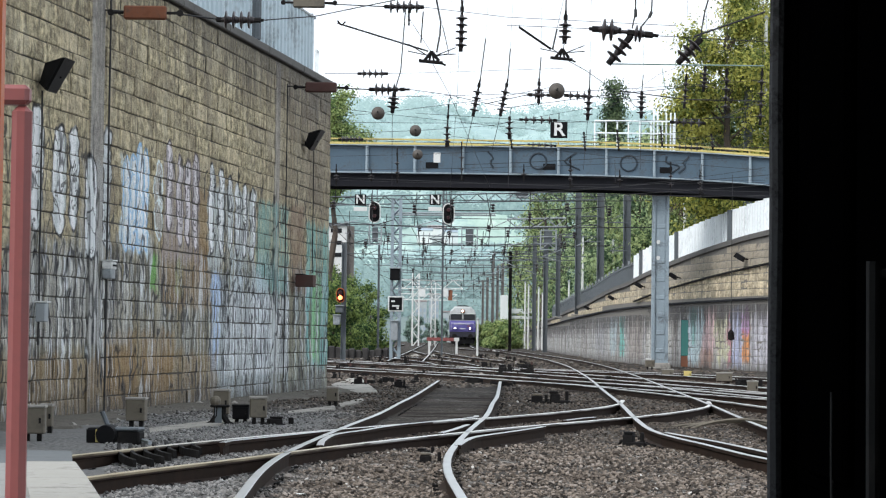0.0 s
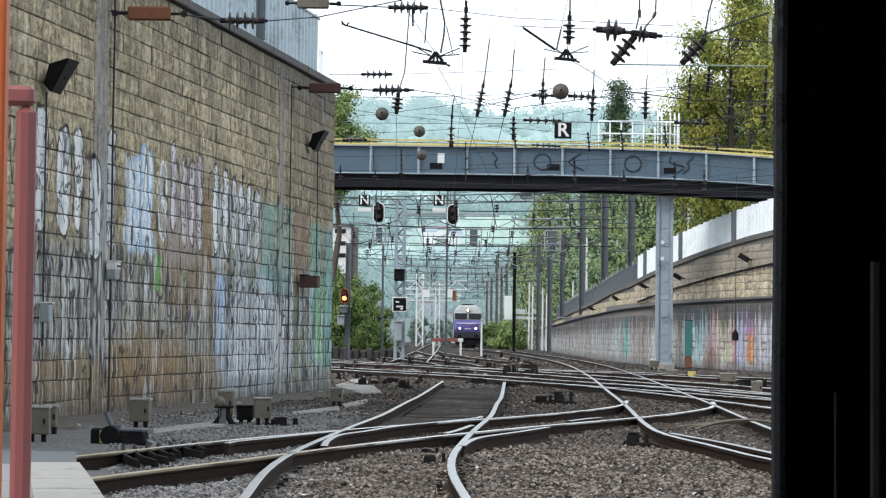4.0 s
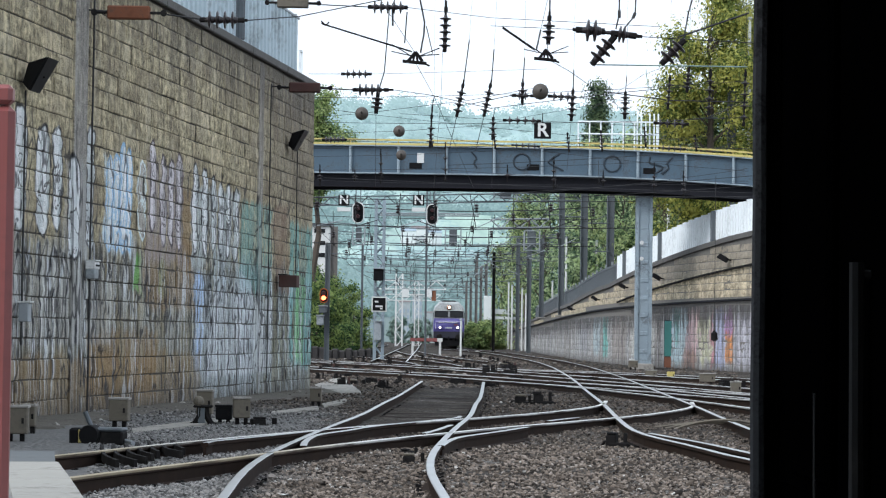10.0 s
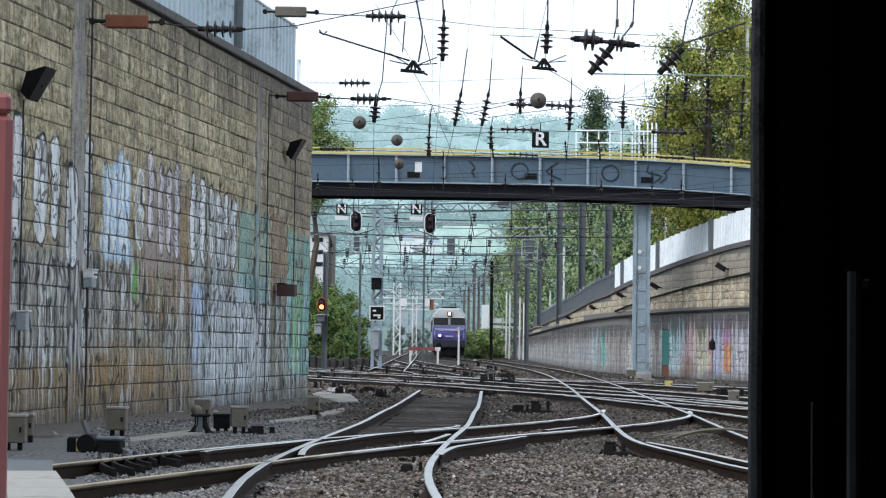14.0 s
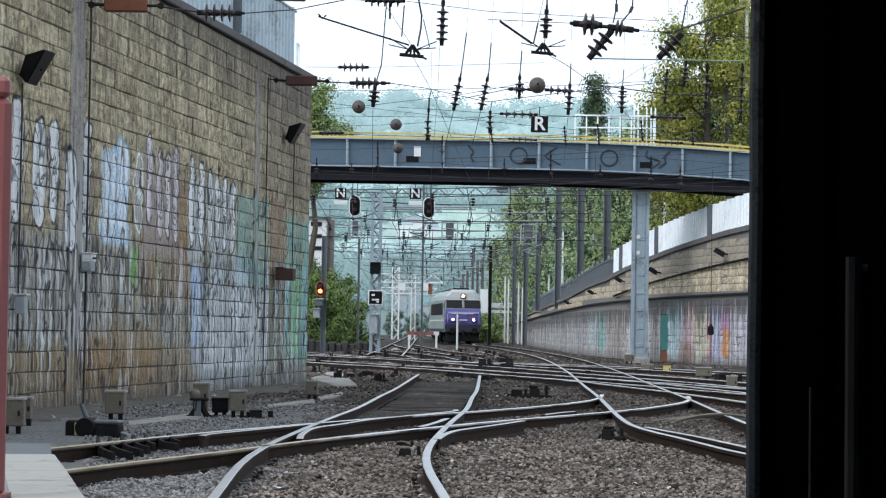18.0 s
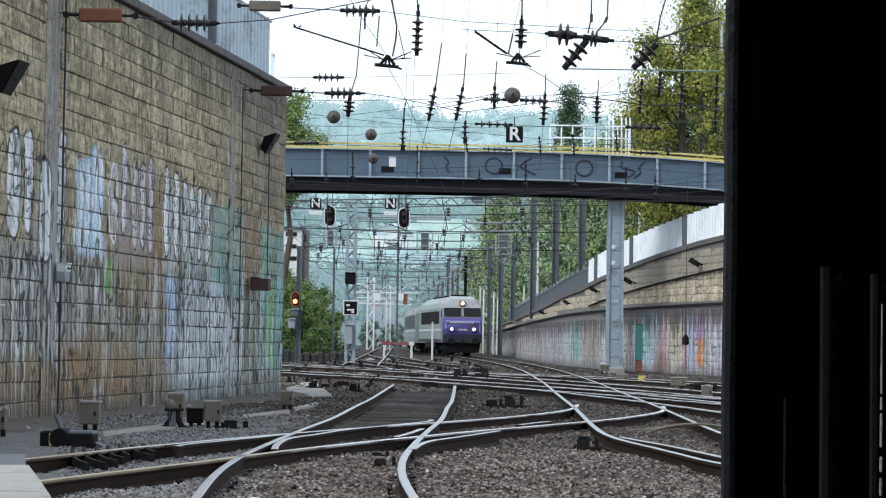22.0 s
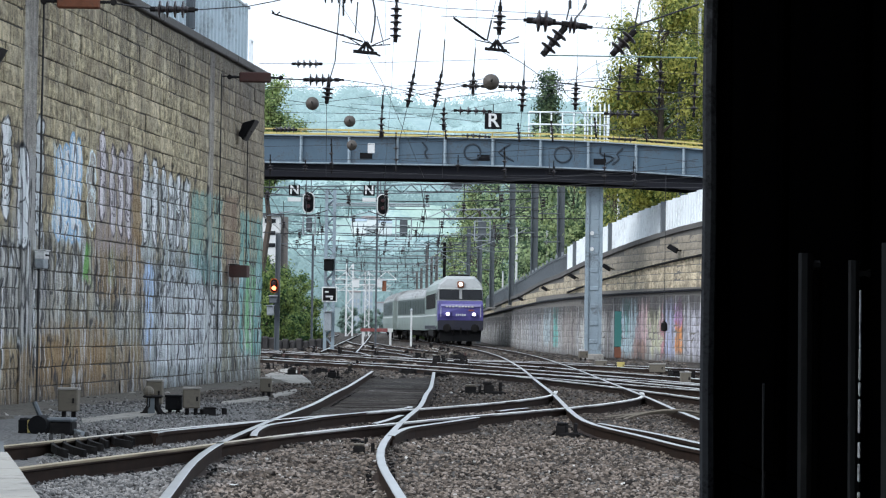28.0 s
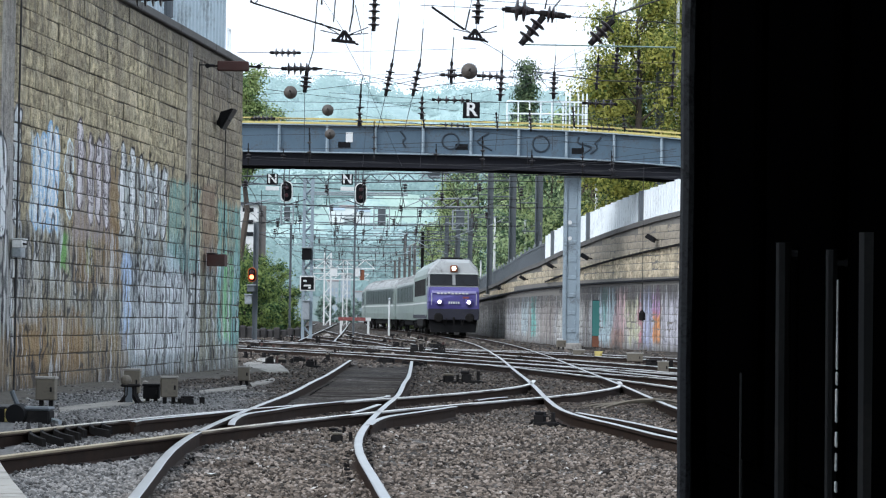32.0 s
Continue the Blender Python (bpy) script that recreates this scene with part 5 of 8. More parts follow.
MAT_ROOF = plain("grimy_grey_roof", (0.42, 0.43, 0.425), 0.6, scale=0.7, vary=0.25, dirt=0.6)
MAT_COACH = plain("grey_green_coach_paint", (0.24, 0.285, 0.26), 0.45, scale=0.7, vary=0.15, dirt=0.35)
MAT_STRIPE = plain("white_stripe", (0.62, 0.64, 0.62), 0.5, scale=1.0, vary=0.1, dirt=0.2)
MAT_BAND = plain("grey_window_band", (0.055, 0.066, 0.066), 0.4, scale=1.0, dirt=0.2)
MAT_NOSE = plain("dark_lower_front", (0.018, 0.018, 0.032), 0.7, scale=1.0, dirt=0.4)
MAT_LAMP = glow("lit_headlight", (1.0, 0.88, 0.72), 4.0)
MAT_REDLAMP = glow("lit_red_signal_lamp", (1.0, 0.16, 0.05), 6.0)


def loft(bm, rings, mat=0):
    vs = [[bm.verts.new(p) for p in r] for r in rings]
    k = len(vs[0])
    for a, b in zip(vs, vs[1:]):
        for i in range(k):
            bm.faces.new((a[i], b[i], b[(i + 1) % k], a[(i + 1) % k])).material_index = mat
    bm.faces.new(vs[0]).material_index = mat
    bm.faces.new(list(reversed(vs[-1]))).material_index = mat
    return bm



# ---- things on the left wall ----
def wall_point(s, out, z):
    """A point at s metres along the left wall from its corner, out from its face."""
    return WALL_M @ Vector((s, out, z))


def floodlight(s, z, size, label):
    fl = thing("floodlight", label, "floodlight", group="floodlights on the left wall", m=WALL_M @ pose(s, 0.06, z))
    k = size
    bm = B()
    box(bm, (0, 0.05, -0.08 * k), (0.1 * k, 0.12, 0.12 * k), bevel=0.01)
    rod(bm, (0, 0.08, -0.06 * k), (0, 0.3 * k, 0.0), 0.025, 6)
    part("bracket", bm, MAT_DARK, fl)
    bm = B()
    v0 = [(-0.26 * k, 0.14 * k, -0.24 * k), (0.26 * k, 0.14 * k, -0.24 * k), (0.30 * k, 0.42 * k, 0.26 * k), (-0.30 * k, 0.42 * k, 0.26 * k)]
    v1 = [(-0.2 * k, 0.02 * k, -0.12 * k), (0.2 * k, 0.02 * k, -0.12 * k), (0.24 * k, 0.12 * k, 0.18 * k), (-0.24 * k, 0.12 * k, 0.18 * k)]
    loft(bm, [v0, v1])
    part("housing", bm, MAT_BLACK, fl)
    bm = B()
    w0 = [(x * 0.9, y + 0.012, z) for x, y, z in v0]
    loft(bm, [w0, [(x, y + 0.01, z) for x, y, z in w0]])
    part("glass", bm, MAT_GLASS, fl)
    return fl


def build_left_wall_things():
    floodlight(21.85, 4.6, 0.9, "dark angled floodlight bolted to the graffiti wall")
    floodlight(3.1, 5.2, 0.85, "small dark floodlight near the wall's corner")
    for s, z0, z1, r in ((18.52, -0.1, 6.5, 0.016), (21.9, 0.9, 4.4, 0.014), (2.3, 2.4, 5.3, 0.012), (5.2, 0.2, 6.2, 0.012)):
        bm = B()
        wire(bm, [wall_point(s, 0.085, z0 + (z1 - z0) * i / 6) + Vector((0.004 * (i % 2), 0, 0)) for i in range(7)], r)
        tagged(part("wall_cable", bm, MAT_WIRE), "black cable clipped upright to the stone wall", "cable", group="cables on the wall")
    for s, z, w, h, mat, lab in ((18.62, 2.02, 0.24, 0.26, MAT_GALV, "small grey junction box on the stone wall"), (21.95, 1.35, 0.16, 0.26, MAT_GALV, "small grey junction box on the stone wall"), (3.95, 2.2, 0.3, 0.25, MAT_MAROON, "dark rusty junction box low on the stone wall")):
        jb = thing("junction_box", lab, "junction box", m=WALL_M @ pose(s, 0.1, z))
        bm = B()
        dp = 0.38 if mat is MAT_MAROON else 0.14
        box(bm, (0, dp / 2 - 0.02, 0), (w, dp, h), bevel=0.012)
        part("case", bm, mat, jb)
        bm = B()
        box(bm, (0, 0.06, h / 2 + 0.012), (w * 1.15, 0.18, 0.02), bevel=0.004)
        part("lid", bm, MAT_WHITE if mat is MAT_GALV else MAT_DARK, jb)
        if s == 18.62:
            part("plate", box(B(), (0, dp / 2 - 0.015, h * 0.27), (w * 1.12, dp * 1.1, h * 0.44), bevel=0.01), MAT_WHITE, jb, "white printed plate")
            part("plate_bar", box(B(), (0, dp + 0.004, h * 0.27), (w * 0.7, 0.02, h * 0.1)), MAT_BLACK, jb)
    # sheet fence on top
    fe = thing("fence_left", "pale blue-grey ribbed sheet fence on top of the stone wall", "fence", m=WALL_M @ pose(0, -0.3, 6.76))
    for i in range(11):
        s0 = 0.55 + 2.2 * i
        bm = B()
        corrugated(bm, s0 + 0.02, s0 + 2.16, 12, 1.35)
        part("sheet_panel", bm, MAT_SHEET, fe)
        bm = B()
        box(bm, (s0 - 0.02, -0.05, 0.74), (0.07, 0.07, 1.5), bevel=0.006)
        part("fence_post", bm, MAT_GALV, fe)
        bm = B()
        box(bm, (s0 + 1.08, 0.03, 1.38), (2.16, 0.06, 0.05), bevel=0.006)
        part("top_rail", bm, MAT_GALV, fe)
    bm = B()
    for x in (0.0, 0.22):
        box(bm, (x, 0, 0.35), (0.045, 0.045, 0.7))
    box(bm, (0.11, 0, 0.7), (0.27, 0.045, 0.045))
    part("end_hoop", bm, MAT_PALE, fe)
    bm = B()
    rod(bm, wall_point(7.0, -0.2, 6.9), wall_point(7.0, -0.2, 10.5), 0.11, 10)
    tagged(part("fence_mast", bm, MAT_MAST), "dark steel mast rising beside the sheet fence", "mast")


# ---- overhead line ----
OVERHEAD = thing("overhead_line", "web of dark overhead wires and droppers above the tracks", "overhead line")


def disc_mesh():
    bm = B()
    lathe(bm, [(0.034, -0.075), (0.04, -0.03), (0.118, -0.014), (0.128, -0.004), (0.12, 0.008), (0.055, 0.02), (0.045, 0.06), (0.034, 0.075)], 14)
    return mesh_of("insulator_disc", bm, MAT_INSUL)


DISC = disc_mesh()


def insulator_string(a, b, n, lead=0.12, tail=0.12, size=1.0, label="brown porcelain disc insulators on the overhead line"):
    """n discs between a and b, with steel fittings at both ends."""
    a, b = Vector(a), Vector(b)
    th = thing("insulator_string", label, "insulator", group="insulator strings of the overhead line", m=Matrix.Translation(a) @ (b - a).to_track_quat("Z", "Y").to_matrix().to_4x4())
    ln = (b - a).length
    bm = B()
    rod(bm, (0, 0, 0), (0, 0, ln), 0.022, 6)
    for z in (lead * 0.6, ln - tail * 0.6):
        rod(bm, (0, 0, z - 0.05), (0, 0, z + 0.05), 0.04, 6)
    part("fitting", bm, MAT_DARK, th)
    for i in range(n):
        z = lead + (ln - lead - tail) * (i + 0.5) / n
        part("disc", DISC, None, th, m=Matrix.LocRotScale((0, 0, z), None, (size, size, size)))
    return th


def line_wire(pts, r=0.012, drop=0.0, label="thin dark overhead wire", name="overhead_wire", mat=None):
    bm = B()
    r *= 0.72
    if len(pts) == 2:
        wire(bm, sag(pts[0], pts[1], drop, 10), r)
    else:
        wire(bm, pts, r)
    return part(name, bm, mat or MAT_WIRE, OVERHEAD, label)


def weight_block(c, length, mat, label):
    th = thing("tension_block", label, "turnbuckle", m=pose(*c))
    bm = B()
    box(bm, (0, 0, 0), (length, 0.16, 0.2), bevel=0.02)
    part("casing", bm, mat, th)
    for sx in (-1, 1):
        bm = B()
        rod(bm, (sx * length / 2, 0, 0), (sx * (length / 2 + 0.22), 0, 0), 0.022, 6)
        lathe(bm, [(0.05, -0.03), (0.05, 0.03)], 8, Matrix.Translation((sx * (length / 2 + 0.2), 0, 0)) @ pose(0, 0, 0, 90, 0, 0))
        part("eye_bolt", bm, MAT_DARK, th)


def clamp_fixture(c, k=1.0):
    """The clamp where steady arms grip the contact wire."""
    th = thing("wire_clamp", "steel clamp gripping the contact wire", "clamp", group="clamps of the overhead line", m=pose(*c))
    bm = B()
    for sx in (-1, 1):
        rod(bm, (sx * 0.09 * k, 0, -0.03 * k), (0, 0, 0.09 * k), 0.02 * k, 6)
        rod(bm, (sx * 0.03 * k, 0, -0.03 * k), (0, 0, 0.09 * k), 0.013 * k, 6)
    rod(bm, (-0.16 * k, 0, -0.03 * k), (0.14 * k, 0, -0.055 * k), 0.022 * k, 6)
    rod(bm, (0.1 * k, 0, -0.05 * k), (0.18 * k, 0, -0.085 * k), 0.012 * k, 6)
    part("clamp_body", bm, MAT_DARK, th)
    for sx, dz in ((-1, 0.14), (1, 0.1), (1, 0.02), (-1, 0.05)):
        bm = B()
        rod(bm, (sx * 0.06 * k, 0, 0.04 * k), (sx * 0.3 * k, 0, (0.04 + dz) * k), 0.007 * k, 5)
        part("prong", bm, MAT_DARK, th)


def end_disc(c, r):
    """A tensioned string seen along its line."""
    th = thing("insulator_bell", "grey round insulator bell on a tensioned wire", "insulator", group="insulator bells", m=pose(*c, 90, 0, 0))
    bm = B()
    lathe(bm, [(r * 0.3, -0.12), (r * 0.8, -0.10), (r, -0.02), (r * 0.96, 0.02), (r * 0.7, 0.08), (r * 0.25, 0.13)], 16)
    part("bell", bm, MAT_BELL, th)
    bm = B()
    rod(bm, (0, 0, -0.5), (0, 0, 0.5), 0.02, 6)
    part("pin", bm, MAT_DARK, th)


def lattice_mast(x, y, z0, z1, w, mat, label, steps=None, name="lattice_mast", r=0.03):
    th = thing(name, label, "mast", group="masts of the overhead line", m=pose(x, y, 0))
    h = w / 2
    for sx in (-h, h):
        for sy in (-h, h):
            bm = B()
            box(bm, (sx, sy, (z0 + z1) / 2), (r * 2.4, r * 2.4, z1 - z0))
            part("corner_angle", bm, mat, th)
    n = steps or max(3, int((z1 - z0) / (w * 1.15)))
    for i in range(n):
        a, b = z0 + (z1 - z0) * i / n, z0 + (z1 - z0) * (i + 1) / n
        if i % 2:
            a, b = b, a
        for sy in (-h, h):
            part("lacing_bar", rod(B(), (-h, sy, a), (h, sy, b), r * 0.7, 4), mat, th)
        for sx in (-h, h):
            part("lacing_bar", rod(B(), (sx, -h, b), (sx, h, a), r * 0.7, 4), mat, th)
    return th


def plain_mast(x, y, z0, z1, w, mat, label, arms=()):
    """An H-section mast with cross-arms at the given heights and reaches."""
    th = thing("line_mast", label, "mast", group="masts of the overhead line", m=pose(x, y, 0))
    bm = B()
    box(bm, (-w / 2, 0, (z0 + z1) / 2), (0.03, w, z1 - z0))
    box(bm, (w / 2, 0, (z0 + z1) / 2), (0.03, w, z1 - z0))
    box(bm, (0, 0, (z0 + z1) / 2), (w, 0.03, z1 - z0))
    part("shaft", bm, mat, th)
    bm = B()
    box(bm, (0, 0, z0 + 0.02), (w * 2.2, w * 2.2, 0.1), bevel=0.02)
    part("base", bm, MAT_CONCRETE, th)
    for z, reach in arms:
        bm = B()
        rod(bm, (0, -w / 2, z), (reach, -w / 2, z), 0.035, 6)
        rod(bm, (0, -w / 2, z + abs(reach) * 0.45), (reach * 0.9, -w / 2, z + 0.05), 0.02, 5)
        part("arm", bm, mat, th)
    return th


def lattice_beam(a, b, h, mat, label, r=0.03):
    """A lattice beam between two points, h deep."""
    a, b = Vector(a), Vector(b)
    th = thing("portal_beam", label, "beam", m=pose(*a))
    d = b - a
    n = max(4, int(d.length / (h * 1.1)))
    for dz in (0, h):
        for dy in (0, h * 0.8):
            bm = B()
            rod(bm, (0, dy, dz), d + Vector((0, dy, dz)), r, 5)
            part("chord", bm, mat, th)
    for i in range(n):
        p, q = d * (i / n), d * ((i + 1) / n)
        z0, z1 = (0, h) if i % 2 else (h, 0)
        for dy in (0, h * 0.8):
            part("lacing_bar", rod(B(), p + Vector((0, dy, z0)), q + Vector((0, dy, z1)), r * 0.7, 4), mat, th)
        part("lacing_bar", rod(B(), q + Vector((0, 0, h)), q + Vector((0, h * 0.8, h)), r * 0.7, 4), mat, th)
    return th


MAT_BELL = plain("weathered_grey_porcelain", (0.075, 0.062, 0.05), 0.6, scale=6.0, dirt=0.3)


def text_mesh(word, size):
    cu = bpy.data.curves.new("sign_text", "FONT")
    cu.body, cu.size, cu.align_x, cu.align_y, cu.extrude = word, size, "CENTER", "CENTER", 0.006
    cu.offset = 0.02 * size
    ob = bpy.data.objects.new("sign_text", cu)
    scene.collection.objects.link(ob)
    me = bpy.data.meshes.new_from_object(ob.evaluated_get(bpy.context.evaluated_depsgraph_get()))
    bpy.data.objects.remove(ob)
    return me


def letter_sign(word, c, w, h, letter, plate, mark, label, bar=0.0):
    th = thing("letter_sign", label, "sign", m=pose(*c))
    bm = B()
    box(bm, (0, 0, 0), (w, 0.04, h), bevel=0.006)
    part("plate", bm, plate, th)
    me = text_mesh(word, letter)
    me.materials.clear()
    me.materials.append(mark)
    part("letter", me, None, th, m=pose(0, -0.03, 0, 90, 0, 0))
    if bar:
        bm = B()
        box(bm, (0, 0, -h / 2 - 0.2), (w * 1.2, 0.03, bar), bevel=0.004)
        part("lower_plate", bm, MAT_WHITE, th)
    bm = B()
    rod(bm, (0, 0.06, h / 2 + 0.35), (0, 0.06, -h / 2), 0.02, 6)
    part("hanger", bm, MAT_DARK, th)
    return th


def signal_head(c, h, lamps, label, border=None, hang=0.8, lit=None):
    """An oblong signal screen with a pale rim and its lamps."""
    th = thing("signal", label, "railway signal", group="signals", m=pose(*c))
    w = h * 0.56
    n = 10

    def oval(k, y):
        pts = []
        for sgn, zc in ((1, h / 2 - w / 2), (-1, -h / 2 + w / 2)):
            for i in range(n + 1):
                a = math.pi * i / n + (0 if sgn > 0 else math.pi)
                pts.append((math.cos(a) * w / 2 * k, y, zc + math.sin(a) * w / 2 * k))
        return pts

    bm = B()
    loft(bm, [oval(1.0, 0.0), oval(1.0, 0.05)])
    part("rim", bm, border or MAT_WHITE, th)
    bm = B()
    loft(bm, [oval(0.82, -0.02), oval(0.82, 0.02)])
    part("screen", bm, MAT_BLACK, th)
    for i, z in enumerate(lamps):
        bm = B()
        on = lit == i
        lathe(bm, [(0.09, 0), (0.12, 0.08), (0.125, 0.16)], 12, Matrix.Translation((0, 0.02, z * h)) @ pose(0, 0, 0, 90, 0, 0))
        part("lamp_hood", bm, MAT_BLACK, th)
        bm = B()
        lathe(bm, [(0.02, 0), (0.1, 0.02), (0.085, 0.05)], 12, Matrix.Translation((0, -0.15, z * h)) @ pose(0, 0, 0, 90, 0, 0))
        part("lamp", bm, MAT_REDLAMP if on else MAT_LENS, th)
    if hang:
        bm = B()
        for sx in (-0.12, 0.12):
            rod(bm, (sx, 0.1, -h / 2), (sx, 0.1, h / 2 + hang), 0.025, 5)
        part("hanger", bm, MAT_MAST, th)
    return th


def signal_cage(c, w, h, label):
    """The back and ladder cage of a signal facing the other way."""
    th = thing("signal_cage", label, "railway signal", group="signals", m=pose(*c))
    bm = B()
    box(bm, (0, 0.1, 0.05), (w * 0.5, 0.08, h * 0.8), bevel=0.03)
    part("signal_back", bm, MAT_MAST, th)
    def bar(name, a, b, r):
        bm = B()
        rod(bm, a, b, r, 5)
        part(name, bm, MAT_GALV, th)

    for sx in (-w / 2, w / 2):
        for sy in (0, 0.5):
            bar("cage_post", (sx, sy, -h / 2), (sx, sy, h / 2), 0.03)
    for z in (-h / 2, -h / 6, h / 6, h / 2):
        bar("cage_rung", (-w / 2, 0, z), (w / 2, 0, z), 0.025)
        bar("cage_hoop", (-w / 2, 0, z), (-w / 2, 0.5, z), 0.025)
        bar("cage_hoop", (w / 2, 0, z), (w / 2, 0.5, z), 0.025)
    bar("cage_brace", (-w / 2, 0, -h / 2), (0, 0, -h / 6), 0.02)
    bar("cage_brace", (w / 2, 0, -h / 2), (0, 0, -h / 6), 0.02)
    return th


MAT_LENS = plain("unlit_red_lens", (0.035, 0.004, 0.005), 0.3, scale=2.0, dirt=0.0)
build_left_wall_things()

# ---- helpers for the distance ----
MAT_TUBE = plain("pale_green_tube", (0.25, 0.36, 0.32), 0.5, scale=2.0)
MAT_BROWN = plain("rust_brown_mast", (0.17, 0.155, 0.145), 0.8, scale=1.0, dirt=0.3)


def sign_on_mast(c, w, h):
    th = thing("square_sign", "black square sign with a white border and unreadable white marks", "sign", m=pose(*c))
    bm = B()
    box(bm, (0, 0, 0), (w, 0.04, h), bevel=0.006)
    part("border", bm, MAT_WHITE, th)
    bm = B()
    box(bm, (0, -0.022, 0), (w * 0.84, 0.03, h * 0.84))
    part("panel", bm, MAT_BLACK, th)
    for x, z, a in ((-0.12, 0.12, 0.16), (0.0, -0.10, 0.34), (0.1, -0.2, 0.12)):
        bm = B()
        box(bm, (x, -0.042, z), (a, 0.015, 0.08))
        part("mark_bar", bm, MAT_WHITE, th)


def black_case(c, w, h, mat=None):
    th = thing("apparatus_case", "small apparatus case fixed to a mast", "case", m=pose(*c))
    bm = B()
    box(bm, (0, 0, 0), (w, 0.35, h), bevel=0.03)
    part("case_body", bm, mat or MAT_BLACK, th)
    bm = B()
    box(bm, (0, -0.02, h / 2 + 0.02), (w * 1.15, 0.46, 0.05), bevel=0.01)
    part("case_lid", bm, MAT_GALV, th)


def pale_pole(x, y, z0, z1, r):
    th = thing("pale_pole", "slim pale concrete pole", "pole", group="pale poles", m=pose(x, y, 0))
    bm = B()
    rod(bm, (0, 0, z0 - 0.4), (0, 0, z1), r, 8, r * 0.8)
    part("shaft", bm, MAT_WHITE, th)
    bm = B()
    lathe(bm, [(r * 1.2, 0), (r * 1.2, 0.06), (r * 0.5, 0.14)], 8, Matrix.Translation((0, 0, z1)))
    part("cap", bm, MAT_GALV, th)


def cross_span(y, z0, z1, xl, xr):
    """Head-span and cross-span wires with droppers and small insulators."""
    rnd = random.Random(int(y))
    th = thing("cross_span", "cross-span of wires, droppers and small insulators over the far tracks", "overhead line", group="cross-spans")
    for z, r in ((z0, 0.022), (z0 - 0.7, 0.014), (z1, 0.018)):
        bm = B()
        wire(bm, sag((xl, y, z), (xr, y, z), 0.35 if z == z0 else 0.1, 10), r * (1 + y / 400))
        # beyond 150 m a paler grey stands in for haze on the wire
        part("span_wire", bm, MAT_WIRE if y < 150 else MAT_MAST, th)
    for x in (-5.0, -3.2, -1.5, 0.2, 2.2, 3.9, 5.6, 7.4):
        x += rnd.uniform(-0.4, 0.4)
        if not xl < x < xr:
            continue
        bm = B()
        rod(bm, (x, y, z1 - 0.15), (x + rnd.uniform(-0.3, 0.3), y, z0 - rnd.uniform(0.1, 0.6)), 0.02, 5)
        part("dropper", bm, MAT_WIRE, th)
        bm = B()
        zc = z1 + rnd.uniform(0.2, 0.9)
        for k in range(3):
            lathe(bm, [(0.04, -0.06), (0.12, -0.01), (0.05, 0.05)], 8, Matrix.Translation((x, y, zc + 0.13 * k)))
        part("small_insulator", bm, MAT_INSUL, th)
        bm = B()
        rod(bm, (x, y, z1 - 0.1), (x + rnd.choice((-1, 1)) * rnd.uniform(0.8, 1.3), y, z1 + rnd.uniform(0.1, 0.5)), 0.022, 5)
        part("registration_arm", bm, MAT_GALV if rnd.random() < 0.4 else MAT_WIRE, th)


def long_wires():
    """Contact and carrier wires running down the line."""
    for x0, x1, x2 in ((-1.5, -1.5, -1.5), (2.1, 2.1, 2.1), (-5.2, -5.3, -5.3), (5.7, 4.6, 2.2), (0.4, -1.0, -1.5)):
        a, b, c = (x0, 112, 0), (x1, 190, 0), (x2, 400, 0)
        pts = glide([a, b, c], 12)
        for z, r, s in ((6.0, 0.014, 0.0), (7.3, 0.014, 0.9)):
            bm = B()
            wire(bm, [Vector((p.x + 0.15 * math.sin(i), p.y, z - s * (0.5 - 0.5 * math.cos(i * 1.2)))) for i, p in enumerate(pts)], r)
            part("overhead_wire", bm, MAT_WIRE, OVERHEAD)


def barrier(c, w):
    th = thing("track_barrier", "low red and white barrier on two legs across a stub track", "barrier", m=pose(c[0], c[1], 0))
    for i in range(6):
        bm = B()
        box(bm, (-w / 2 + w * (i + 0.5) / 6, 0, c[2]), (w / 6 - 0.01, 0.06, 0.22), bevel=0.01)
        part("bar_section", bm, MAT_RED if i % 2 == 0 or i in (1, 3) else MAT_WHITE, th)
    for sx in (-0.42, 0.42):
        bm = B()
        box(bm, (sx * w, 0.05, c[2] / 2 - 0.1), (0.14, 0.12, c[2] + 0.2), bevel=0.01)
        part("leg", bm, MAT_WHITE, th)


def facade(c, w, h):
    th = thing("pale_building", "pale rendered building front among the trees", "building", m=pose(c[0], c[1], 0))
    bm = B()
    box(bm, (-1.5, 3, (c[2] + h / 2) / 2), (w + 3, 6, c[2] + h / 2))
    part("wall", bm, MAT_WHITE, th)
    bm = B()
    box(bm, (-1.5, 3, c[2] + h / 2 + 0.12), (w + 3.4, 6.4, 0.24))
    part("roof", bm, MAT_MAST, th)
    for i in range(3):
        bm = B()
        box(bm, (-0.1, -0.02, c[2] - h / 2 + 0.5 + 1.0 * i), (0.9, 0.05, 0.34))
        part("window", bm, MAT_GLASS, th)


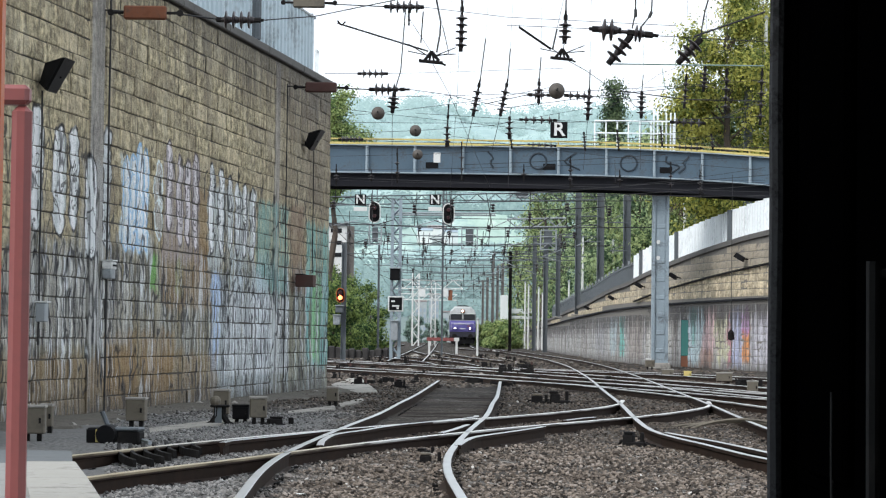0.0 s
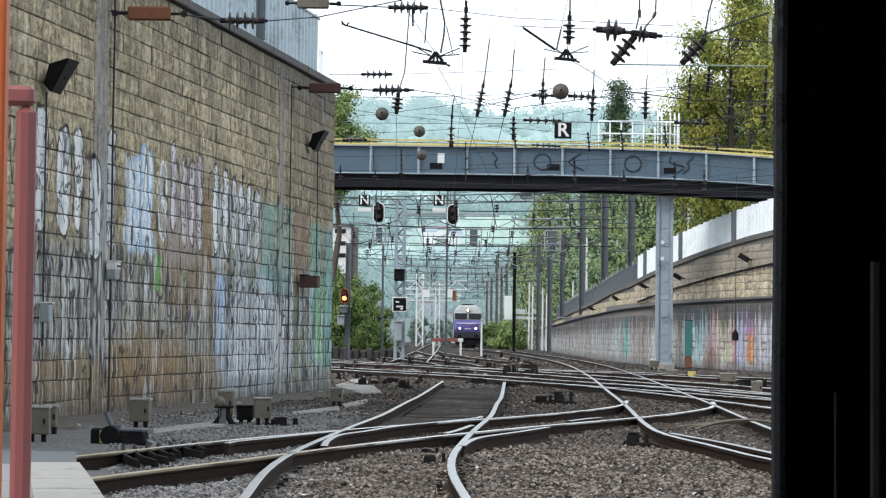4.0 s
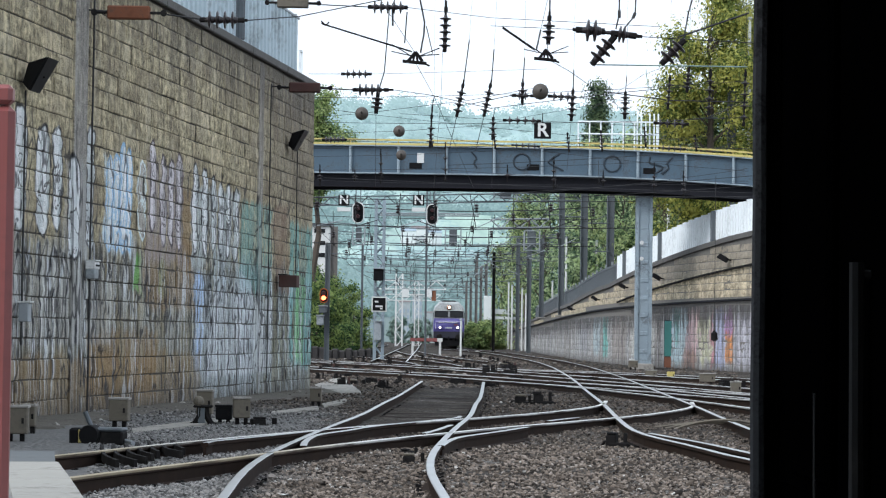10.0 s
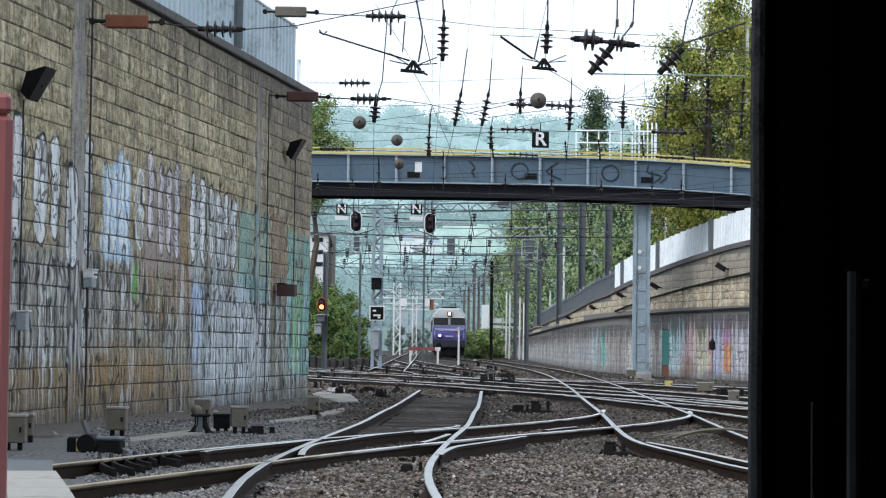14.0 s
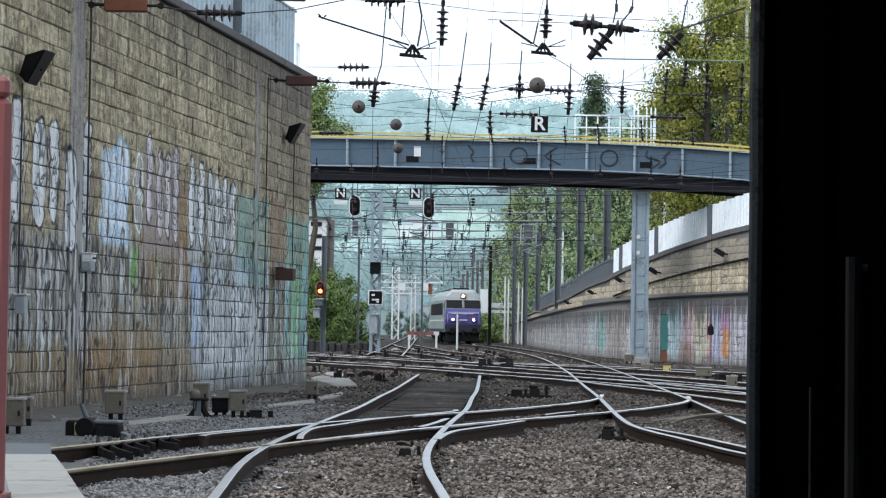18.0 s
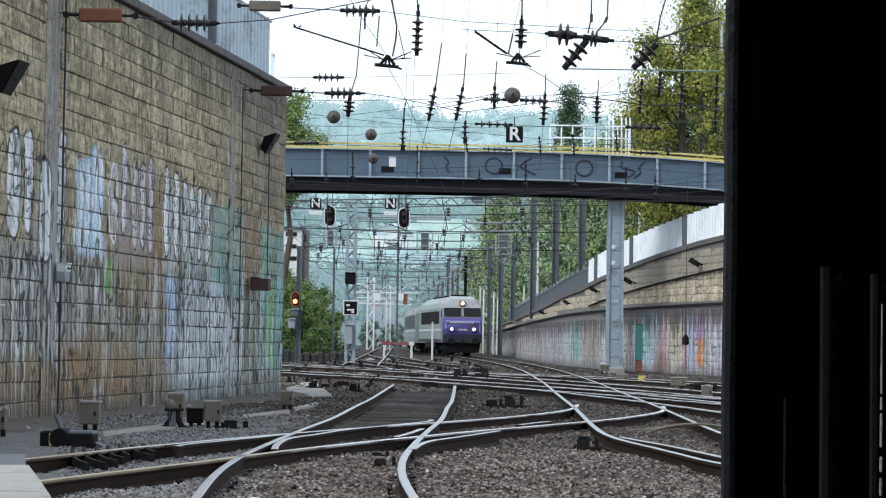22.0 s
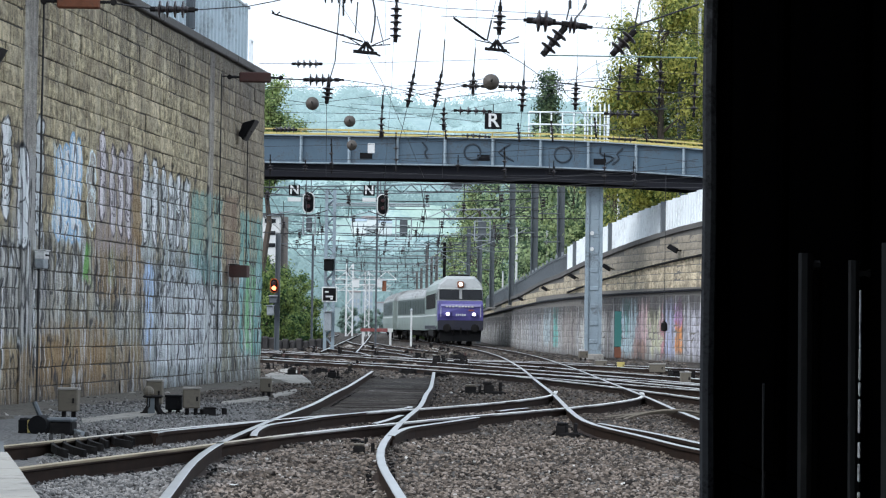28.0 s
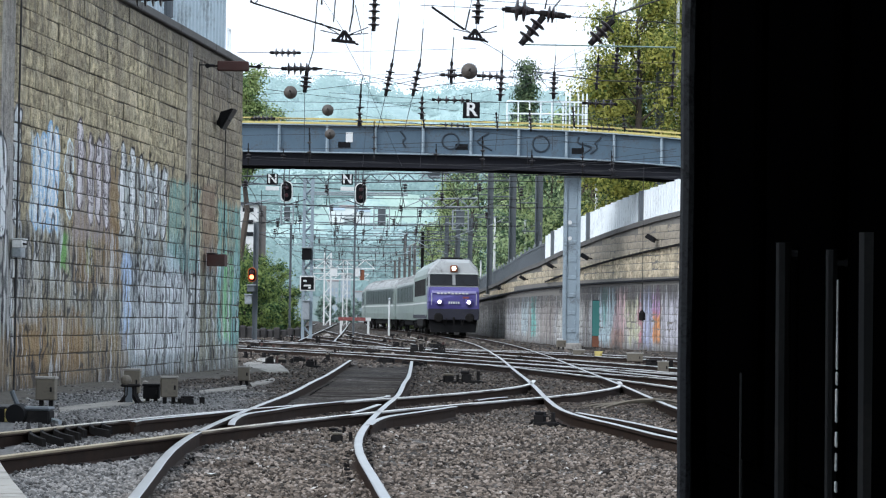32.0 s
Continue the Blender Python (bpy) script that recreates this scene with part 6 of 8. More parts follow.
def relay_box(x, y, w, h, label, mat=None):
    th = thing("relay_box", label, "relay box", group="relay boxes", m=pose(x, y, -0.15, 0, 0, 8 * math.sin(x * 7)))
    leg = min(0.16, h * 0.3)
    bm = B()
    for sx in (-0.25, 0.25):
        box(bm, (sx * w, 0, leg / 2), (0.05, 0.05, leg + 0.06))
    part("post", bm, MAT_DARK, th)
    bm = B()
    box(bm, (0, 0, leg + (h - leg) / 2), (w, w * 0.6, h - leg), bevel=0.012)
    part("case", bm, mat or MAT_BOX, th)
    bm = B()
    box(bm, (0, 0, h + 0.012), (w * 1.08, w * 0.68, 0.03), bevel=0.006)
    part("lid", bm, mat or MAT_CONCRETE, th)
    bm = B()
    box(bm, (w * 0.3, -w * 0.31, leg + (h - leg) * 0.5), (0.025, 0.02, 0.06))
    part("latch", bm, MAT_DARK, th)


def low_gear(x, y, w, h, label):
    rnd = random.Random(int(x * 100 + y * 10))
    th = thing("point_gear", label, "point gear", group="trackside apparatus", m=pose(x, y, -0.17, 0, 0, rnd.uniform(-20, 20)))
    a = rnd.uniform(0.45, 0.75)
    bm = B()
    box(bm, (-w * (1 - a) / 2, 0, h * 0.33), (w * a, w * 0.45, h * 0.66), bevel=min(w, h) * 0.06)
    box(bm, (w * 0.1, -w * 0.1, h * 0.14), (w * 0.9, w * 0.3, h * 0.28), bevel=min(w, h) * 0.05)
    part("casing", bm, MAT_DARK, th)
    bm = B()
    box(bm, (-w * (1 - a) / 2 + w * rnd.uniform(-0.1, 0.1), 0, h * 0.74), (w * a * rnd.uniform(0.5, 1.04), w * 0.46, h * 0.14), bevel=0.008)
    part("cover", bm, rnd.choice((MAT_DARK, MAT_BOX, MAT_BLACK, MAT_DARK)), th)
    bm = B()
    box(bm, (w * 0.36, 0, h * 0.42), (w * 0.16, w * 0.2, h * rnd.uniform(0.6, 1.0)), bevel=0.008)
    rod(bm, (w * 0.42, -w * 0.1, h * 0.2), (w * 0.85, -w * 0.2, h * 0.12), 0.018, 5)
    part("rod", bm, MAT_MAROON if rnd.random() < 0.3 else MAT_DARK, th)
    bm = B()
    wire(bm, [(-w * 0.4, 0, h * 0.3), (-w * 0.65, 0.05, h * 0.3), (-w * 0.85, 0.1, 0.0)], 0.016)
    part("cable", bm, MAT_DARK, th)


def stone_lump(x, y, w, h, label):
    rnd = random.Random(int(x * 100 + y))
    bm = B()
    bmesh.ops.create_icosphere(bm, subdivisions=1, radius=0.5)
    for v in bm.verts:
        v.co = Vector((v.co.x * w, v.co.y * w * 0.8, v.co.z * h * 1.6)) * rnd.uniform(0.8, 1.15)
    tagged(M4(part("concrete_lump", bm, MAT_CONCRETE), pose(x, y, -0.16)), label, "rubble", group="concrete lumps")


def litter(x, y, w, h, label):
    rnd = random.Random(int(x * 300 + y * 50))
    bm = B()
    n = 7
    rim = [bm.verts.new((w * 0.5 * math.cos(6.283 * i / n) * rnd.uniform(0.6, 1.1), w * 0.42 * math.sin(6.283 * i / n) * rnd.uniform(0.6, 1.1), 0.012 + h * rnd.uniform(0.05, 0.5))) for i in range(n)]
    mid = bm.verts.new((w * 0.08, 0, h * rnd.uniform(0.5, 0.8)))
    foot = bm.verts.new((0, 0, 0.0))
    for i in range(n):
        bm.faces.new((rim[i], rim[(i + 1) % n], mid))
        bm.faces.new((rim[(i + 1) % n], rim[i], foot))
    tagged(M4(part("litter", bm, MAT_WHITE), pose(x, y, -0.155)), label, "litter", group="litter on the ballast")


MAT_SLAB = plain("broken_pale_concrete", (0.33, 0.31, 0.275), 0.95, scale=2.5, dirt=0.8, bump=0.5, vary=0.4)


def path_slab(outline):
    bm = B()
    slab(bm, list(reversed(outline)) if sum((b[0] - a[0]) * (b[1] + a[1]) for a, b in zip(outline, outline[1:] + outline[:1])) > 0 else outline, -0.3, -0.108)
    tagged(part("path_slab", bm, MAT_SLAB), "pale broken concrete path slab by the wall", "slab", group="path slabs")


def check_rail(pts):
    bm = B()
    sweep(bm, glide([(x, y, 0.004) for x, y in pts], 0.4), RAIL_PROFILE)
    tagged(part("check_rail", bm, MAT_RAIL), "short check rail with a flared end beside a running rail", "rail", group="check rails")


def guard_bar(a, m, b):
    bm = B()
    p = glide([(a[0], a[1], -0.01), (m[0], m[1], -0.04), (b[0], b[1], -0.07)], 0.25)
    sweep(bm, p, [(-0.018, -0.05), (0.018, -0.05), (0.016, 0.02), (-0.016, 0.02)])
    tagged(part("guard_bar", bm, MAT_DARK), "dark curved bar between the crossover rails", "bar", group="guard bars")


def point_machine(x, y, w, h, label):
    th = thing("point_machine", label, "point machine", m=pose(x, y, -0.15, 0, 0, -6))
    bm = B()
    box(bm, (0.1 * w, 0, h * 0.36), (w * 0.8, w * 0.45, h * 0.62), bevel=0.02)
    part("casing", bm, MAT_DARK, th)
    bm = B()
    box(bm, (0.15 * w, 0, h * 0.74), (w * 0.7, w * 0.5, h * 0.16), bevel=0.015)
    part("cover", bm, MAT_MAST, th)
    bm = B()
    lathe(bm, [(h * 0.42, -0.14), (h * 0.45, -0.1), (h * 0.45, 0.1), (h * 0.42, 0.14)], 18, Matrix.Translation((-0.1 * w, -0.1, h * 0.5)) @ pose(0, 0, 0, 90, 0, 0))
    part("drum", bm, MAT_BLACK, th)
    bm = B()
    rod(bm, (-0.05 * w, -0.1, h * 0.6), (-0.22 * w, -0.1, h * 1.5), 0.028, 8)
    part("lever", bm, MAT_MAST, th)
    bm = B()
    box(bm, (-0.38 * w, -0.05, h * 0.42), (w * 0.22, w * 0.4, h * 0.75), bevel=0.02)
    part("end_case", bm, MAT_BLACK, th)
    bm = B()
    box(bm, (-0.27 * w, -0.05 - w * 0.215, h * 0.45), (w * 0.07, 0.02, h * 0.55))
    part("yellow_label", bm, MAT_YELLOW, th)
    bm = B()
    rod(bm, (0.5 * w, 0, h * 0.25), (0.75 * w, -0.25, h * 0.2), 0.025, 6)
    part("drive_rod", bm, MAT_GALV, th)


def splayed_stand(x, y, w, h, label):
    th = thing("cast_stand", label, "stand", m=pose(x, y, -0.15))
    for sx in (-1, 1):
        bm = B()
        p = [Vector((sx * 0.04, 0, h)), Vector((sx * 0.12 * w, 0, h * 0.55)), Vector((sx * 0.3 * w, 0, h * 0.15)), Vector((sx * 0.5 * w, 0, 0.0))]
        wire(bm, p, 0.045, 6)
        part("leg", bm, MAT_DARK, th)
    bm = B()
    box(bm, (-0.02, 0, h * 0.5), (0.09, 0.08, h))
    part("web", bm, MAT_MAST, th)
    bm = B()
    box(bm, (0, 0, h * 1.03), (w * 0.75, 0.16, h * 0.14), bevel=0.02)
    part("head", bm, MAT_DARK, th)
    bm = B()
    bmesh.ops.create_uvsphere(bm, u_segments=10, v_segments=8, radius=0.075, matrix=Matrix.Translation((-0.06, -0.02, h * 1.28)))
    part("ball", bm, MAT_BOX, th)


def build_post_frame():
    """The red gate frame and orange post on the platform's end."""
    fr = thing("red_gate_frame", "faded red steel gate frame standing on the platform end", "gate frame")
    bm = B()
    box(bm, (-1.963, 11.5, 1.22), (0.092, 0.085, 1.84), bevel=0.028)
    part("post", bm, MAT_RED, fr)
    bm = B()
    box(bm, (-2.319, 11.5, 2.19), (0.785, 0.10, 0.092), bevel=0.02)
    part("cross_beam", bm, MAT_RED, fr)
    bm = B()
    box(bm, (-2.66, 11.5, 1.22), (0.085, 0.085, 1.84), bevel=0.008)
    part("post", bm, MAT_RED, fr)
    bm = B()
    box(bm, (-2.0, 11.5, 0.305), (0.2, 0.2, 0.02))
    part("base_plate", bm, MAT_RED, fr)
    op = thing("orange_post", "bright orange post on the platform", "post")
    bm = B()
    box(bm, (-1.838, 10, 1.75), (0.1, 0.1, 2.9), bevel=0.01)
    part("shaft", bm, MAT_ORANGE, op)
    bm = B()
    box(bm, (-1.815, 10, 0.31), (0.2, 0.2, 0.03))
    part("base_plate", bm, MAT_DARK, op)


def far_wall_things():
    dr = thing("door_far", "closed teal metal door in the far retaining wall", "door", kind="structure", m=pose(10.42, 105.9, 0, 0, 0, 120))
    bm = B()
    box(bm, (0, 0.04, 0.9), (0.75, 0.12, 2.0), bevel=0.01)
    part("frame", bm, MAT_SOFFIT, dr)
    bm = B()
    box(bm, (0, 0.10, 1.12), (0.62, 0.06, 1.5), bevel=0.01)
    part("upper_leaf", bm, MAT_TEAL, dr)
    bm = B()
    box(bm, (0, 0.10, 0.12), (0.62, 0.06, 0.46), bevel=0.01)
    part("kick_plate", bm, MAT_RUST, dr)
    for i, (x, y, z, k) in enumerate(((11.75, 97.6, 4.31, 0.6), (10.05, 107.6, 3.79, 0.55), (9.2, 115.8, 3.55, 0.5), (8.6, 126.1, 3.12, 0.46), (8.45, 145, 2.82, 0.46))):
        fl = thing("floodlight", "small dark floodlight on the far wall", "floodlight", group="floodlights on the far wall", m=pose(x, y, z, 0, 0, 70))
        bm = B()
        loft(bm, [[(-0.25 * k, 0.0, -0.3 * k), (0.25 * k, 0.0, -0.3 * k), (0.3 * k, 0.6 * k, 0.05 * k), (-0.3 * k, 0.6 * k, 0.05 * k)], [(-0.2 * k, -0.1 * k, 0.0), (0.2 * k, -0.1 * k, 0.0), (0.22 * k, 0.4 * k, 0.3 * k), (-0.22 * k, 0.4 * k, 0.3 * k)]])
        part("housing", bm, MAT_BLACK, fl)
        bm = B()
        rod(bm, (0, 0.0, -0.05), (0.12, -0.32, -0.1), 0.03, 6)
        part("bracket", bm, MAT_DARK, fl)
    bm = B()
    wire(bm, [a + Vector((0.02, -0.02, 3.96 - 0.05 * (a.y - 96))) for a in FAR if a.y < 121], 0.05)
    tagged(part("wall_conduit", bm, MAT_DARK), "dark conduit running along the far wall", "conduit")
    # landing railing above the girder
    rl = thing("stair_railing", "pale green railing of the footbridge stair landing", "railing")
    for i in range(8):
        bm = B()
        rod(bm, (6.1 + 0.46 * i, 101.4, 8.6), (6.1 + 0.46 * i, 101.4, 9.95), 0.035, 6)
        part("post", bm, MAT_PALE, rl)
    for x in (8.53, 8.69, 9.04, 9.22, 9.39):
        bm = B()
        box(bm, (x, 101.6, 9.45), (0.06, 0.06, 1.75))
        part("stair_baluster", bm, MAT_PALE, rl)
    for z in (9.95, 9.45):
        bm = B()
        rod(bm, (6.1, 101.4, z), (9.32, 101.4, z), 0.035, 6)
        part("rail", bm, MAT_PALE, rl)


def far_buildings():
    """Pale houses scattered on the far slope."""
    rnd = random.Random(12)
    spots = [(-6.0, 770, 4.5, 3.2, 29.8), (-2.4, 775, 5, 3.6, 30.2), (1.9, 772, 4, 2.8, 29.9)]
    for x, y, w, h, c in spots:
        z = c
        y -= 12
        th = thing("far_house", "small pale house on the wooded slope", "house", group="houses on the slope", m=pose(x, y, z, 0, 0, rnd.uniform(-20, 20)))
        bm = B()
        box(bm, (0, 0, h / 2 - 6), (w, w * 0.7, h + 12))
        part("wall", bm, MAT_HOUSE, th)
        bm = B()
        loft(bm, [[(-w * 0.55, -w * 0.4, h), (-w * 0.55, w * 0.4, h), (-w * 0.55, 0, h + w * 0.22)], [(w * 0.55, -w * 0.4, h), (w * 0.55, w * 0.4, h), (w * 0.55, 0, h + w * 0.22)]])
        part("roof", bm, rnd.choice((MAT_TILE, MAT_HOUSEROOF)), th)


def far_town():
    """Pale blocks of the town at the valley's end, seen between the masts."""
    for x, y, w, h, rows, cols in ((-3.9, 430, 2.0, 7.2, 5, 3), (-1.7, 440, 1.8, 8.6, 6, 3), (0.6, 450, 2.0, 5.6, 4, 3)):
        th = thing("town_block", "pale grey block of flats far down the valley", "building", group="blocks of the town", m=pose(x, y, -0.3))
        bm = B()
        box(bm, (0, 2, h / 2), (w, 4, h))
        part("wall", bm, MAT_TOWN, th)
        bm = B()
        box(bm, (0, 2, h + 0.12), (w + 0.2, 4.2, 0.24))
        part("roof", bm, MAT_TILE, th)
        for i in range(rows):
            for j in range(cols):
                bm = B()
                box(bm, (-w / 2 + w * (j + 0.5) / cols, -0.02, 1.4 + (h - 1.8) * i / rows), (0.34, 0.05, 0.7))
                part("window", bm, MAT_HOUSEROOF, th)


def bank_wall():
    """The low dark wall at the foot of the green bank."""
    bm = B()
    rnd = random.Random(17)
    for i in range(18):
        x = -8.4 + 0.34 * i
        box(bm, (x, 126 + 0.13 * i + rnd.uniform(-0.05, 0.05), 0.02 - 0.012 * i + rnd.uniform(-0.1, 0.08)), (0.36, 0.4, 1.0), bevel=0.07)
    tagged(part("low_wall", bm, MAT_SOOTWALL), "low dark stone wall at the foot of the green bank", "wall", kind="structure")
    th = thing("lineside_hut", "white lineside hut with a pale railing beside it", "hut", m=pose(7.8, 262, 0))
    bm = B()
    box(bm, (-1.4, 0, 2.6), (0.8, 1.2, 5.6), bevel=0.03)
    part("hut_wall", bm, MAT_HOUSE, th)
    bm = B()
    for z, d in ((3.75, 0.5), (3.1, 0.3)):
        box(bm, (0.4, 0.3, z), (3.2, 0.2, d), bevel=0.03)
    part("rail", bm, MAT_HOUSE, th)
    for x in (-0.6, 0.9, 1.8):
        part("post", box(B(), (x, 0.5, 1.85), (0.16, 0.16, 4.1)), MAT_CONCRETE, th)


MAT_SOOTWALL = plain("sooty_stone", (0.05, 0.046, 0.045), 0.95, scale=2.0, vary=0.6, bump=0.4)
# Town render and house roofs carry the valley haze as paler, bluer colour.
MAT_TOWN = plain("haze_tinted_render", (0.42, 0.47, 0.475), 0.9, scale=0.3, vary=0.3, dirt=0.3)
MAT_HOUSE = plain("pale_render", (0.70, 0.72, 0.70), 0.9, scale=0.3, vary=0.1, dirt=0.1)
MAT_TILE = plain("haze_tinted_tile_roof", (0.36, 0.31, 0.30), 0.9, scale=0.5, vary=0.15, dirt=0.1)
MAT_HOUSEROOF = plain("haze_tinted_slate", (0.33, 0.40, 0.46), 0.9, scale=0.5, vary=0.15, dirt=0.1)
long_wires()
build_post_frame()
far_wall_things()
far_buildings()
far_town()
bank_wall()


def girder_marks():
    """Dark sprayed marks on the girder's web."""
    rnd = random.Random(3)
    th = thing("sprayed_marks", "dark illegible sprayed marks on the girder", "graffiti")
    for x, kind in ((1.9, "k"), (3.75, "o"), (5.2, "k"), (7.4, "o"), (9.1, "k"), (9.6, "k"), (-0.53, "b"), (4.2, "b"), (8.9, "b")):
        z = br_z(x) + 0.52
        bm = B()
        if kind == "o":
            pts = [Vector((x + 0.34 * math.cos(a * 0.42), BR_Y - 0.012, z + 0.32 * math.sin(a * 0.42))) for a in range(16)]
        elif kind == "b":
            pts = [Vector((x - 0.25, BR_Y - 0.012, z - 0.2)), Vector((x + 0.25, BR_Y - 0.012, z - 0.2))]
        else:
            pts = [Vector((x + rnd.uniform(-0.35, 0.35), BR_Y - 0.012, z + q)) for q in (0.36, 0.1, -0.05, -0.34)]
        if kind == "b":
            box(bm, (x, BR_Y - 0.012, z - 0.22), (0.5, 0.02, 0.24))
        else:
            wire(bm, glide(pts, 0.12), 0.04, 5)
        part("mark", bm, MAT_BLACK if kind == "b" else MAT_MARK, th)
    part("white_patch", box(B(), (-0.33, BR_Y - 0.02, 8.26), (0.28, 0.02, 0.40)), MAT_WHITE, th)


def far_blocks():
    """Courses of blocks facing the far wall."""
    rnd = random.Random(21)
    vs, fs = [], []
    path = [p for p in FAR if p.y < 262]
    fine = []
    for a, b in zip(path, path[1:]):
        for i in range(4):
            fine.append((a.lerp(b, i / 4), (b - a).normalized()))
    for c in range(18):
        z = -0.02 + 0.294 * c
        for i, (p, t) in enumerate(fine):
            lz = ledge_z(p.y)
            if z + 0.14 > top_z(p.y) or lz - 0.27 < z < lz + 0.14:
                continue
            back = 0.0 if z < lz else 0.12
            nrm = Vector((t.y, -t.x, 0))
            bv, bf = BLOCKS[rnd.randrange(7)]
            lap = 0.024 * rnd.random() ** 2
            long, tall = (0.748, 1.035) if z > lz else ((0.775, 1.09) if rnd.random() < 0.65 else (0.75, 1.06))
            o = p + t * (0.37 * (c % 2)) + nrm * (back + rnd.uniform(-0.01, 0.012))
            b0 = len(vs)
            for q in bv:
                w = o - t * (q[0] * (long - lap * 0.5)) - nrm * (q[1] * 0.9) + Vector((0, 0, z + q[2] * (tall - lap)))
                vs.append(w[:])
            fs.extend(tuple(b0 + j for j in f) for f in bf)
    me = bpy.data.meshes.new("stone_blocks")
    me.from_pydata(vs, [], fs)
    me.materials.append(MAT_FARWALL)
    tagged(part("stone_blocks", me, None, FARWALL), kind="stuff")


def clutter():
    """Small apparatus and lumps strewn along the far tracks."""
    rnd = random.Random(33)
    for i in range(150):
        y = 60 + 92 * rnd.random() ** 1.2
        x = -4.2 + 10.5 * rnd.random()
        if abs(x - on_route(y).x) < 1.9 and y > 75:
            x = on_route(y).x - 2.3
        w = rnd.uniform(0.16, 0.42)
        if i % 6 == 5:
            low_gear(x, y, w * 0.5, w * rnd.uniform(0.9, 1.3), "upright dark trackside stub among the rails")
        elif i % 3:
            low_gear(x, y, w * 1.3, w * rnd.uniform(0.4, 0.7), "small dark trackside apparatus among the rails")
        else:
            stone_lump(x, y, w, w * 0.35, "pale concrete lump lying between the far tracks")


MAT_MARK = plain("dark_blue_spray", (0.022, 0.035, 0.05), 0.7, scale=2.0)
def wall_rubble():
    rnd = random.Random(8)
    for i in range(90):
        s = rnd.uniform(0.5, 25)
        q = wall_point(s, rnd.uniform(0.15, 1.1), 0)
        w = rnd.uniform(0.05, 0.24) * (1.0 if i < 30 else 0.6)
        stone_lump(q.x, q.y, w, w * 0.45, "grey rubble at the foot of the stone wall")


wall_rubble()
girder_marks()
far_blocks()

# strings, arms and clamps over the near tracks, hung from head-spans between wall and masts
line_wire([(-5.21, 37.30, 5.94), (-4.87, 37.30, 5.92)], 0.02, 0.0)
weight_block((-4.53, 37.20, 5.89), 0.64, MAT_RUST, 'rust-red tensioning block on a span wire at the wall')
line_wire([(-4.21, 37.20, 5.90), (-3.47, 37.20, 5.81)], 0.018, 0.0)
insulator_string((-3.47, 37.20, 5.80), (-2.75, 37.20, 5.80), 4, 0.1, 0.16, 1.05)
line_wire([(-2.75, 37.20, 5.80), (-2.03, 38.00, 5.97), (0.05, 38.00, 6.42)], 0.012, 0.0)
line_wire([(-3.40, 51.00, 6.18), (-2.95, 51.00, 6.19)], 0.02, 0.0)
weight_block((-2.55, 50.60, 6.13), 0.64, MAT_MAROON, 'rust-red tensioning block on a span wire at the corner')
line_wire([(-2.26, 50.60, 6.12), (-1.58, 50.60, 6.10)], 0.018, 0.0)
insulator_string((-1.58, 50.60, 6.10), (-0.74, 50.60, 6.11), 4, 0.1, 0.25, 1.0)
insulator_string((-1.05, 50.60, 6.08), (-1.09, 50.60, 5.62), 3, 0.12, 0.08, 0.95)
line_wire([(-0.74, 50.60, 6.11), (-0.02, 50.60, 6.02), (1.25, 50.60, 5.76), (3.55, 50.60, 6.08), (5.28, 50.60, 6.27)], 0.01, 0.0)
line_wire([(-0.85, 50.60, 7.73), (-0.93, 50.60, 6.49), (-1.04, 50.60, 6.10)], 0.018, 0.0)
line_wire([(-0.63, 50.60, 8.17), (-0.85, 50.60, 7.73)], 0.014, 0.0)
line_wire([(-1.09, 50.60, 5.62), (-1.08, 50.60, 4.12)], 0.008, 0.0)
line_wire([(-3.23, 66.00, 8.03), (-2.37, 66.00, 8.04)], 0.012, 0.0)
insulator_string((-2.37, 66.00, 8.04), (-1.54, 66.00, 8.05), 4, 0.1, 0.1, 0.95)
line_wire([(-1.54, 66.00, 8.05), (-0.49, 66.00, 8.09), (3.12, 66.00, 8.25)], 0.008, 0.0)
weight_block((-2.73, 49.00, 7.65), 0.62, MAT_BOX, 'drab tensioning block on a span wire')
line_wire([(-2.41, 49.00, 7.63), (-1.23, 49.00, 7.59)], 0.016, 0.0)
insulator_string((-1.23, 49.00, 7.59), (-0.47, 49.00, 7.59), 5, 0.06, 0.06, 1.0)
line_wire([(-0.47, 49.00, 7.59), (1.19, 49.00, 7.41), (4.54, 49.00, 7.28)], 0.009, 0.0)
line_wire([(-0.47, 49.00, 7.50), (-0.51, 49.00, 6.88)], 0.02, 0.0)
line_wire([(-0.76, 49.00, 7.61), (-0.75, 49.00, 7.22)], 0.03, 0.0)
line_wire([(-1.81, 41.00, 6.25), (-1.76, 41.00, 6.23), (-0.30, 40.50, 5.74)], 0.02, 0, 'steel steady arm holding the contact wire', 'steady_arm', MAT_DARK)
line_wire([(-1.81, 41.00, 6.29), (-1.74, 41.00, 6.21), (-1.68, 41.00, 6.27)], 0.018, 0, 'small hook at the end of a steady arm', 'arm_hook', MAT_DARK)
clamp_fixture((-0.24, 40.30, 5.60), 1.3)
line_wire([(-0.21, 40.30, 6.73), (-0.10, 40.30, 6.20), (-0.11, 40.30, 6.00), (-0.16, 40.30, 5.70)], 0.022, 0.0)
line_wire([(-0.07, 40.30, 6.14), (0.04, 40.30, 5.69), (-0.19, 40.30, 5.63)], 0.012, 0.0)
line_wire([(-0.87, 40.30, 6.63), (-0.26, 40.30, 5.72)], 0.006, 0.0)
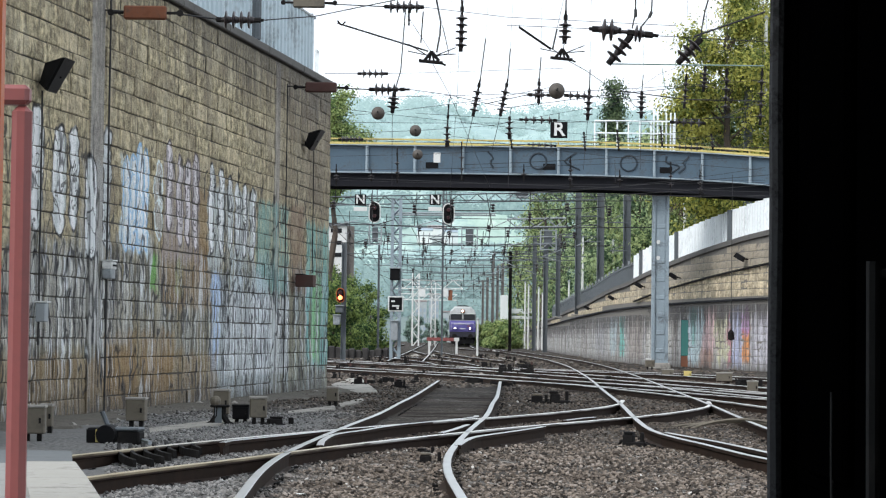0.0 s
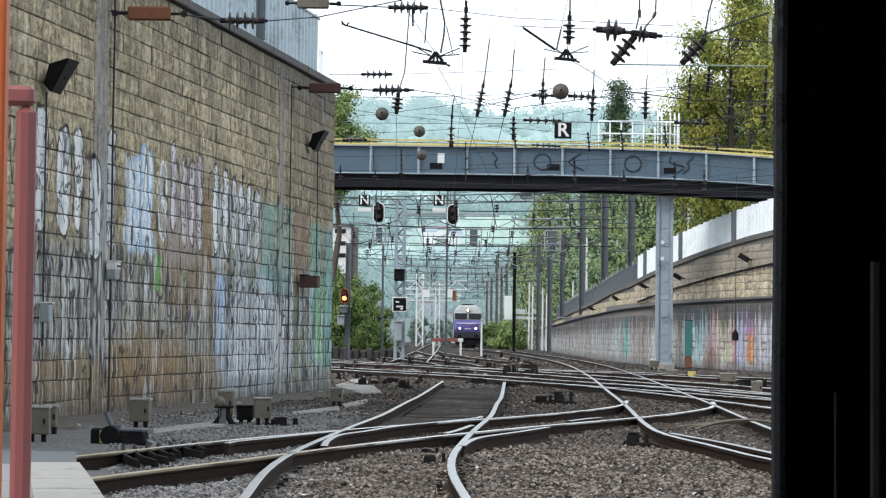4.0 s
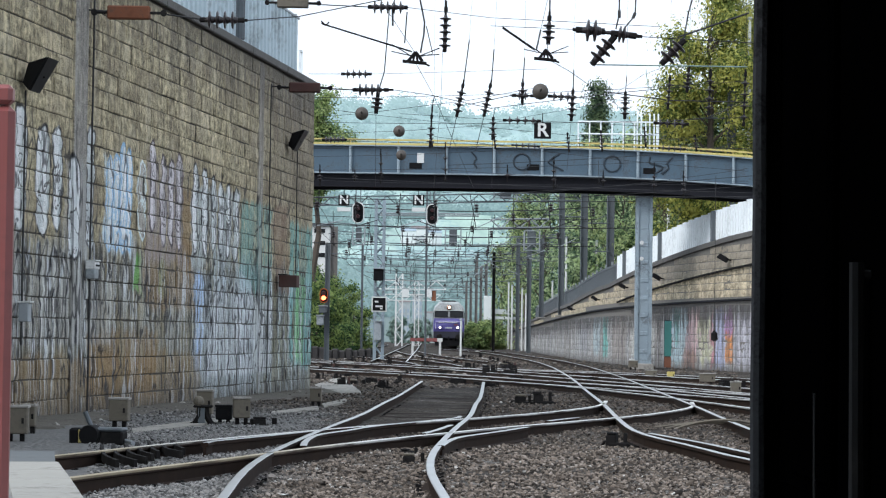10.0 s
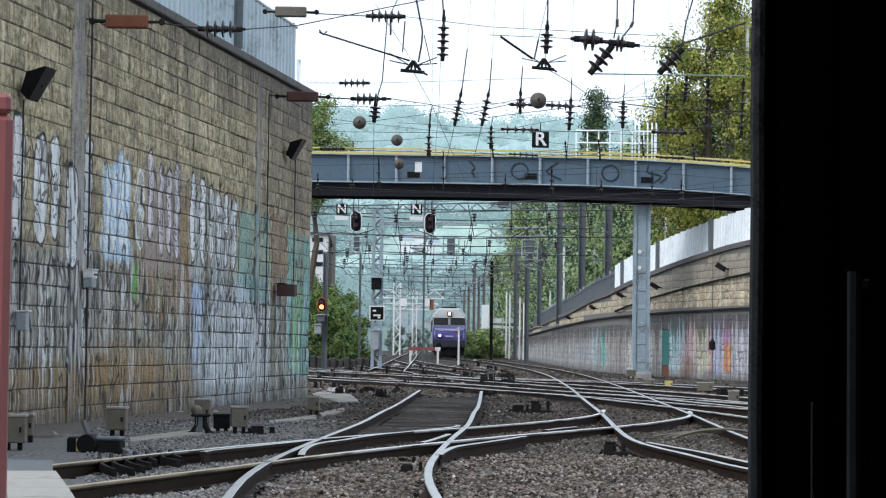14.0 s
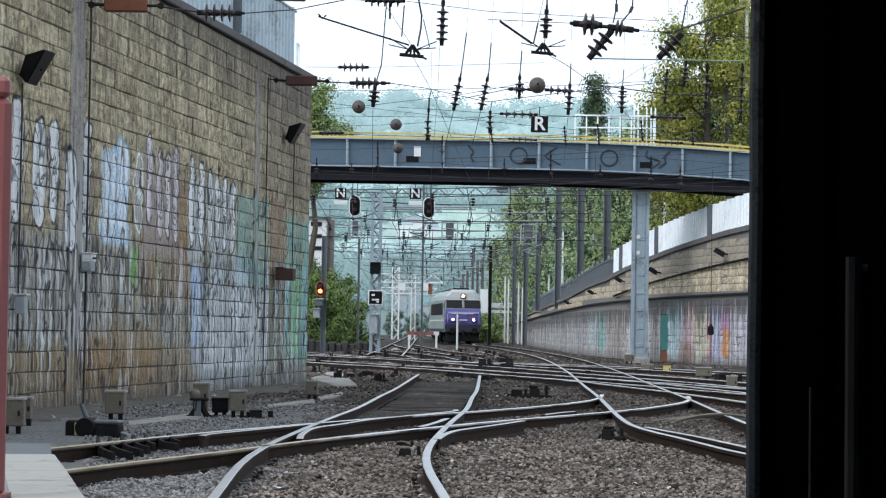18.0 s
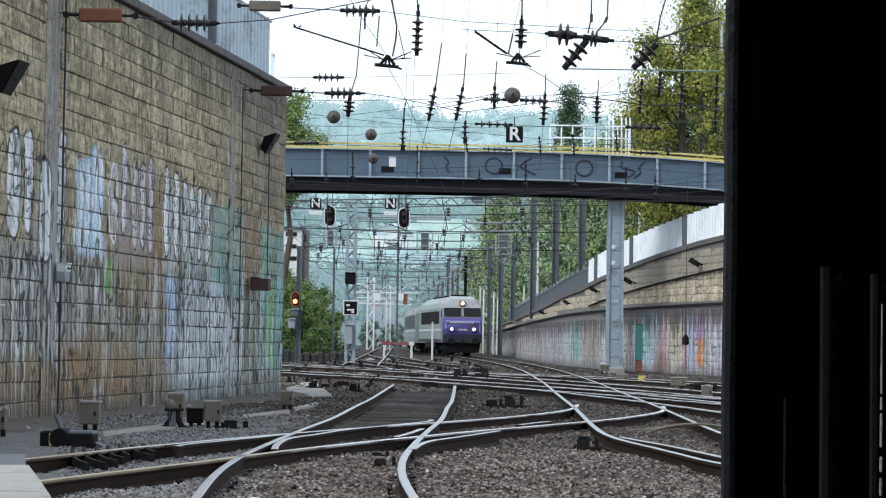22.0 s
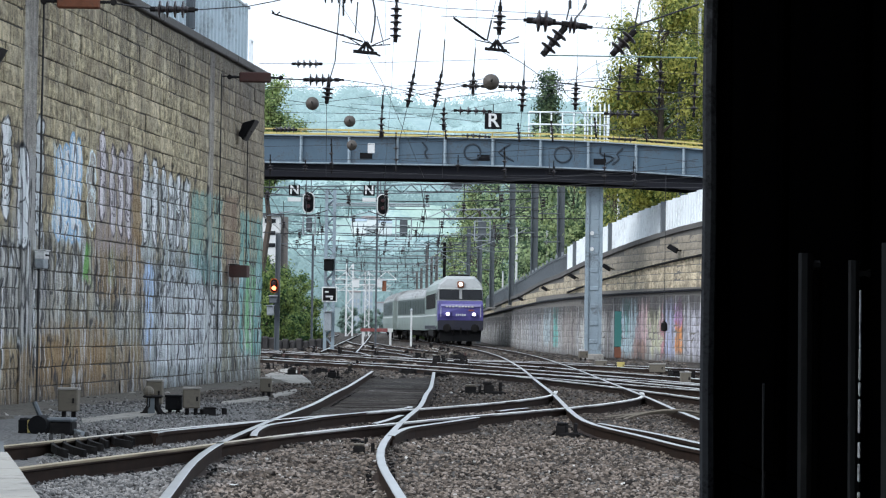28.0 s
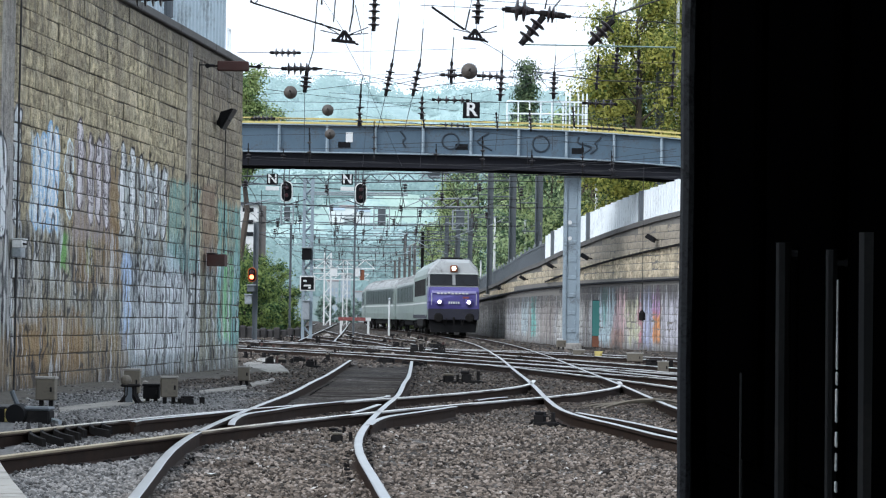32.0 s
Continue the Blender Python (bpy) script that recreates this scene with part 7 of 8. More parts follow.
line_wire([(-0.23, 40.30, 5.53), (0.09, 46.70, 5.60), (0.53, 57.00, 5.65), (1.45, 80.00, 5.91)], 0.007, 0.0)
line_wire([(0.29, 50.00, 8.10), (0.25, 50.00, 6.84), (0.24, 52.00, 6.17), (0.18, 80.00, 5.89)], 0.006, 0.0)
line_wire([(0.27, 50.00, 8.10), (0.31, 50.00, 7.64)], 0.022, 0.0)
insulator_string((0.31, 50.00, 7.87), (0.29, 50.00, 6.86), 5, 0.3, 0.03, 0.95)
line_wire([(0.96, 61.00, 8.41), (0.84, 61.00, 7.41)], 0.022, 0.0)
insulator_string((0.84, 61.00, 7.41), (0.67, 61.00, 6.50), 4, 0.25, 0.08, 0.95)
line_wire([(0.67, 61.00, 6.50), (0.49, 61.00, 5.66)], 0.012, 0.0)
line_wire([(0.96, 61.00, 8.41), (1.03, 61.00, 9.64)], 0.005, 0.0)
line_wire([(1.57, 61.00, 8.18), (1.52, 61.00, 7.42)], 0.022, 0.0)
insulator_string((1.52, 61.00, 7.42), (1.34, 61.00, 6.51), 4, 0.25, 0.08, 0.95)
line_wire([(1.34, 61.00, 6.51), (1.15, 61.00, 5.67)], 0.012, 0.0)
line_wire([(1.57, 61.00, 8.18), (1.64, 61.00, 9.65)], 0.005, 0.0)
line_wire([(2.33, 61.00, 7.98), (2.29, 61.00, 7.42)], 0.022, 0.0)
insulator_string((2.29, 61.00, 7.45), (2.28, 61.00, 6.80), 2, 0.22, 0.15, 0.95)
line_wire([(2.33, 61.00, 7.98), (2.34, 61.00, 9.66)], 0.005, 0.0)
end_disc((2.68, 60.00, 7.05), 0.20)
insulator_string((2.92, 61.00, 7.04), (3.61, 61.00, 7.02), 3, 0.06, 0.12, 0.95)
insulator_string((1.99, 61.00, 7.04), (2.68, 61.00, 7.04), 2, 0.15, 0.25, 0.9)
line_wire([(0.95, 61.00, 6.80), (1.99, 61.00, 7.04)], 0.014, 0.0)
line_wire([(3.61, 61.00, 7.02), (4.98, 61.00, 6.95)], 0.012, 0.0)
line_wire([(3.54, 61.00, 7.69), (3.53, 61.00, 7.16)], 0.022, 0.0)
insulator_string((3.53, 61.00, 7.23), (3.49, 61.00, 6.43), 4, 0.15, 0.08, 0.95)
line_wire([(3.54, 61.00, 7.69), (3.56, 61.00, 9.67)], 0.005, 0.0)
insulator_string((4.82, 61.00, 7.17), (4.81, 61.00, 6.51), 4, 0.08, 0.06, 0.95)
line_wire([(4.85, 61.00, 7.57), (4.82, 61.00, 7.17)], 0.018, 0.0)
line_wire([(4.85, 61.00, 7.57), (4.86, 61.00, 9.69)], 0.005, 0.0)
line_wire([(3.49, 61.00, 6.43), (3.40, 61.00, 5.21)], 0.008, 0.0)
line_wire([(4.81, 61.00, 6.51), (4.80, 61.00, 5.22)], 0.008, 0.0)
insulator_string((2.05, 69.00, 7.13), (3.12, 69.00, 7.12), 4, 0.08, 0.12, 0.95)
line_wire([(-0.81, 69.00, 7.27), (2.05, 69.00, 7.13)], 0.009, 0.0)
line_wire([(3.12, 69.00, 7.12), (6.42, 69.00, 7.00)], 0.009, 0.0)
insulator_string((1.78, 69.00, 7.22), (1.77, 69.00, 6.59), 3, 0.1, 0.06, 0.9)
line_wire([(1.83, 69.00, 7.46), (1.78, 69.00, 7.22)], 0.014, 0.0)
line_wire([(1.77, 69.00, 6.59), (1.76, 69.00, 5.25)], 0.008, 0.0)
insulator_string((0.08, 69.00, 7.52), (0.03, 69.00, 6.36), 3, 0.55, 0.05, 0.85)
line_wire([(0.13, 69.00, 7.78), (0.08, 69.00, 7.52)], 0.02, 0.0)
line_wire([(0.13, 69.00, 7.78), (0.11, 69.00, 10.75)], 0.005, 0.0)
insulator_string((-3.86, 90.00, 8.17), (-3.00, 90.00, 8.18), 5, 0.05, 0.05, 1.0)
line_wire([(-4.33, 90.00, 8.16), (-3.86, 90.00, 8.17)], 0.012, 0.0)
line_wire([(-3.00, 90.00, 8.18), (-1.87, 90.00, 8.19)], 0.012, 0.0)
end_disc((-1.91, 70.00, 7.35), 0.19)
end_disc((-0.97, 80.00, 7.69), 0.19)
end_disc((-0.89, 80.00, 6.92), 0.17)
line_wire([(-2.42, 70.00, 7.40), (-1.91, 70.00, 7.35), (1.09, 70.00, 7.76), (3.31, 70.00, 8.21)], 0.01, 0.0)
line_wire([(-3.06, 70.00, 7.24), (-1.91, 70.00, 7.35)], 0.008, 0.0)
line_wire([(-3.67, 80.00, 7.56), (-0.97, 80.00, 7.69), (1.43, 80.00, 7.88), (5.62, 80.00, 8.69)], 0.009, 0.0)
line_wire([(-3.69, 80.00, 6.83), (-0.89, 80.00, 6.92), (3.44, 80.00, 7.17), (7.99, 80.00, 7.81)], 0.009, 0.0)
line_wire([(1.17, 40.00, 6.14), (1.17, 40.00, 6.09), (1.69, 40.00, 5.74)], 0.028, 0, 'steel steady arm holding the contact wire', 'steady_arm', MAT_DARK)
line_wire([(1.78, 40.00, 6.07), (1.71, 40.00, 5.73)], 0.02, 0.0)
line_wire([(1.78, 40.00, 6.07), (1.92, 40.00, 6.72)], 0.006, 0.0)
clamp_fixture((1.87, 40.00, 5.64), 1.2)
line_wire([(2.21, 46.00, 7.56), (2.21, 46.00, 7.03)], 0.022, 0.0)
insulator_string((2.21, 46.00, 7.16), (2.19, 46.00, 6.56), 3, 0.22, 0.05, 0.95)
line_wire([(2.19, 46.00, 6.56), (1.87, 40.00, 5.66)], 0.012, 0.0)
line_wire([(1.89, 40.00, 5.60), (2.60, 46.00, 6.04), (4.64, 62.00, 6.99), (7.97, 90.00, 8.22)], 0.01, 0.0)
insulator_string((1.78, 31.00, 4.96), (2.17, 31.00, 4.94), 2, 0.15, 0.06, 1.1)
line_wire([(2.13, 31.00, 4.93), (2.58, 31.00, 4.90)], 0.034, 0, 'heavy cast insulator yoke', 'insulator_yoke', MAT_INSUL)
insulator_string((2.25, 31.00, 4.92), (2.65, 31.00, 4.88), 2, 0.1, 0.2, 0.85)
insulator_string((2.31, 31.00, 4.88), (2.04, 31.00, 4.54), 3, 0.08, 0.04, 0.9)
line_wire([(2.36, 31.00, 5.46), (2.36, 31.00, 5.16), (2.32, 31.00, 4.97)], 0.014, 0.0)
line_wire([(2.57, 31.00, 5.47), (2.56, 31.00, 5.15), (2.44, 31.00, 5.00)], 0.014, 0.0)
line_wire([(2.36, 31.00, 5.21), (2.36, 31.00, 5.11)], 0.03, 0.0)
line_wire([(2.56, 31.00, 5.18), (2.53, 31.00, 5.11)], 0.03, 0.0)
line_wire([(0.75, 31.00, 4.99), (1.78, 31.00, 4.96)], 0.006, 0.0)
line_wire([(2.65, 31.00, 4.88), (4.29, 31.00, 4.81)], 0.008, 0.0)
line_wire([(2.05, 31.00, 4.52), (4.10, 32.00, 4.63)], 0.012, 0, 'thin pale green tube across the tracks', 'span_tube', MAT_TUBE)
insulator_string((3.19, 31.20, 4.86), (2.93, 31.20, 4.58), 3, 0.05, 0.04, 0.9)
line_wire([(3.19, 31.20, 4.86), (3.25, 31.20, 5.22), (3.33, 31.20, 5.50)], 0.014, 0.0)
insulator_string((6.79, 70.00, 8.57), (6.73, 70.00, 7.60), 4, 0.2, 0.06, 0.85)
line_wire([(6.79, 70.00, 8.57), (6.80, 70.00, 10.97)], 0.006, 0.0)
insulator_string((6.80, 60.00, 7.65), (6.76, 60.00, 6.55), 4, 0.2, 0.06, 0.85)
line_wire([(6.80, 60.00, 7.65), (6.82, 60.00, 9.57)], 0.006, 0.0)
insulator_string((6.28, 60.00, 7.75), (6.23, 60.00, 7.09), 4, 0.2, 0.06, 0.85)
line_wire([(6.28, 60.00, 7.75), (6.30, 60.00, 9.56)], 0.006, 0.0)
insulator_string((7.65, 60.00, 7.66), (7.61, 60.00, 6.29), 4, 0.2, 0.06, 0.85)
line_wire([(7.65, 60.00, 7.66), (7.67, 60.00, 9.58)], 0.006, 0.0)
line_wire([(4.35, 62.00, 7.27), (6.02, 62.00, 7.07), (7.98, 62.00, 7.05)], 0.02, 0.0)
line_wire([(5.63, 62.00, 6.50), (7.04, 62.00, 6.66), (7.98, 62.00, 7.10)], 0.014, 0.0)
insulator_string((5.63, 62.00, 6.50), (6.48, 62.00, 6.48), 4, 0.05, 0.05, 0.9)
line_wire([(3.29, 33.00, 5.12), (4.24, 33.00, 5.46)], 0.018, 0.0)
line_wire([(3.67, 60.00, 6.45), (5.16, 60.00, 7.49), (7.71, 60.00, 8.48)], 0.007, 0.0)
line_wire([(5.23, 60.00, 7.63), (5.28, 60.00, 7.22), (5.44, 60.00, 7.08), (5.60, 60.00, 7.22), (5.60, 60.00, 7.63)], 0.012, 0, 'slack jumper loop of the overhead line', 'jumper_loop', MAT_TUBE)

# head-spans above
line_wire([(-6.19, 31.00, 5.38), (5.13, 31.00, 5.51)], 0.014, 0.0)
line_wire([(-6.23, 31.20, 5.41), (5.17, 31.20, 5.54)], 0.014, 0.0)
line_wire([(-7.58, 38.00, 6.35), (6.29, 38.00, 6.50)], 0.014, 0.0)
line_wire([(-8.04, 40.30, 6.66), (6.67, 40.30, 6.83)], 0.014, 0.0)
line_wire([(-9.18, 46.00, 7.45), (7.62, 46.00, 7.64)], 0.014, 0.0)
line_wire([(-9.78, 49.00, 7.86), (8.12, 49.00, 8.07)], 0.014, 0.0)
line_wire([(-9.98, 50.00, 8.00), (8.28, 50.00, 8.21)], 0.014, 0.0)
line_wire([(-10.10, 50.60, 8.09), (8.38, 50.60, 8.30)], 0.014, 0.0)
line_wire([(-12.17, 61.00, 9.52), (10.10, 61.00, 9.78)], 0.014, 0.0)
line_wire([(-13.77, 69.00, 10.63), (11.43, 69.00, 10.91)], 0.014, 0.0)
line_wire([(-6.58, 33.00, 5.66), (5.47, 33.00, 5.79)], 0.014, 0.0)

# wires across and along
line_wire([(-3.45, 75.00, 8.26), (9.65, 75.00, 8.95)], 0.011, 0.12)
line_wire([(-3.94, 85.00, 8.37), (10.95, 85.00, 8.74)], 0.011, 0.12)
line_wire([(-4.25, 92.00, 7.99), (11.85, 92.00, 8.74)], 0.011, 0.12)
line_wire([(-4.46, 97.00, 9.96), (12.50, 97.00, 8.56)], 0.011, 0.12)
line_wire([(0.19, 97.00, 8.90), (12.51, 97.00, 7.71)], 0.011, 0.12)
line_wire([(-1.93, 93.00, 8.09), (6.54, 93.00, 8.65)], 0.011, 0.12)
line_wire([(-4.38, 96.00, 7.45), (12.38, 96.00, 8.19)], 0.011, 0.12)
line_wire([(-4.56, 98.00, 7.18), (12.64, 98.00, 7.29)], 0.011, 0.12)
line_wire([(0.85, 95.00, 7.45), (12.25, 95.00, 7.19)], 0.011, 0.12)
line_wire([(2.35, 94.00, 6.43), (12.12, 94.00, 7.60)], 0.011, 0.12)
line_wire([(0.22, 97.00, 6.73), (12.52, 97.00, 6.72)], 0.011, 0.12)
insulator_string((-1.88, 97.00, 8.39), (-1.86, 97.00, 7.00), 2, 0.4, 0.25, 0.9)
insulator_string((-4.25, 97.00, 7.74), (-4.24, 97.00, 6.86), 2, 0.4, 0.25, 0.9)
insulator_string((0.64, 97.00, 8.68), (0.66, 97.00, 7.14), 2, 0.4, 0.25, 0.9)
insulator_string((4.89, 97.00, 8.18), (4.90, 97.00, 6.85), 2, 0.4, 0.25, 0.9)
insulator_string((8.82, 97.00, 8.00), (8.83, 97.00, 6.68), 2, 0.4, 0.25, 0.9)
insulator_string((9.97, 97.00, 7.69), (9.98, 97.00, 6.58), 2, 0.4, 0.25, 0.9)
insulator_string((-2.88, 97.00, 7.54), (-2.88, 97.00, 7.10), 2, 0.4, 0.25, 0.9)
insulator_string((3.08, 97.00, 7.83), (3.08, 97.00, 7.16), 2, 0.4, 0.25, 0.9)
insulator_string((6.83, 97.00, 7.65), (6.84, 97.00, 6.99), 2, 0.4, 0.25, 0.9)
insulator_string((3.2, 96.5, 8.57), (4.33, 96.5, 8.52), 4, 0.1, 0.1, 0.9)
insulator_string((8.9, 96.5, 8.54), (10.01, 96.5, 8.49), 4, 0.1, 0.1, 0.9)
insulator_string((-4.07, 96.5, 8.69), (-3.41, 96.5, 8.68), 4, 0.1, 0.1, 0.9)
insulator_string((0.05, 96.5, 9.15), (0.13, 96.5, 8.44), 3, 0.12, 0.1, 0.8)
insulator_string((2.52, 96.5, 9.09), (2.59, 96.5, 8.39), 3, 0.12, 0.1, 0.8)
insulator_string((5.38, 96.5, 9.09), (5.45, 96.5, 8.34), 3, 0.12, 0.1, 0.8)
insulator_string((6.67, 96.5, 9.2), (6.75, 96.5, 8.36), 4, 0.12, 0.1, 0.8)
insulator_string((8.37, 96.5, 9.35), (8.44, 96.5, 8.56), 4, 0.12, 0.1, 0.8)
insulator_string((10.35, 96.5, 9.07), (10.42, 96.5, 8.41), 3, 0.12, 0.1, 0.8)
line_wire([(-1.84, 96.5, 8.15), (-1.81, 96.5, 7.23)], 0.016, 0.0, 'short dark dropper of the overhead line')
clamp_fixture((-1.81, 96.5, 7.23), 0.6)
line_wire([(0.62, 96.5, 8.1), (0.65, 96.5, 7.17)], 0.016, 0.0, 'short dark dropper of the overhead line')
clamp_fixture((0.65, 96.5, 7.17), 0.6)
line_wire([(4.91, 96.5, 7.89), (4.94, 96.5, 6.97)], 0.016, 0.0, 'short dark dropper of the overhead line')
clamp_fixture((4.94, 96.5, 6.97), 0.6)
line_wire([(6.6, 96.5, 8.01), (6.63, 96.5, 7.12)], 0.016, 0.0, 'short dark dropper of the overhead line')
clamp_fixture((6.63, 96.5, 7.12), 0.6)
line_wire([(9.97, 96.5, 7.88), (10.0, 96.5, 6.78)], 0.016, 0.0, 'short dark dropper of the overhead line')
clamp_fixture((10.0, 96.5, 6.78), 0.6)
line_wire([(-4.11, 96.5, 8.65), (14.81, 96.5, 8.56)], 0.016, 0.05, 'thin dark overhead wire before the girder')
line_wire([(-4.09, 96.5, 7.19), (14.82, 96.5, 6.8)], 0.016, 0.05, 'thin dark overhead wire before the girder')
line_wire([(2.06, 96.5, 6.62), (14.37, 96.5, 7.67)], 0.016, 0.05, 'thin dark overhead wire before the girder')
line_wire([(3.39, 96.5, 6.42), (14.38, 96.5, 7.28)], 0.016, 0.05, 'thin dark overhead wire before the girder')
line_wire([(0.73, 96.5, 7.75), (9.52, 96.5, 8.33)], 0.016, 0.05, 'thin dark overhead wire before the girder')
line_wire([(5.58, 96.5, 6.67), (14.38, 96.5, 6.71)], 0.016, 0.05, 'thin dark overhead wire before the girder')

# signals, signs and masts beyond the footbridge
letter_sign('R', (4.39, 96.00, 9.11), 0.66, 0.64, 0.74, MAT_BLACK, MAT_WHITE, 'black square sign with a white letter R above the footbridge')
signal_head((-3.52, 125.00, 7.26), 1.08, (0.18, -0.18), 'dark signal with a white oval rim hung over the tracks')
signal_head((0.21, 125.00, 7.22), 1.08, (0.18, -0.18), 'dark signal with a white oval rim hung over the tracks')
letter_sign('N', (-4.24, 125.00, 7.88), 0.56, 0.54, 0.62, MAT_BLACK, MAT_WHITE, 'small sign with a white letter N beside a signal', 0.2)
letter_sign('N', (-0.48, 125.00, 7.92), 0.56, 0.54, 0.62, MAT_BLACK, MAT_WHITE, 'small sign with a white letter N beside a signal', 0.2)
signal_cage((-3.56, 128.00, 6.21), 0.62, 0.95, 'grey signal cage seen from behind')
signal_cage((1.31, 128.00, 6.12), 0.8, 1.1, 'grey signal cage seen from behind')
signal_cage((5.38, 128.00, 6.08), 0.8, 1.0, 'grey signal cage seen from behind')
signal_cage((3.99, 128.00, 8.40), 1.2, 0.6, 'grey signal cage seen from behind')
lattice_beam((-5.92, 127.3, 7.71), (7.81, 127.3, 8.16), 0.42, MAT_MAST, 'dull steel lattice beam carrying the signals', 0.025)
lattice_beam((3.30, 131.00, 6.83), (6.43, 131.00, 6.93), 0.45, MAT_GALV, 'galvanised lattice cantilever of a signal mast', 0.035)
lattice_beam((-2.67, 131.00, 7.42), (2.70, 131.00, 7.45), 0.12, MAT_GALV, 'pale steel beam over the far tracks', 0.035)
lattice_mast(-2.27, 118, -0.3, 7.6, 0.38, MAT_LEG, 'blue-grey lattice mast beside the tracks', None, 'lattice_mast', 0.06)
sign_on_mast((-2.26, 117.74, 2.57), 0.72, 0.72)
black_case((-2.31, 117.60, 3.96), 0.46, 0.55)
black_case((-2.30, 117.60, 1.29), 0.34, 0.9, MAT_GALV)
plain_mast(-4.49, 112, -0.3, 5.2, 0.2, MAT_MAST, 'dark signal mast by the shrubs')
signal_head((-4.64, 111.87, 2.85), 0.66, (0.16, -0.16), 'small signal showing a lit red lamp', MAT_ORANGE, 0, 1)
black_case((-4.66, 111.75, 2.22), 0.36, 0.3, MAT_MAST)
black_case((-4.78, 111.75, 1.73), 0.32, 0.42, MAT_GALV)
plain_mast(-0.07, 150, -0.3, 10.08, 0.09, MAT_MAST, 'slim dark mast between the far tracks', ((6.9, -0.8), (7.5, 0.9)))
plain_mast(5.10, 190, -0.3, 7.56, 0.2, MAT_DARK, 'dark mast beside the far tracks', ((7.5, -1.6),))
plain_mast(-4.31, 165, -0.3, 7.17, 0.12, MAT_MAST, 'slim dark mast on the green bank', ())
plain_mast(7.85, 215, -0.2, 9.65, 0.3, MAT_MAST, 'grey steel mast along the far wall', ((8.2, -1.2), (6.7, -0.9)))
plain_mast(8.00, 195, -0.2, 9.76, 0.32, MAT_MAST, 'grey steel mast along the far wall', ((8.3, -1.2), (6.8, -0.9)))
plain_mast(8.28, 180, 2.5, 8.28, 0.3, MAT_MAST, 'grey steel mast along the far wall', ((6.8, -1.2), (5.3, -0.9)))
plain_mast(8.63, 160, 2.5, 10.49, 0.34, MAT_MAST, 'grey steel mast along the far wall', ((9.0, -1.2), (7.5, -0.9)))
plain_mast(9.19, 146, 2.5, 9.68, 0.38, MAT_MAST, 'grey steel mast along the far wall', ((8.2, -1.2), (6.7, -0.9)))
plain_mast(9.71, 132, 2.5, 8.66, 0.36, MAT_MAST, 'grey steel mast along the far wall', ((7.2, -1.2), (5.7, -0.9)))
plain_mast(12.10, 118, 2.5, 12.07, 0.34, MAT_MAST, 'grey steel mast behind the footbridge', ((10.6, -1.2), (9.1, -0.9)))
plain_mast(13.67, 112, 2.5, 12.56, 0.34, MAT_MAST, 'grey steel mast behind the footbridge', ((11.1, -1.2), (9.6, -0.9)))
pale_pole(8.22, 250, 0.2, 6.49, 0.09)
pale_pole(8.22, 240, 0.2, 6.00, 0.09)
pale_pole(8.81, 230, 0.2, 5.55, 0.09)
pale_pole(8.98, 225, 0.2, 4.94, 0.09)
pale_pole(9.50, 170, 4.42, 7.90, 0.08)
pale_pole(9.59, 190, 4.07, 5.32, 0.08)
pale_pole(10.21, 150, 5.25, 6.88, 0.08)
pale_pole(10.55, 140, 5.46, 6.41, 0.08)
pale_pole(11.62, 120, 6.37, 8.01, 0.08)
pale_pole(12.68, 116, 7.00, 7.71, 0.08)
pale_pole(14.44, 112, 5.4, 15.6, 0.09)
lattice_mast(-3.23, 290, -0.3, 8.3, 0.75, MAT_WHITE, 'white sunlit lattice mast of a far portal', None, 'lattice_mast', 0.075)
lattice_beam((-5.81, 290.00, 6.51), (2.24, 290.00, 6.54), 1.0, MAT_WHITE, 'white lattice beam of a far portal', 0.06)
lattice_mast(-1.2, 296, -0.3, 7.4, 0.5, MAT_WHITE, 'white lattice mast of a far portal', None, 'lattice_mast', 0.05)
lattice_beam((-5.2, 296.0, 5.3), (1.6, 296.0, 5.3), 0.7, MAT_WHITE, 'white lattice beam of a far portal', 0.05)
black_case((-2.49, 288.00, 6.05), 0.8, 1.0, MAT_WHITE)
black_case((0.33, 288.00, 6.09), 0.8, 1.0, MAT_WHITE)
black_case((0.79, 288.00, 5.77), 0.5, 1.2, MAT_RUST)
cross_span(112, 8.0, 6.1, -6, 9.6)
cross_span(138, 8.4, 6.2, -6.4, 9.4)
cross_span(150, 7.9, 6.0, -6, 9.3)
cross_span(165, 8.0, 6.2, -6, 9.2)
cross_span(185, 8.2, 6.3, -6, 9.4)
cross_span(205, 8.2, 6.3, -5, 9.4)
cross_span(230, 8.4, 6.3, -5, 9.4)
cross_span(262, 8.6, 6.4, -5, 8.4)
cross_span(300, 9, 6.5, -5, 8.4)
cross_span(350, 9, 6.5, -5, 8.4)
plain_mast(5.23, 330, -0.3, 8.52, 0.28, MAT_BROWN, 'grey-brown mast of the far overhead line', ((7.3, -2.4),))
plain_mast(5.47, 310, -0.3, 8.43, 0.28, MAT_BROWN, 'grey-brown mast of the far overhead line', ((7.2, -2.4),))
plain_mast(5.55, 280, -0.3, 10.27, 0.28, MAT_BROWN, 'grey-brown mast of the far overhead line', ((9.1, -2.4),))
plain_mast(6.51, 300, -0.3, 9.57, 0.28, MAT_BROWN, 'grey-brown mast of the far overhead line', ((8.4, -2.4),))
plain_mast(6.41, 270, -0.3, 9.04, 0.28, MAT_BROWN, 'grey-brown mast of the far overhead line', ((7.8, -2.4),))
barrier((-0.00, 160.00, 0.85), 2.1)
pale_pole(2.08, 150, -0.3, 2.05, 0.07)
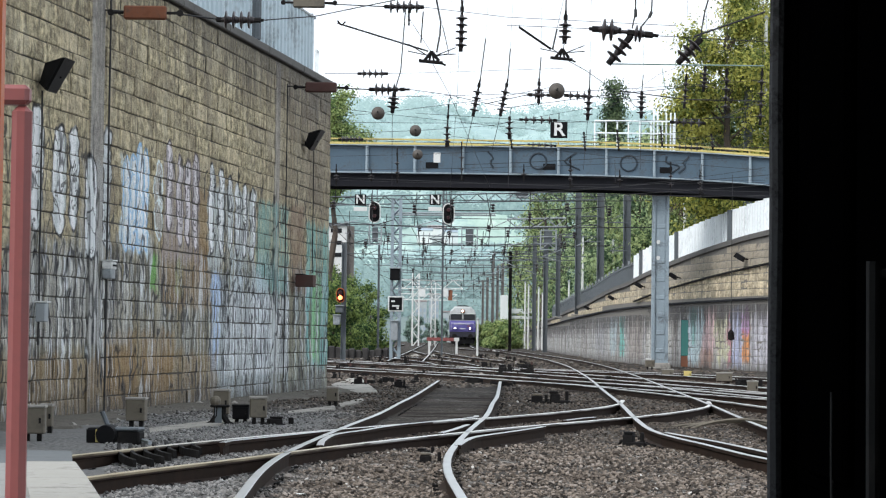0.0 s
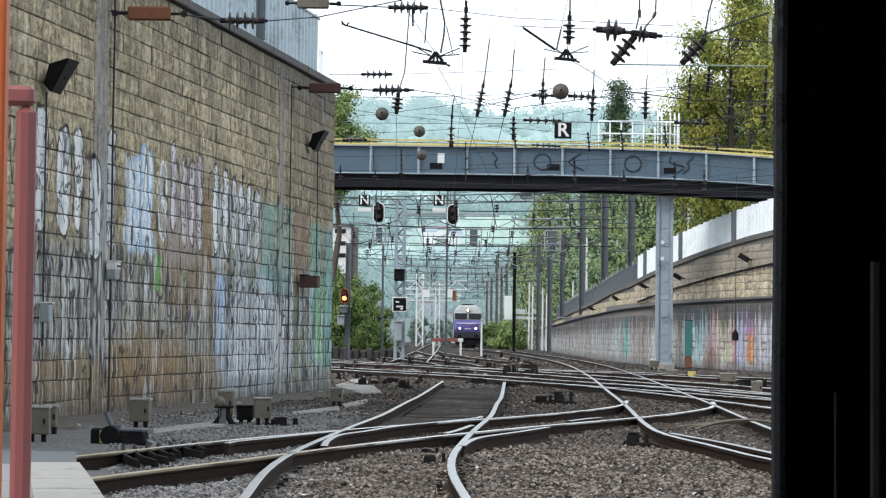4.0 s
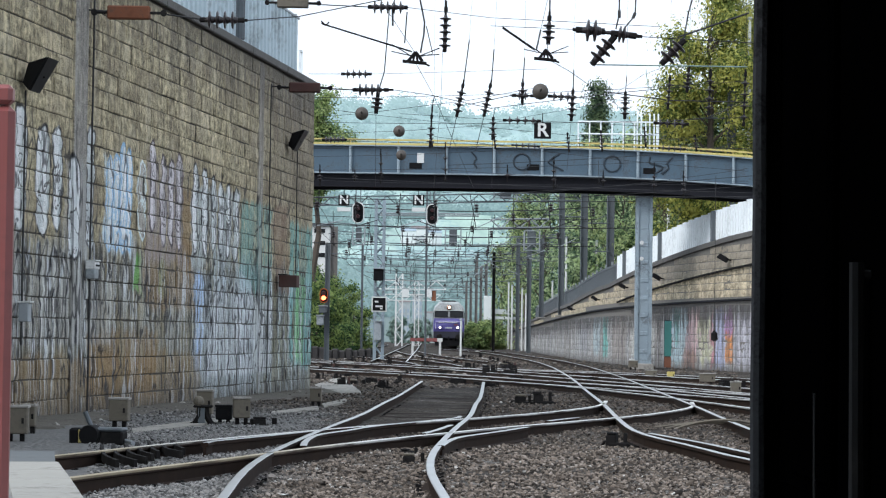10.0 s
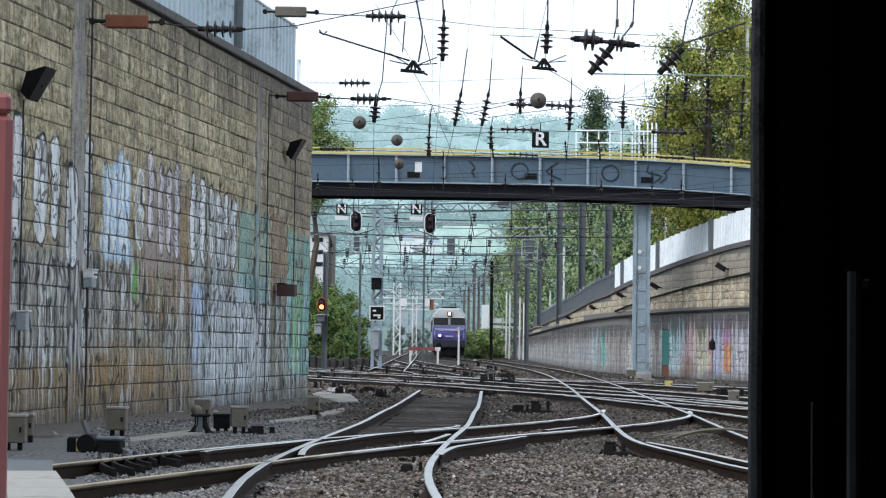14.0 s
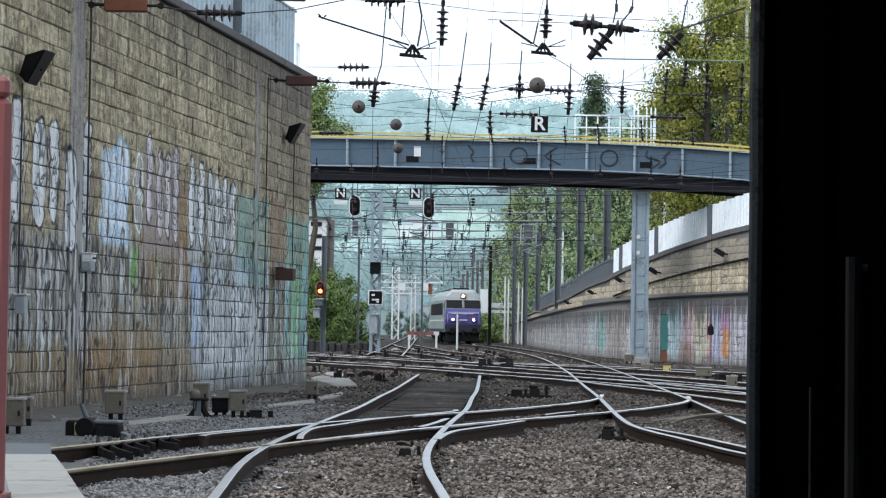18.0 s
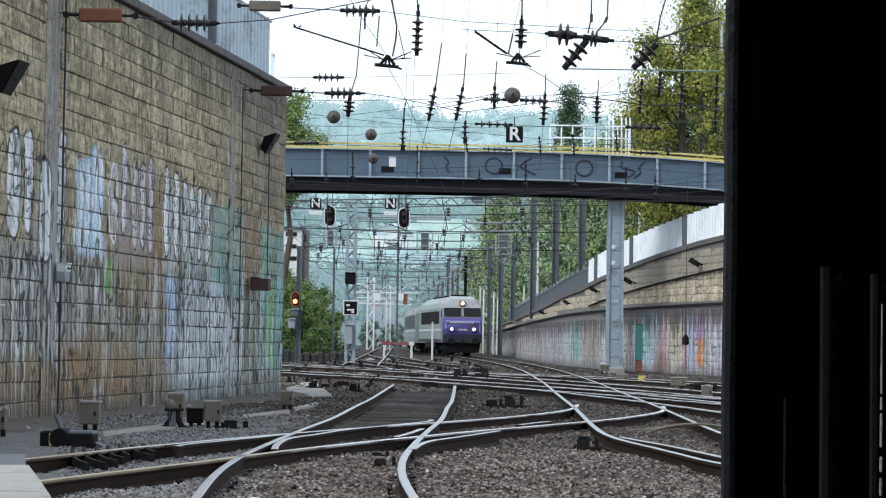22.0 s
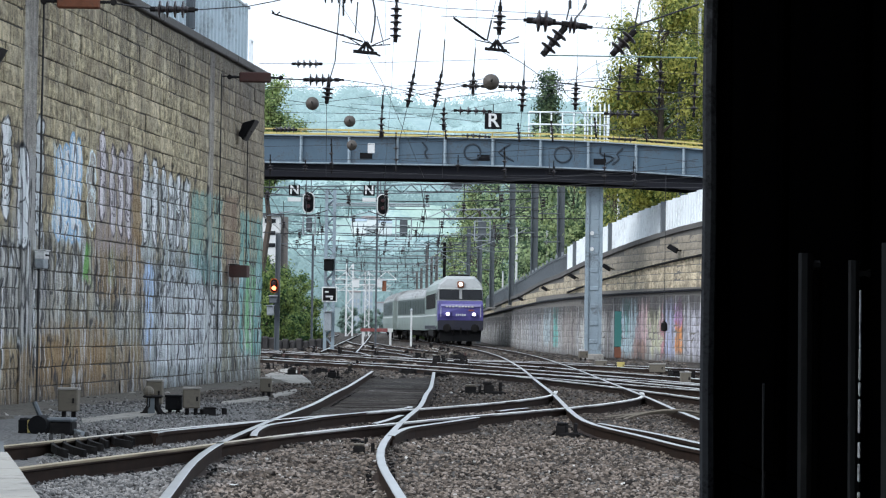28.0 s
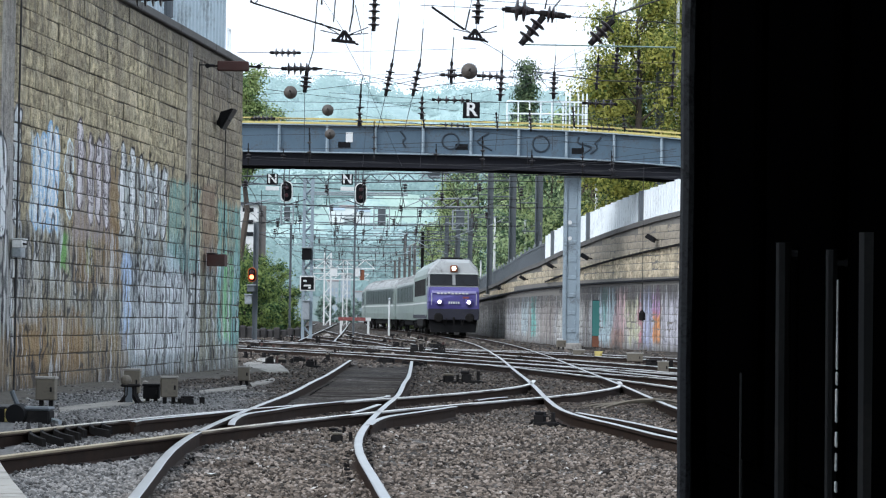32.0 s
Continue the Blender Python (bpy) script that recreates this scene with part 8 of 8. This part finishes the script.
facade((-8.81, 205.00, 8.60), 1.4, 2.9)
plain_mast(-6.96, 185, -0.3, 9.15, 0.5, MAT_BROWN, 'grey-brown mast of the far overhead line')

# signalling gear beside the tracks
point_machine(-3.57, 27.26, 0.59, 0.25, 'dark point machine with a hand lever beside the rail')
relay_box(-3.89, 31.71, 0.25, 0.39, 'drab relay box on a short post before the wall')
splayed_stand(-2.98, 33.42, 0.36, 0.26, 'dark splayed cast-iron stand with a ball top')
relay_box(-3.03, 34.26, 0.22, 0.45, 'drab relay box on a short post before the wall')
relay_box(-2.74, 33.93, 0.22, 0.25, 'black lidded box on a short post before the wall', MAT_BLACK)
relay_box(-2.48, 33.61, 0.23, 0.37, 'drab relay box on a short post before the wall')
low_gear(-2.16, 33.51, 0.37, 0.19, 'low dark point gear beside the path')
relay_box(-1.89, 42.94, 0.20, 0.32, 'drab relay box on a short post before the wall')
relay_box(-4.47, 27.27, 0.26, 0.41, 'drab relay box on dark legs beside the platform end')
relay_box(-4.73, 29.82, 0.15, 0.35, 'drab relay box on dark legs beside the platform end')
low_gear(-1.99, 60.73, 0.33, 0.30, 'small dark trackside apparatus among the rails')
low_gear(-2.44, 68.97, 0.22, 0.25, 'small dark trackside apparatus among the rails')
low_gear(-1.00, 58.77, 0.27, 0.27, 'small dark trackside apparatus among the rails')
low_gear(-1.46, 63.98, 0.29, 0.23, 'small dark trackside apparatus among the rails')
low_gear(1.93, 77.36, 0.35, 0.47, 'small dark trackside apparatus among the rails')
low_gear(2.67, 75.90, 0.26, 0.38, 'small dark trackside apparatus among the rails')
low_gear(1.83, 46.55, 0.32, 0.25, 'small dark trackside apparatus among the rails')
low_gear(2.19, 46.34, 0.36, 0.32, 'small dark trackside apparatus among the rails')
low_gear(1.73, 97.27, 0.40, 0.31, 'small dark trackside apparatus among the rails')
low_gear(1.47, 112.59, 0.36, 0.26, 'small dark trackside apparatus among the rails')
low_gear(-3.46, 88.67, 0.48, 0.28, 'small dark trackside apparatus among the rails')
low_gear(-2.91, 68.60, 0.22, 0.28, 'small dark trackside apparatus among the rails')
relay_box(7.71, 68.12, 0.43, 0.31, 'drab relay box among the far rails')
relay_box(6.65, 53.36, 0.22, 0.34, 'drab relay box among the far rails')
relay_box(8.24, 99.03, 0.36, 0.36, 'drab relay box among the far rails')
relay_box(6.90, 76.28, 0.35, 0.28, 'drab relay box among the far rails')
relay_box(7.56, 76.80, 0.22, 0.22, 'yellow box at the foot of the far wall', MAT_YELLOW)
relay_box(8.34, 100.80, 0.21, 0.41, 'white box at the foot of the footbridge leg', MAT_WHITE)
low_gear(7.55, 61.03, 0.69, 0.36, 'dark heap of cables and point gear')
low_gear(2.24, 28.97, 0.26, 0.22, 'dark heap of cables and point gear')
low_gear(6.64, 63.74, 0.35, 0.17, 'dark heap of cables and point gear')
stone_lump(-0.52, 137.82, 0.38, 0.28, 'pale concrete lump lying between the far tracks')
stone_lump(3.96, 193.57, 0.44, 0.26, 'pale concrete lump lying between the far tracks')
stone_lump(0.34, 120.91, 0.44, 0.16, 'pale concrete lump lying between the far tracks')
stone_lump(-1.55, 143.43, 0.65, 0.26, 'pale concrete lump lying between the far tracks')
stone_lump(1.48, 137.48, 0.31, 0.16, 'pale concrete lump lying between the far tracks')
stone_lump(6.12, 118.36, 0.32, 0.16, 'pale concrete lump lying between the far tracks')
stone_lump(6.44, 105.96, 0.29, 0.14, 'pale concrete lump lying between the far tracks')
stone_lump(-2.84, 121.94, 0.44, 0.19, 'pale concrete lump lying between the far tracks')
stone_lump(-3.21, 106.78, 0.44, 0.19, 'pale concrete lump lying between the far tracks')
path_slab([(-2.68, 59.45), (-2.57, 69.86), (-2.17, 67.47), (-1.38, 53.09), (-1.78, 51.81)])
path_slab([(-2.41, 38.87), (-1.83, 42.25), (-1.74, 40.67), (-2.30, 37.53)])
path_slab([(-1.82, 43.65), (-1.52, 47.32), (-1.42, 45.35), (-1.71, 41.97)])
path_slab([(-3.69, 31.36), (-2.82, 36.53), (-2.67, 34.88), (-3.51, 29.97)])
check_rail([(-1.20, 24.56), (-1.23, 25.88), (-1.17, 27.38), (-0.91, 28.61), (-0.56, 30.35), (0.37, 33.43), (0.48, 34.42)])
check_rail([(-2.20, 24.91), (-2.17, 25.32), (-1.85, 26.40), (-1.50, 27.58), (-1.21, 28.67)])
check_rail([(-0.02, 28.08), (0.13, 29.14), (0.32, 30.87)])
check_rail([(0.16, 25.0), (0.25, 26.2), (0.38, 27.2), (0.62, 28.1), (0.92, 29.2), (1.30, 30.7)])
check_rail([(1.61, 32.80), (1.91, 33.82), (2.25, 34.67)])
check_rail([(2.62, 29.0), (2.77, 27.9), (2.95, 26.6), (3.08, 25.3), (3.20, 24.0), (3.34, 22.4)])
guard_bar((-3.14, 24.22), (-2.92, 22.76), (-2.67, 22.10))
guard_bar((-3.05, 24.40), (-2.84, 23.01), (-2.60, 22.46))
guard_bar((-2.95, 24.58), (-2.75, 23.28), (-2.51, 22.82))
guard_bar((-2.86, 24.76), (-2.67, 23.55), (-2.43, 23.20))
guard_bar((-2.76, 24.94), (-2.58, 23.82), (-2.35, 23.59))
guard_bar((-2.66, 25.13), (-2.49, 24.11), (-2.26, 24.00))
guard_bar((-2.57, 25.32), (-2.39, 24.40), (-2.16, 24.42))
low_gear(-0.16, 25.52, 0.20, 0.14, 'dark cable terminal box fixed beside the rail')
low_gear(0.30, 26.63, 0.13, 0.08, 'small drab terminal box fixed beside the rail')
low_gear(-0.99, 31.04, 0.18, 0.10, 'dark cable terminal box fixed beside the rail')
low_gear(-0.10, 23.9, 0.22, 0.18, 'dark cable terminal box fixed beside the rail')
low_gear(-0.72, 25.2, 0.22, 0.10, 'dark cable terminal box fixed beside the rail')


def cable_heap(x, y, n):
    th = thing("cable_heap", "rust-brown coil of old cable lying between the rails", "cable", m=pose(x, y, -0.14))
    for i in range(n):
        w = 0.75 + 0.12 * math.sin(i * 2.7)
        bm = B()
        wire(bm, [(-w + 2 * w * j / 8, 0.34 * i - 0.1 + 0.08 * math.sin(j + i), 0.015 + (0.15 - 0.022 * i) * math.sin(math.pi * j / 8)) for j in range(9)], 0.018)
        part("strand", bm, MAT_BOX, th)


cable_heap(4.05, 33.6, 5)
litter(1.65, 23.39, 0.11, 0.04, 'white scrap of litter lying on the ballast')
litter(2.24, 18.20, 0.07, 0.03, 'white scrap of litter lying on the ballast')
litter(1.86, 20.01, 0.04, 0.02, 'white scrap of litter lying on the ballast')
litter(1.39, 24.24, 0.04, 0.02, 'white scrap of litter lying on the ballast')
litter(-1.38, 21.27, 0.08, 0.02, 'white scrap of litter lying on the ballast')
litter(-1.07, 19.10, 0.11, 0.05, 'white scrap of litter lying on the ballast')
litter(1.69, 20.64, 0.03, 0.02, 'white scrap of litter lying on the ballast')
litter(1.97, 19.41, 0.04, 0.02, 'white scrap of litter lying on the ballast')
litter(0.10, 21.42, 0.04, 0.02, 'white scrap of litter lying on the ballast')


def bogie(parent, y, axles, name="bogie"):
    bm = B()
    for dy in axles:
        for sx in (-1, 1):
            lathe(bm, [(0.3, -0.07), (0.50, -0.06), (0.50, 0.06), (0.53, 0.07), (0.53, 0.09)], 20, Matrix.Translation((sx * 0.75, y + dy, 0.5)) @ pose(0, 0, 0, 0, 90, 0))
        rod(bm, (-0.9, y + dy, 0.5), (0.9, y + dy, 0.5), 0.08, 8)
    span = max(axles) - min(axles)
    for sx in (-1, 1):
        box(bm, (sx * 1.0, y, 0.62), (0.14, span + 1.1, 0.28), bevel=0.03)
        for dy in axles:
            box(bm, (sx * 1.06, y + dy, 0.5), (0.2, 0.36, 0.34), bevel=0.03)
    box(bm, (0, y, 0.75), (1.8, 0.7, 0.3))
    return part(name, bm, MAT_DARK, parent)


def build_locomotive():
    """Front at y = 0 facing -y, 20.2 m long, rails at z = 0."""
    lo = thing("locomotive", "violet and grey diesel locomotive with its headlights lit", "locomotive", m=pose(2.2, 280, 0))

    def sec(y, w, zb, zs, zt, wt):
        h, k = w / 2, wt / 2
        return [(-h, y, zb), (h, y, zb), (h, y, zs), (h - 0.12, y, zs + (zt - zs) * 0.42), (k, y, zt - 0.05), (k * 0.6, y, zt), (-k * 0.6, y, zt), (-k, y, zt - 0.05), (-h + 0.12, y, zs + (zt - zs) * 0.42), (-h, y, zs)]

    bm = B()
    loft(bm, [sec(0.95, 2.86, 0.95, 3.45, 4.16, 1.5), sec(1.7, 2.95, 0.95, 3.48, 4.34, 1.7), sec(18.6, 2.95, 0.95, 3.48, 4.34, 1.7), sec(19.4, 2.86, 0.95, 3.45, 4.16, 1.5)])
    part("body", bm, MAT_COACH, lo)
    # the cab front: a raked windscreen over a bluff violet nose
    bm = B()
    loft(bm, [[(-1.42, 0.12, 1.50), (1.42, 0.12, 1.50), (1.42, 0.0, 1.95), (1.40, 0.10, 2.55), (1.36, 0.22, 2.76), (-1.36, 0.22, 2.76), (-1.40, 0.10, 2.55), (-1.42, 0.0, 1.95)],
              [(-1.46, 0.95, 1.50), (1.46, 0.95, 1.50), (1.46, 0.95, 1.95), (1.46, 0.95, 2.55), (1.45, 0.95, 2.76), (-1.45, 0.95, 2.76), (-1.46, 0.95, 2.55), (-1.46, 0.95, 1.95)]])
    part("nose", bm, MAT_VIOLET, lo)
    bm = B()
    box(bm, (0, 0.035, 2.47), (2.5, 0.04, 0.14), pose(0, 0, 0), bevel=0.01)
    part("pale_band", bm, MAT_VIOLET_PALE, lo)
    bm = B()
    for i in range(9):
        box(bm, (-0.88 + 0.2 * i, 0.012, 2.40 if i not in (3,) else 2.43), (0.13, 0.03, 0.09))
    part("lettering_bars", bm, MAT_WHITE, lo)
    bm = B()
    for i in range(5):
        box(bm, (-0.26 + 0.13 * i, -0.01, 1.88), (0.085, 0.03, 0.12))
    part("number_bars", bm, MAT_STRIPE, lo)
    bm = B()
    box(bm, (0.66, 0.0, 2.17), (0.34, 0.03, 0.1))
    part("red_plate_bar", bm, MAT_RED, lo)
    bm = B()
    loft(bm, [[(-1.36, 0.22, 2.765), (1.36, 0.22, 2.765), (1.34, 0.62, 3.49), (-1.34, 0.62, 3.49)], [(-1.45, 0.95, 2.765), (1.45, 0.95, 2.765), (1.43, 0.95, 3.49), (-1.43, 0.95, 3.49)]])
    part("cab_front", bm, MAT_SILVER, lo)
    for sx in (-1, 1):
        bm = B()
        loft(bm, [[(sx * 0.10 if sx > 0 else -1.355, 0.20, 2.87), (1.355 if sx > 0 else -0.10, 0.20, 2.87), (1.335 if sx > 0 else -0.10, 0.56, 3.47), (sx * 0.10 if sx > 0 else -1.335, 0.56, 3.47)],
                  [(sx * 0.10 if sx > 0 else -1.355, 0.30, 2.87), (1.355 if sx > 0 else -0.10, 0.30, 2.87), (1.335 if sx > 0 else -0.10, 0.66, 3.47), (sx * 0.10 if sx > 0 else -1.335, 0.66, 3.47)]])
        ws = part("windscreen", bm, MAT_GLASS, lo)
        bm = B()
        rod(bm, (sx * 0.65, 0.17, 2.86), (sx * 0.45, 0.36, 3.18), 0.012, 5)
        part("wiper", bm, MAT_DARK, ws)
    # brow and roof dome
    bm = B()
    loft(bm, [[(-1.40, 0.55, 3.495), (1.40, 0.55, 3.495), (1.26, 0.60, 3.76), (0.86, 0.75, 4.14), (-0.86, 0.75, 4.14), (-1.26, 0.60, 3.76)],
              [(-1.46, 1.15, 3.495), (1.46, 1.15, 3.495), (1.37, 1.15, 3.84), (0.90, 1.15, 4.33), (-0.90, 1.15, 4.33), (-1.37, 1.15, 3.84)]])
    part("roof_brow", bm, MAT_ROOF, lo)
    part("brow_line", box(B(), (0, 0.545, 3.52), (2.74, 0.03, 0.07)), MAT_STRIPE, lo)
    part("centre_pillar", box(B(), (0, 0, 0), (0.17, 0.03, 0.7), pose(0, 0.375, 3.17, -31, 0, 0)), MAT_SILVER, lo)
    bm = B()
    box(bm, (0, 0.56, 3.79), (0.42, 0.3, 0.40), bevel=0.05)
    hl = part("lamp_housing", bm, MAT_RUST, lo)
    bm = B()
    lathe(bm, [(0.11, 0), (0.12, 0.02), (0.09, 0.06)], 16, Matrix.Translation((0, 0.42, 3.81)) @ pose(0, 0, 0, 90, 0, 0))
    part("headlight", bm, MAT_LAMP, hl)
    for sx in (-1, 1):
        bm = B()
        box(bm, (sx * 0.82, 0.0, 1.92), (0.42, 0.16, 0.34), bevel=0.05)
        hs = part("lamp_housing", bm, MAT_VIOLET, lo)
        bm = B()
        lathe(bm, [(0.08, 0), (0.10, 0.02), (0.07, 0.05)], 16, Matrix.Translation((sx * 0.82, -0.07, 1.92)) @ pose(0, 0, 0, 90, 0, 0))
        part("headlight", bm, MAT_LAMP, hs)
        bm = B()
        rod(bm, (sx * 1.25, 0.0, 1.75), (sx * 1.25, 0.0, 2.4), 0.018, 6)
        part("grab_rail", bm, MAT_STRIPE, lo)
        bm = B()
        rod(bm, (sx * 0.875, -0.35, 1.05), (sx * 0.875, 0.2, 1.05), 0.09, 10)
        lathe(bm, [(0.24, 0), (0.26, 0.03), (0.2, 0.06)], 14, Matrix.Translation((sx * 0.875, -0.38, 1.05)) @ pose(0, 0, 0, 90, 0, 0))
        part("buffer", bm, MAT_DARK, lo)
    bm = B()
    box(bm, (0, 0.36, 1.24), (2.84, 0.5, 0.66), bevel=0.03)
    part("buffer_beam", bm, MAT_NOSE, lo)
    bm = B()
    loft(bm, [[(-1.25, 0.25, 0.22), (1.25, 0.25, 0.22), (1.35, 0.4, 0.95), (-1.35, 0.4, 0.95)], [(-1.25, 0.45, 0.22), (1.25, 0.45, 0.22), (1.35, 0.6, 0.95), (-1.35, 0.6, 0.95)]])
    part("snow_plough", bm, MAT_BLACK, lo)
    bm = B()
    rod(bm, (0, -0.25, 1.02), (0, 0.3, 1.02), 0.06, 8)
    box(bm, (0, -0.2, 0.88), (0.1, 0.12, 0.4), bevel=0.02)
    part("coupling", bm, MAT_DARK, lo)
    for sx in (-0.4, 0.4):
        part("brake_hose", wire(B(), sag((sx, -0.02, 1.0), (sx * 1.4, 0.0, 0.95), 0.35), 0.025), MAT_DARK, lo)
    # sides
    for sx in (-1, 1):
        bm = B()
        box(bm, (sx * 1.478, 10.2, 1.08), (0.012, 18.2, 0.22))
        part("violet_skirt", bm, MAT_NOSE, lo)
        bm = B()
        box(bm, (sx * 1.455, 1.35, 3.05), (0.05, 0.55, 0.5), bevel=0.02)
        part("side_window", bm, MAT_GLASS, lo)
        bm = B()
        box(bm, (sx * 1.478, 2.05, 2.15), (0.02, 0.62, 2.1), bevel=0.01)
        part("cab_door", bm, MAT_COACH, lo)
        bm = B()
        box(bm, (sx * 1.482, 10.2, 1.86), (0.02, 18.0, 0.10))
        part("white_stripe", bm, MAT_STRIPE, lo)
        for i in range(7):
            bm = B()
            box(bm, (sx * 1.478, 3.7 + 2.1 * i, 2.78), (0.03, 2.0, 0.95), bevel=0.01)
            part("grille", bm, MAT_DARK, lo)
        bm = B()
        box(bm, (sx * 1.35, 10.1, 0.72), (0.2, 7.6, 0.42), bevel=0.04)
        part("tank", bm, MAT_DARK, lo)
    for i, y in enumerate((2.6, 7.5, 12.2, 16.4)):
        bm = B()
        lathe(bm, [(0.65, 0), (0.65, 0.1), (0.5, 0.14)], 18, Matrix.Translation((0, y, 4.335)))
        part("roof_fan", bm, MAT_DARK, lo)
    bogie(lo, 4.2, (-1.6, 0, 1.6))
    bogie(lo, 16.0, (-1.6, 0, 1.6))
    return lo


def build_coach():
    """One end at y = 0, 26.4 m long."""
    co = thing("passenger_coach", "grey-green passenger coach with a dark window band", "railway coach", group="coaches of the train", m=pose(2.2, 300, 0))
    h = 1.41

    def sec(y, k=1.0):
        w = h * k
        return [(-w * 0.97, y, 0.85), (w * 0.97, y, 0.85), (w, y, 1.3), (w, y, 2.6), (w * 0.96, y, 3.15)]

    roof = [(math.cos(math.radians(a)), math.sin(math.radians(a))) for a in range(8, 180, 18)]
    bm = B()
    loft(bm, [[(-h * 0.97, y, 0.85), (h * 0.97, y, 0.85), (h, y, 1.3), (h, y, 2.6), (h * 0.965, y, 3.2), (-h * 0.965, y, 3.2), (-h, y, 2.6), (-h, y, 1.3)] for y in (0.35, 26.05)])
    part("body", bm, MAT_COACH, co)
    bm = B()
    loft(bm, [[(1.36, y, 3.205)] + [(1.36 * c, y, 3.205 + 0.84 * s) for c, s in roof] + [(-1.36, y, 3.205)] for y in (0.3, 26.1)])
    part("roof", bm, MAT_ROOF, co)
    for i in range(25):
        bm = B()
        p = [Vector((1.37 * c, 0.9 + i * 1.02, 3.205 + 0.85 * s)) for c, s in roof]
        sweep(bm, p, [(-0.02, -0.012), (0.02, -0.012), (0.02, 0.02), (-0.02, 0.02)], up=(0, 1, 0))
        part("roof_rib", bm, MAT_ROOF, co)
    for sx in (-1, 1):
        for i in range(10):
            bm = B()
            box(bm, (sx * (h - 0.008), 3.4 + 2.18 * i, 2.58), (0.05, 1.9, 1.0), bevel=0.015)
            part("window", bm, MAT_GLASS, co)
        bm = B()
        box(bm, (sx * (h - 0.004), 13.2, 2.58), (0.025, 23.2, 1.14))
        part("window_band", bm, MAT_BAND, co)
        bm = B()
        box(bm, (sx * (h + 0.004), 13.2, 1.86), (0.02, 25.4, 0.10))
        part("white_stripe", bm, MAT_STRIPE, co)
        for y in (1.05, 25.35):
            bm = B()
            box(bm, (sx * (h + 0.002), y, 2.05), (0.03, 0.8, 2.2), bevel=0.012)
            part("door", bm, MAT_COACH, co)
    for y in (0.12, 26.28):
        bm = B()
        for sx in (-0.62, 0.62):
            rod(bm, (sx, y, 1.2), (sx, y, 3.1), 0.13, 8)
        rod(bm, (-0.62, y, 3.1), (0.62, y, 3.1), 0.13, 8)
        part("gangway", bm, MAT_RUBBER_SHADE, co)
    bm = B()
    box(bm, (0, 13.2, 0.65), (2.2, 11, 0.35), bevel=0.05)
    part("underframe", bm, MAT_DARK, co)
    bogie(co, 4.0, (-1.28, 1.28))
    bogie(co, 22.4, (-1.28, 1.28))
    return co


LOCO = build_locomotive()
COACHES = [build_coach()]
for k in range(3):
    COACHES.append(copy_thing(COACHES[0], pose(2.2, 330 + 27 * k, 0)))

ROUTE_FINE = glide([(x, y, 0) for x, y in ROUTE], 0.5)
ROUTE_Y = [p.y for p in ROUTE_FINE]


def on_route(y):
    """The point of the running track at y; beyond its end it goes straight on."""
    x = float(np.interp(y, ROUTE_Y, [p.x for p in ROUTE_FINE]))
    return Vector((x, y, 0))


def riding(front, length, b1, b2):
    """The pose of a vehicle whose front stands at y = front, on bogies b1 and b2 behind it."""
    a, b = on_route(front + b1), on_route(front + b2)
    t = (b - a).normalized()
    o = a - t * b1
    return pose(o.x, o.y, 0, 0, 0, math.degrees(math.atan2(-t.x, t.y)))


def front_at(t):
    return 274.0 - 4.22 * t


def motions():
    """The train rolls in at a steady pace of a little over four metres a second."""
    times = [0.5 * i for i in range(65)]
    walk(LOCO, [(t, riding(front_at(t), 20.2, 4.2, 16.0)) for t in times])
    for k, c in enumerate(COACHES):
        walk(c, [(t, riding(front_at(t) + 20.3 + 26.4 * k, 26.4, 4.0, 22.4)) for t in times])


def hanging_weight():
    th = thing("hanging_weight", "small black weight hanging on a thin wire before the far wall", "weight", m=pose(11.12, 96, 1.25))
    bm = B()
    lathe(bm, [(0.05, -0.2), (0.13, -0.16), (0.12, 0.1), (0.03, 0.22)], 10)
    part("bob", bm, MAT_DARK, th)
    bm = B()
    rod(bm, (0, 0, 0.2), (0, 0, 6.2), 0.012, 5)
    part("wire", bm, MAT_WIRE, th)


hanging_weight()
clutter()
build_stones()
build_wall_blocks()
motions()
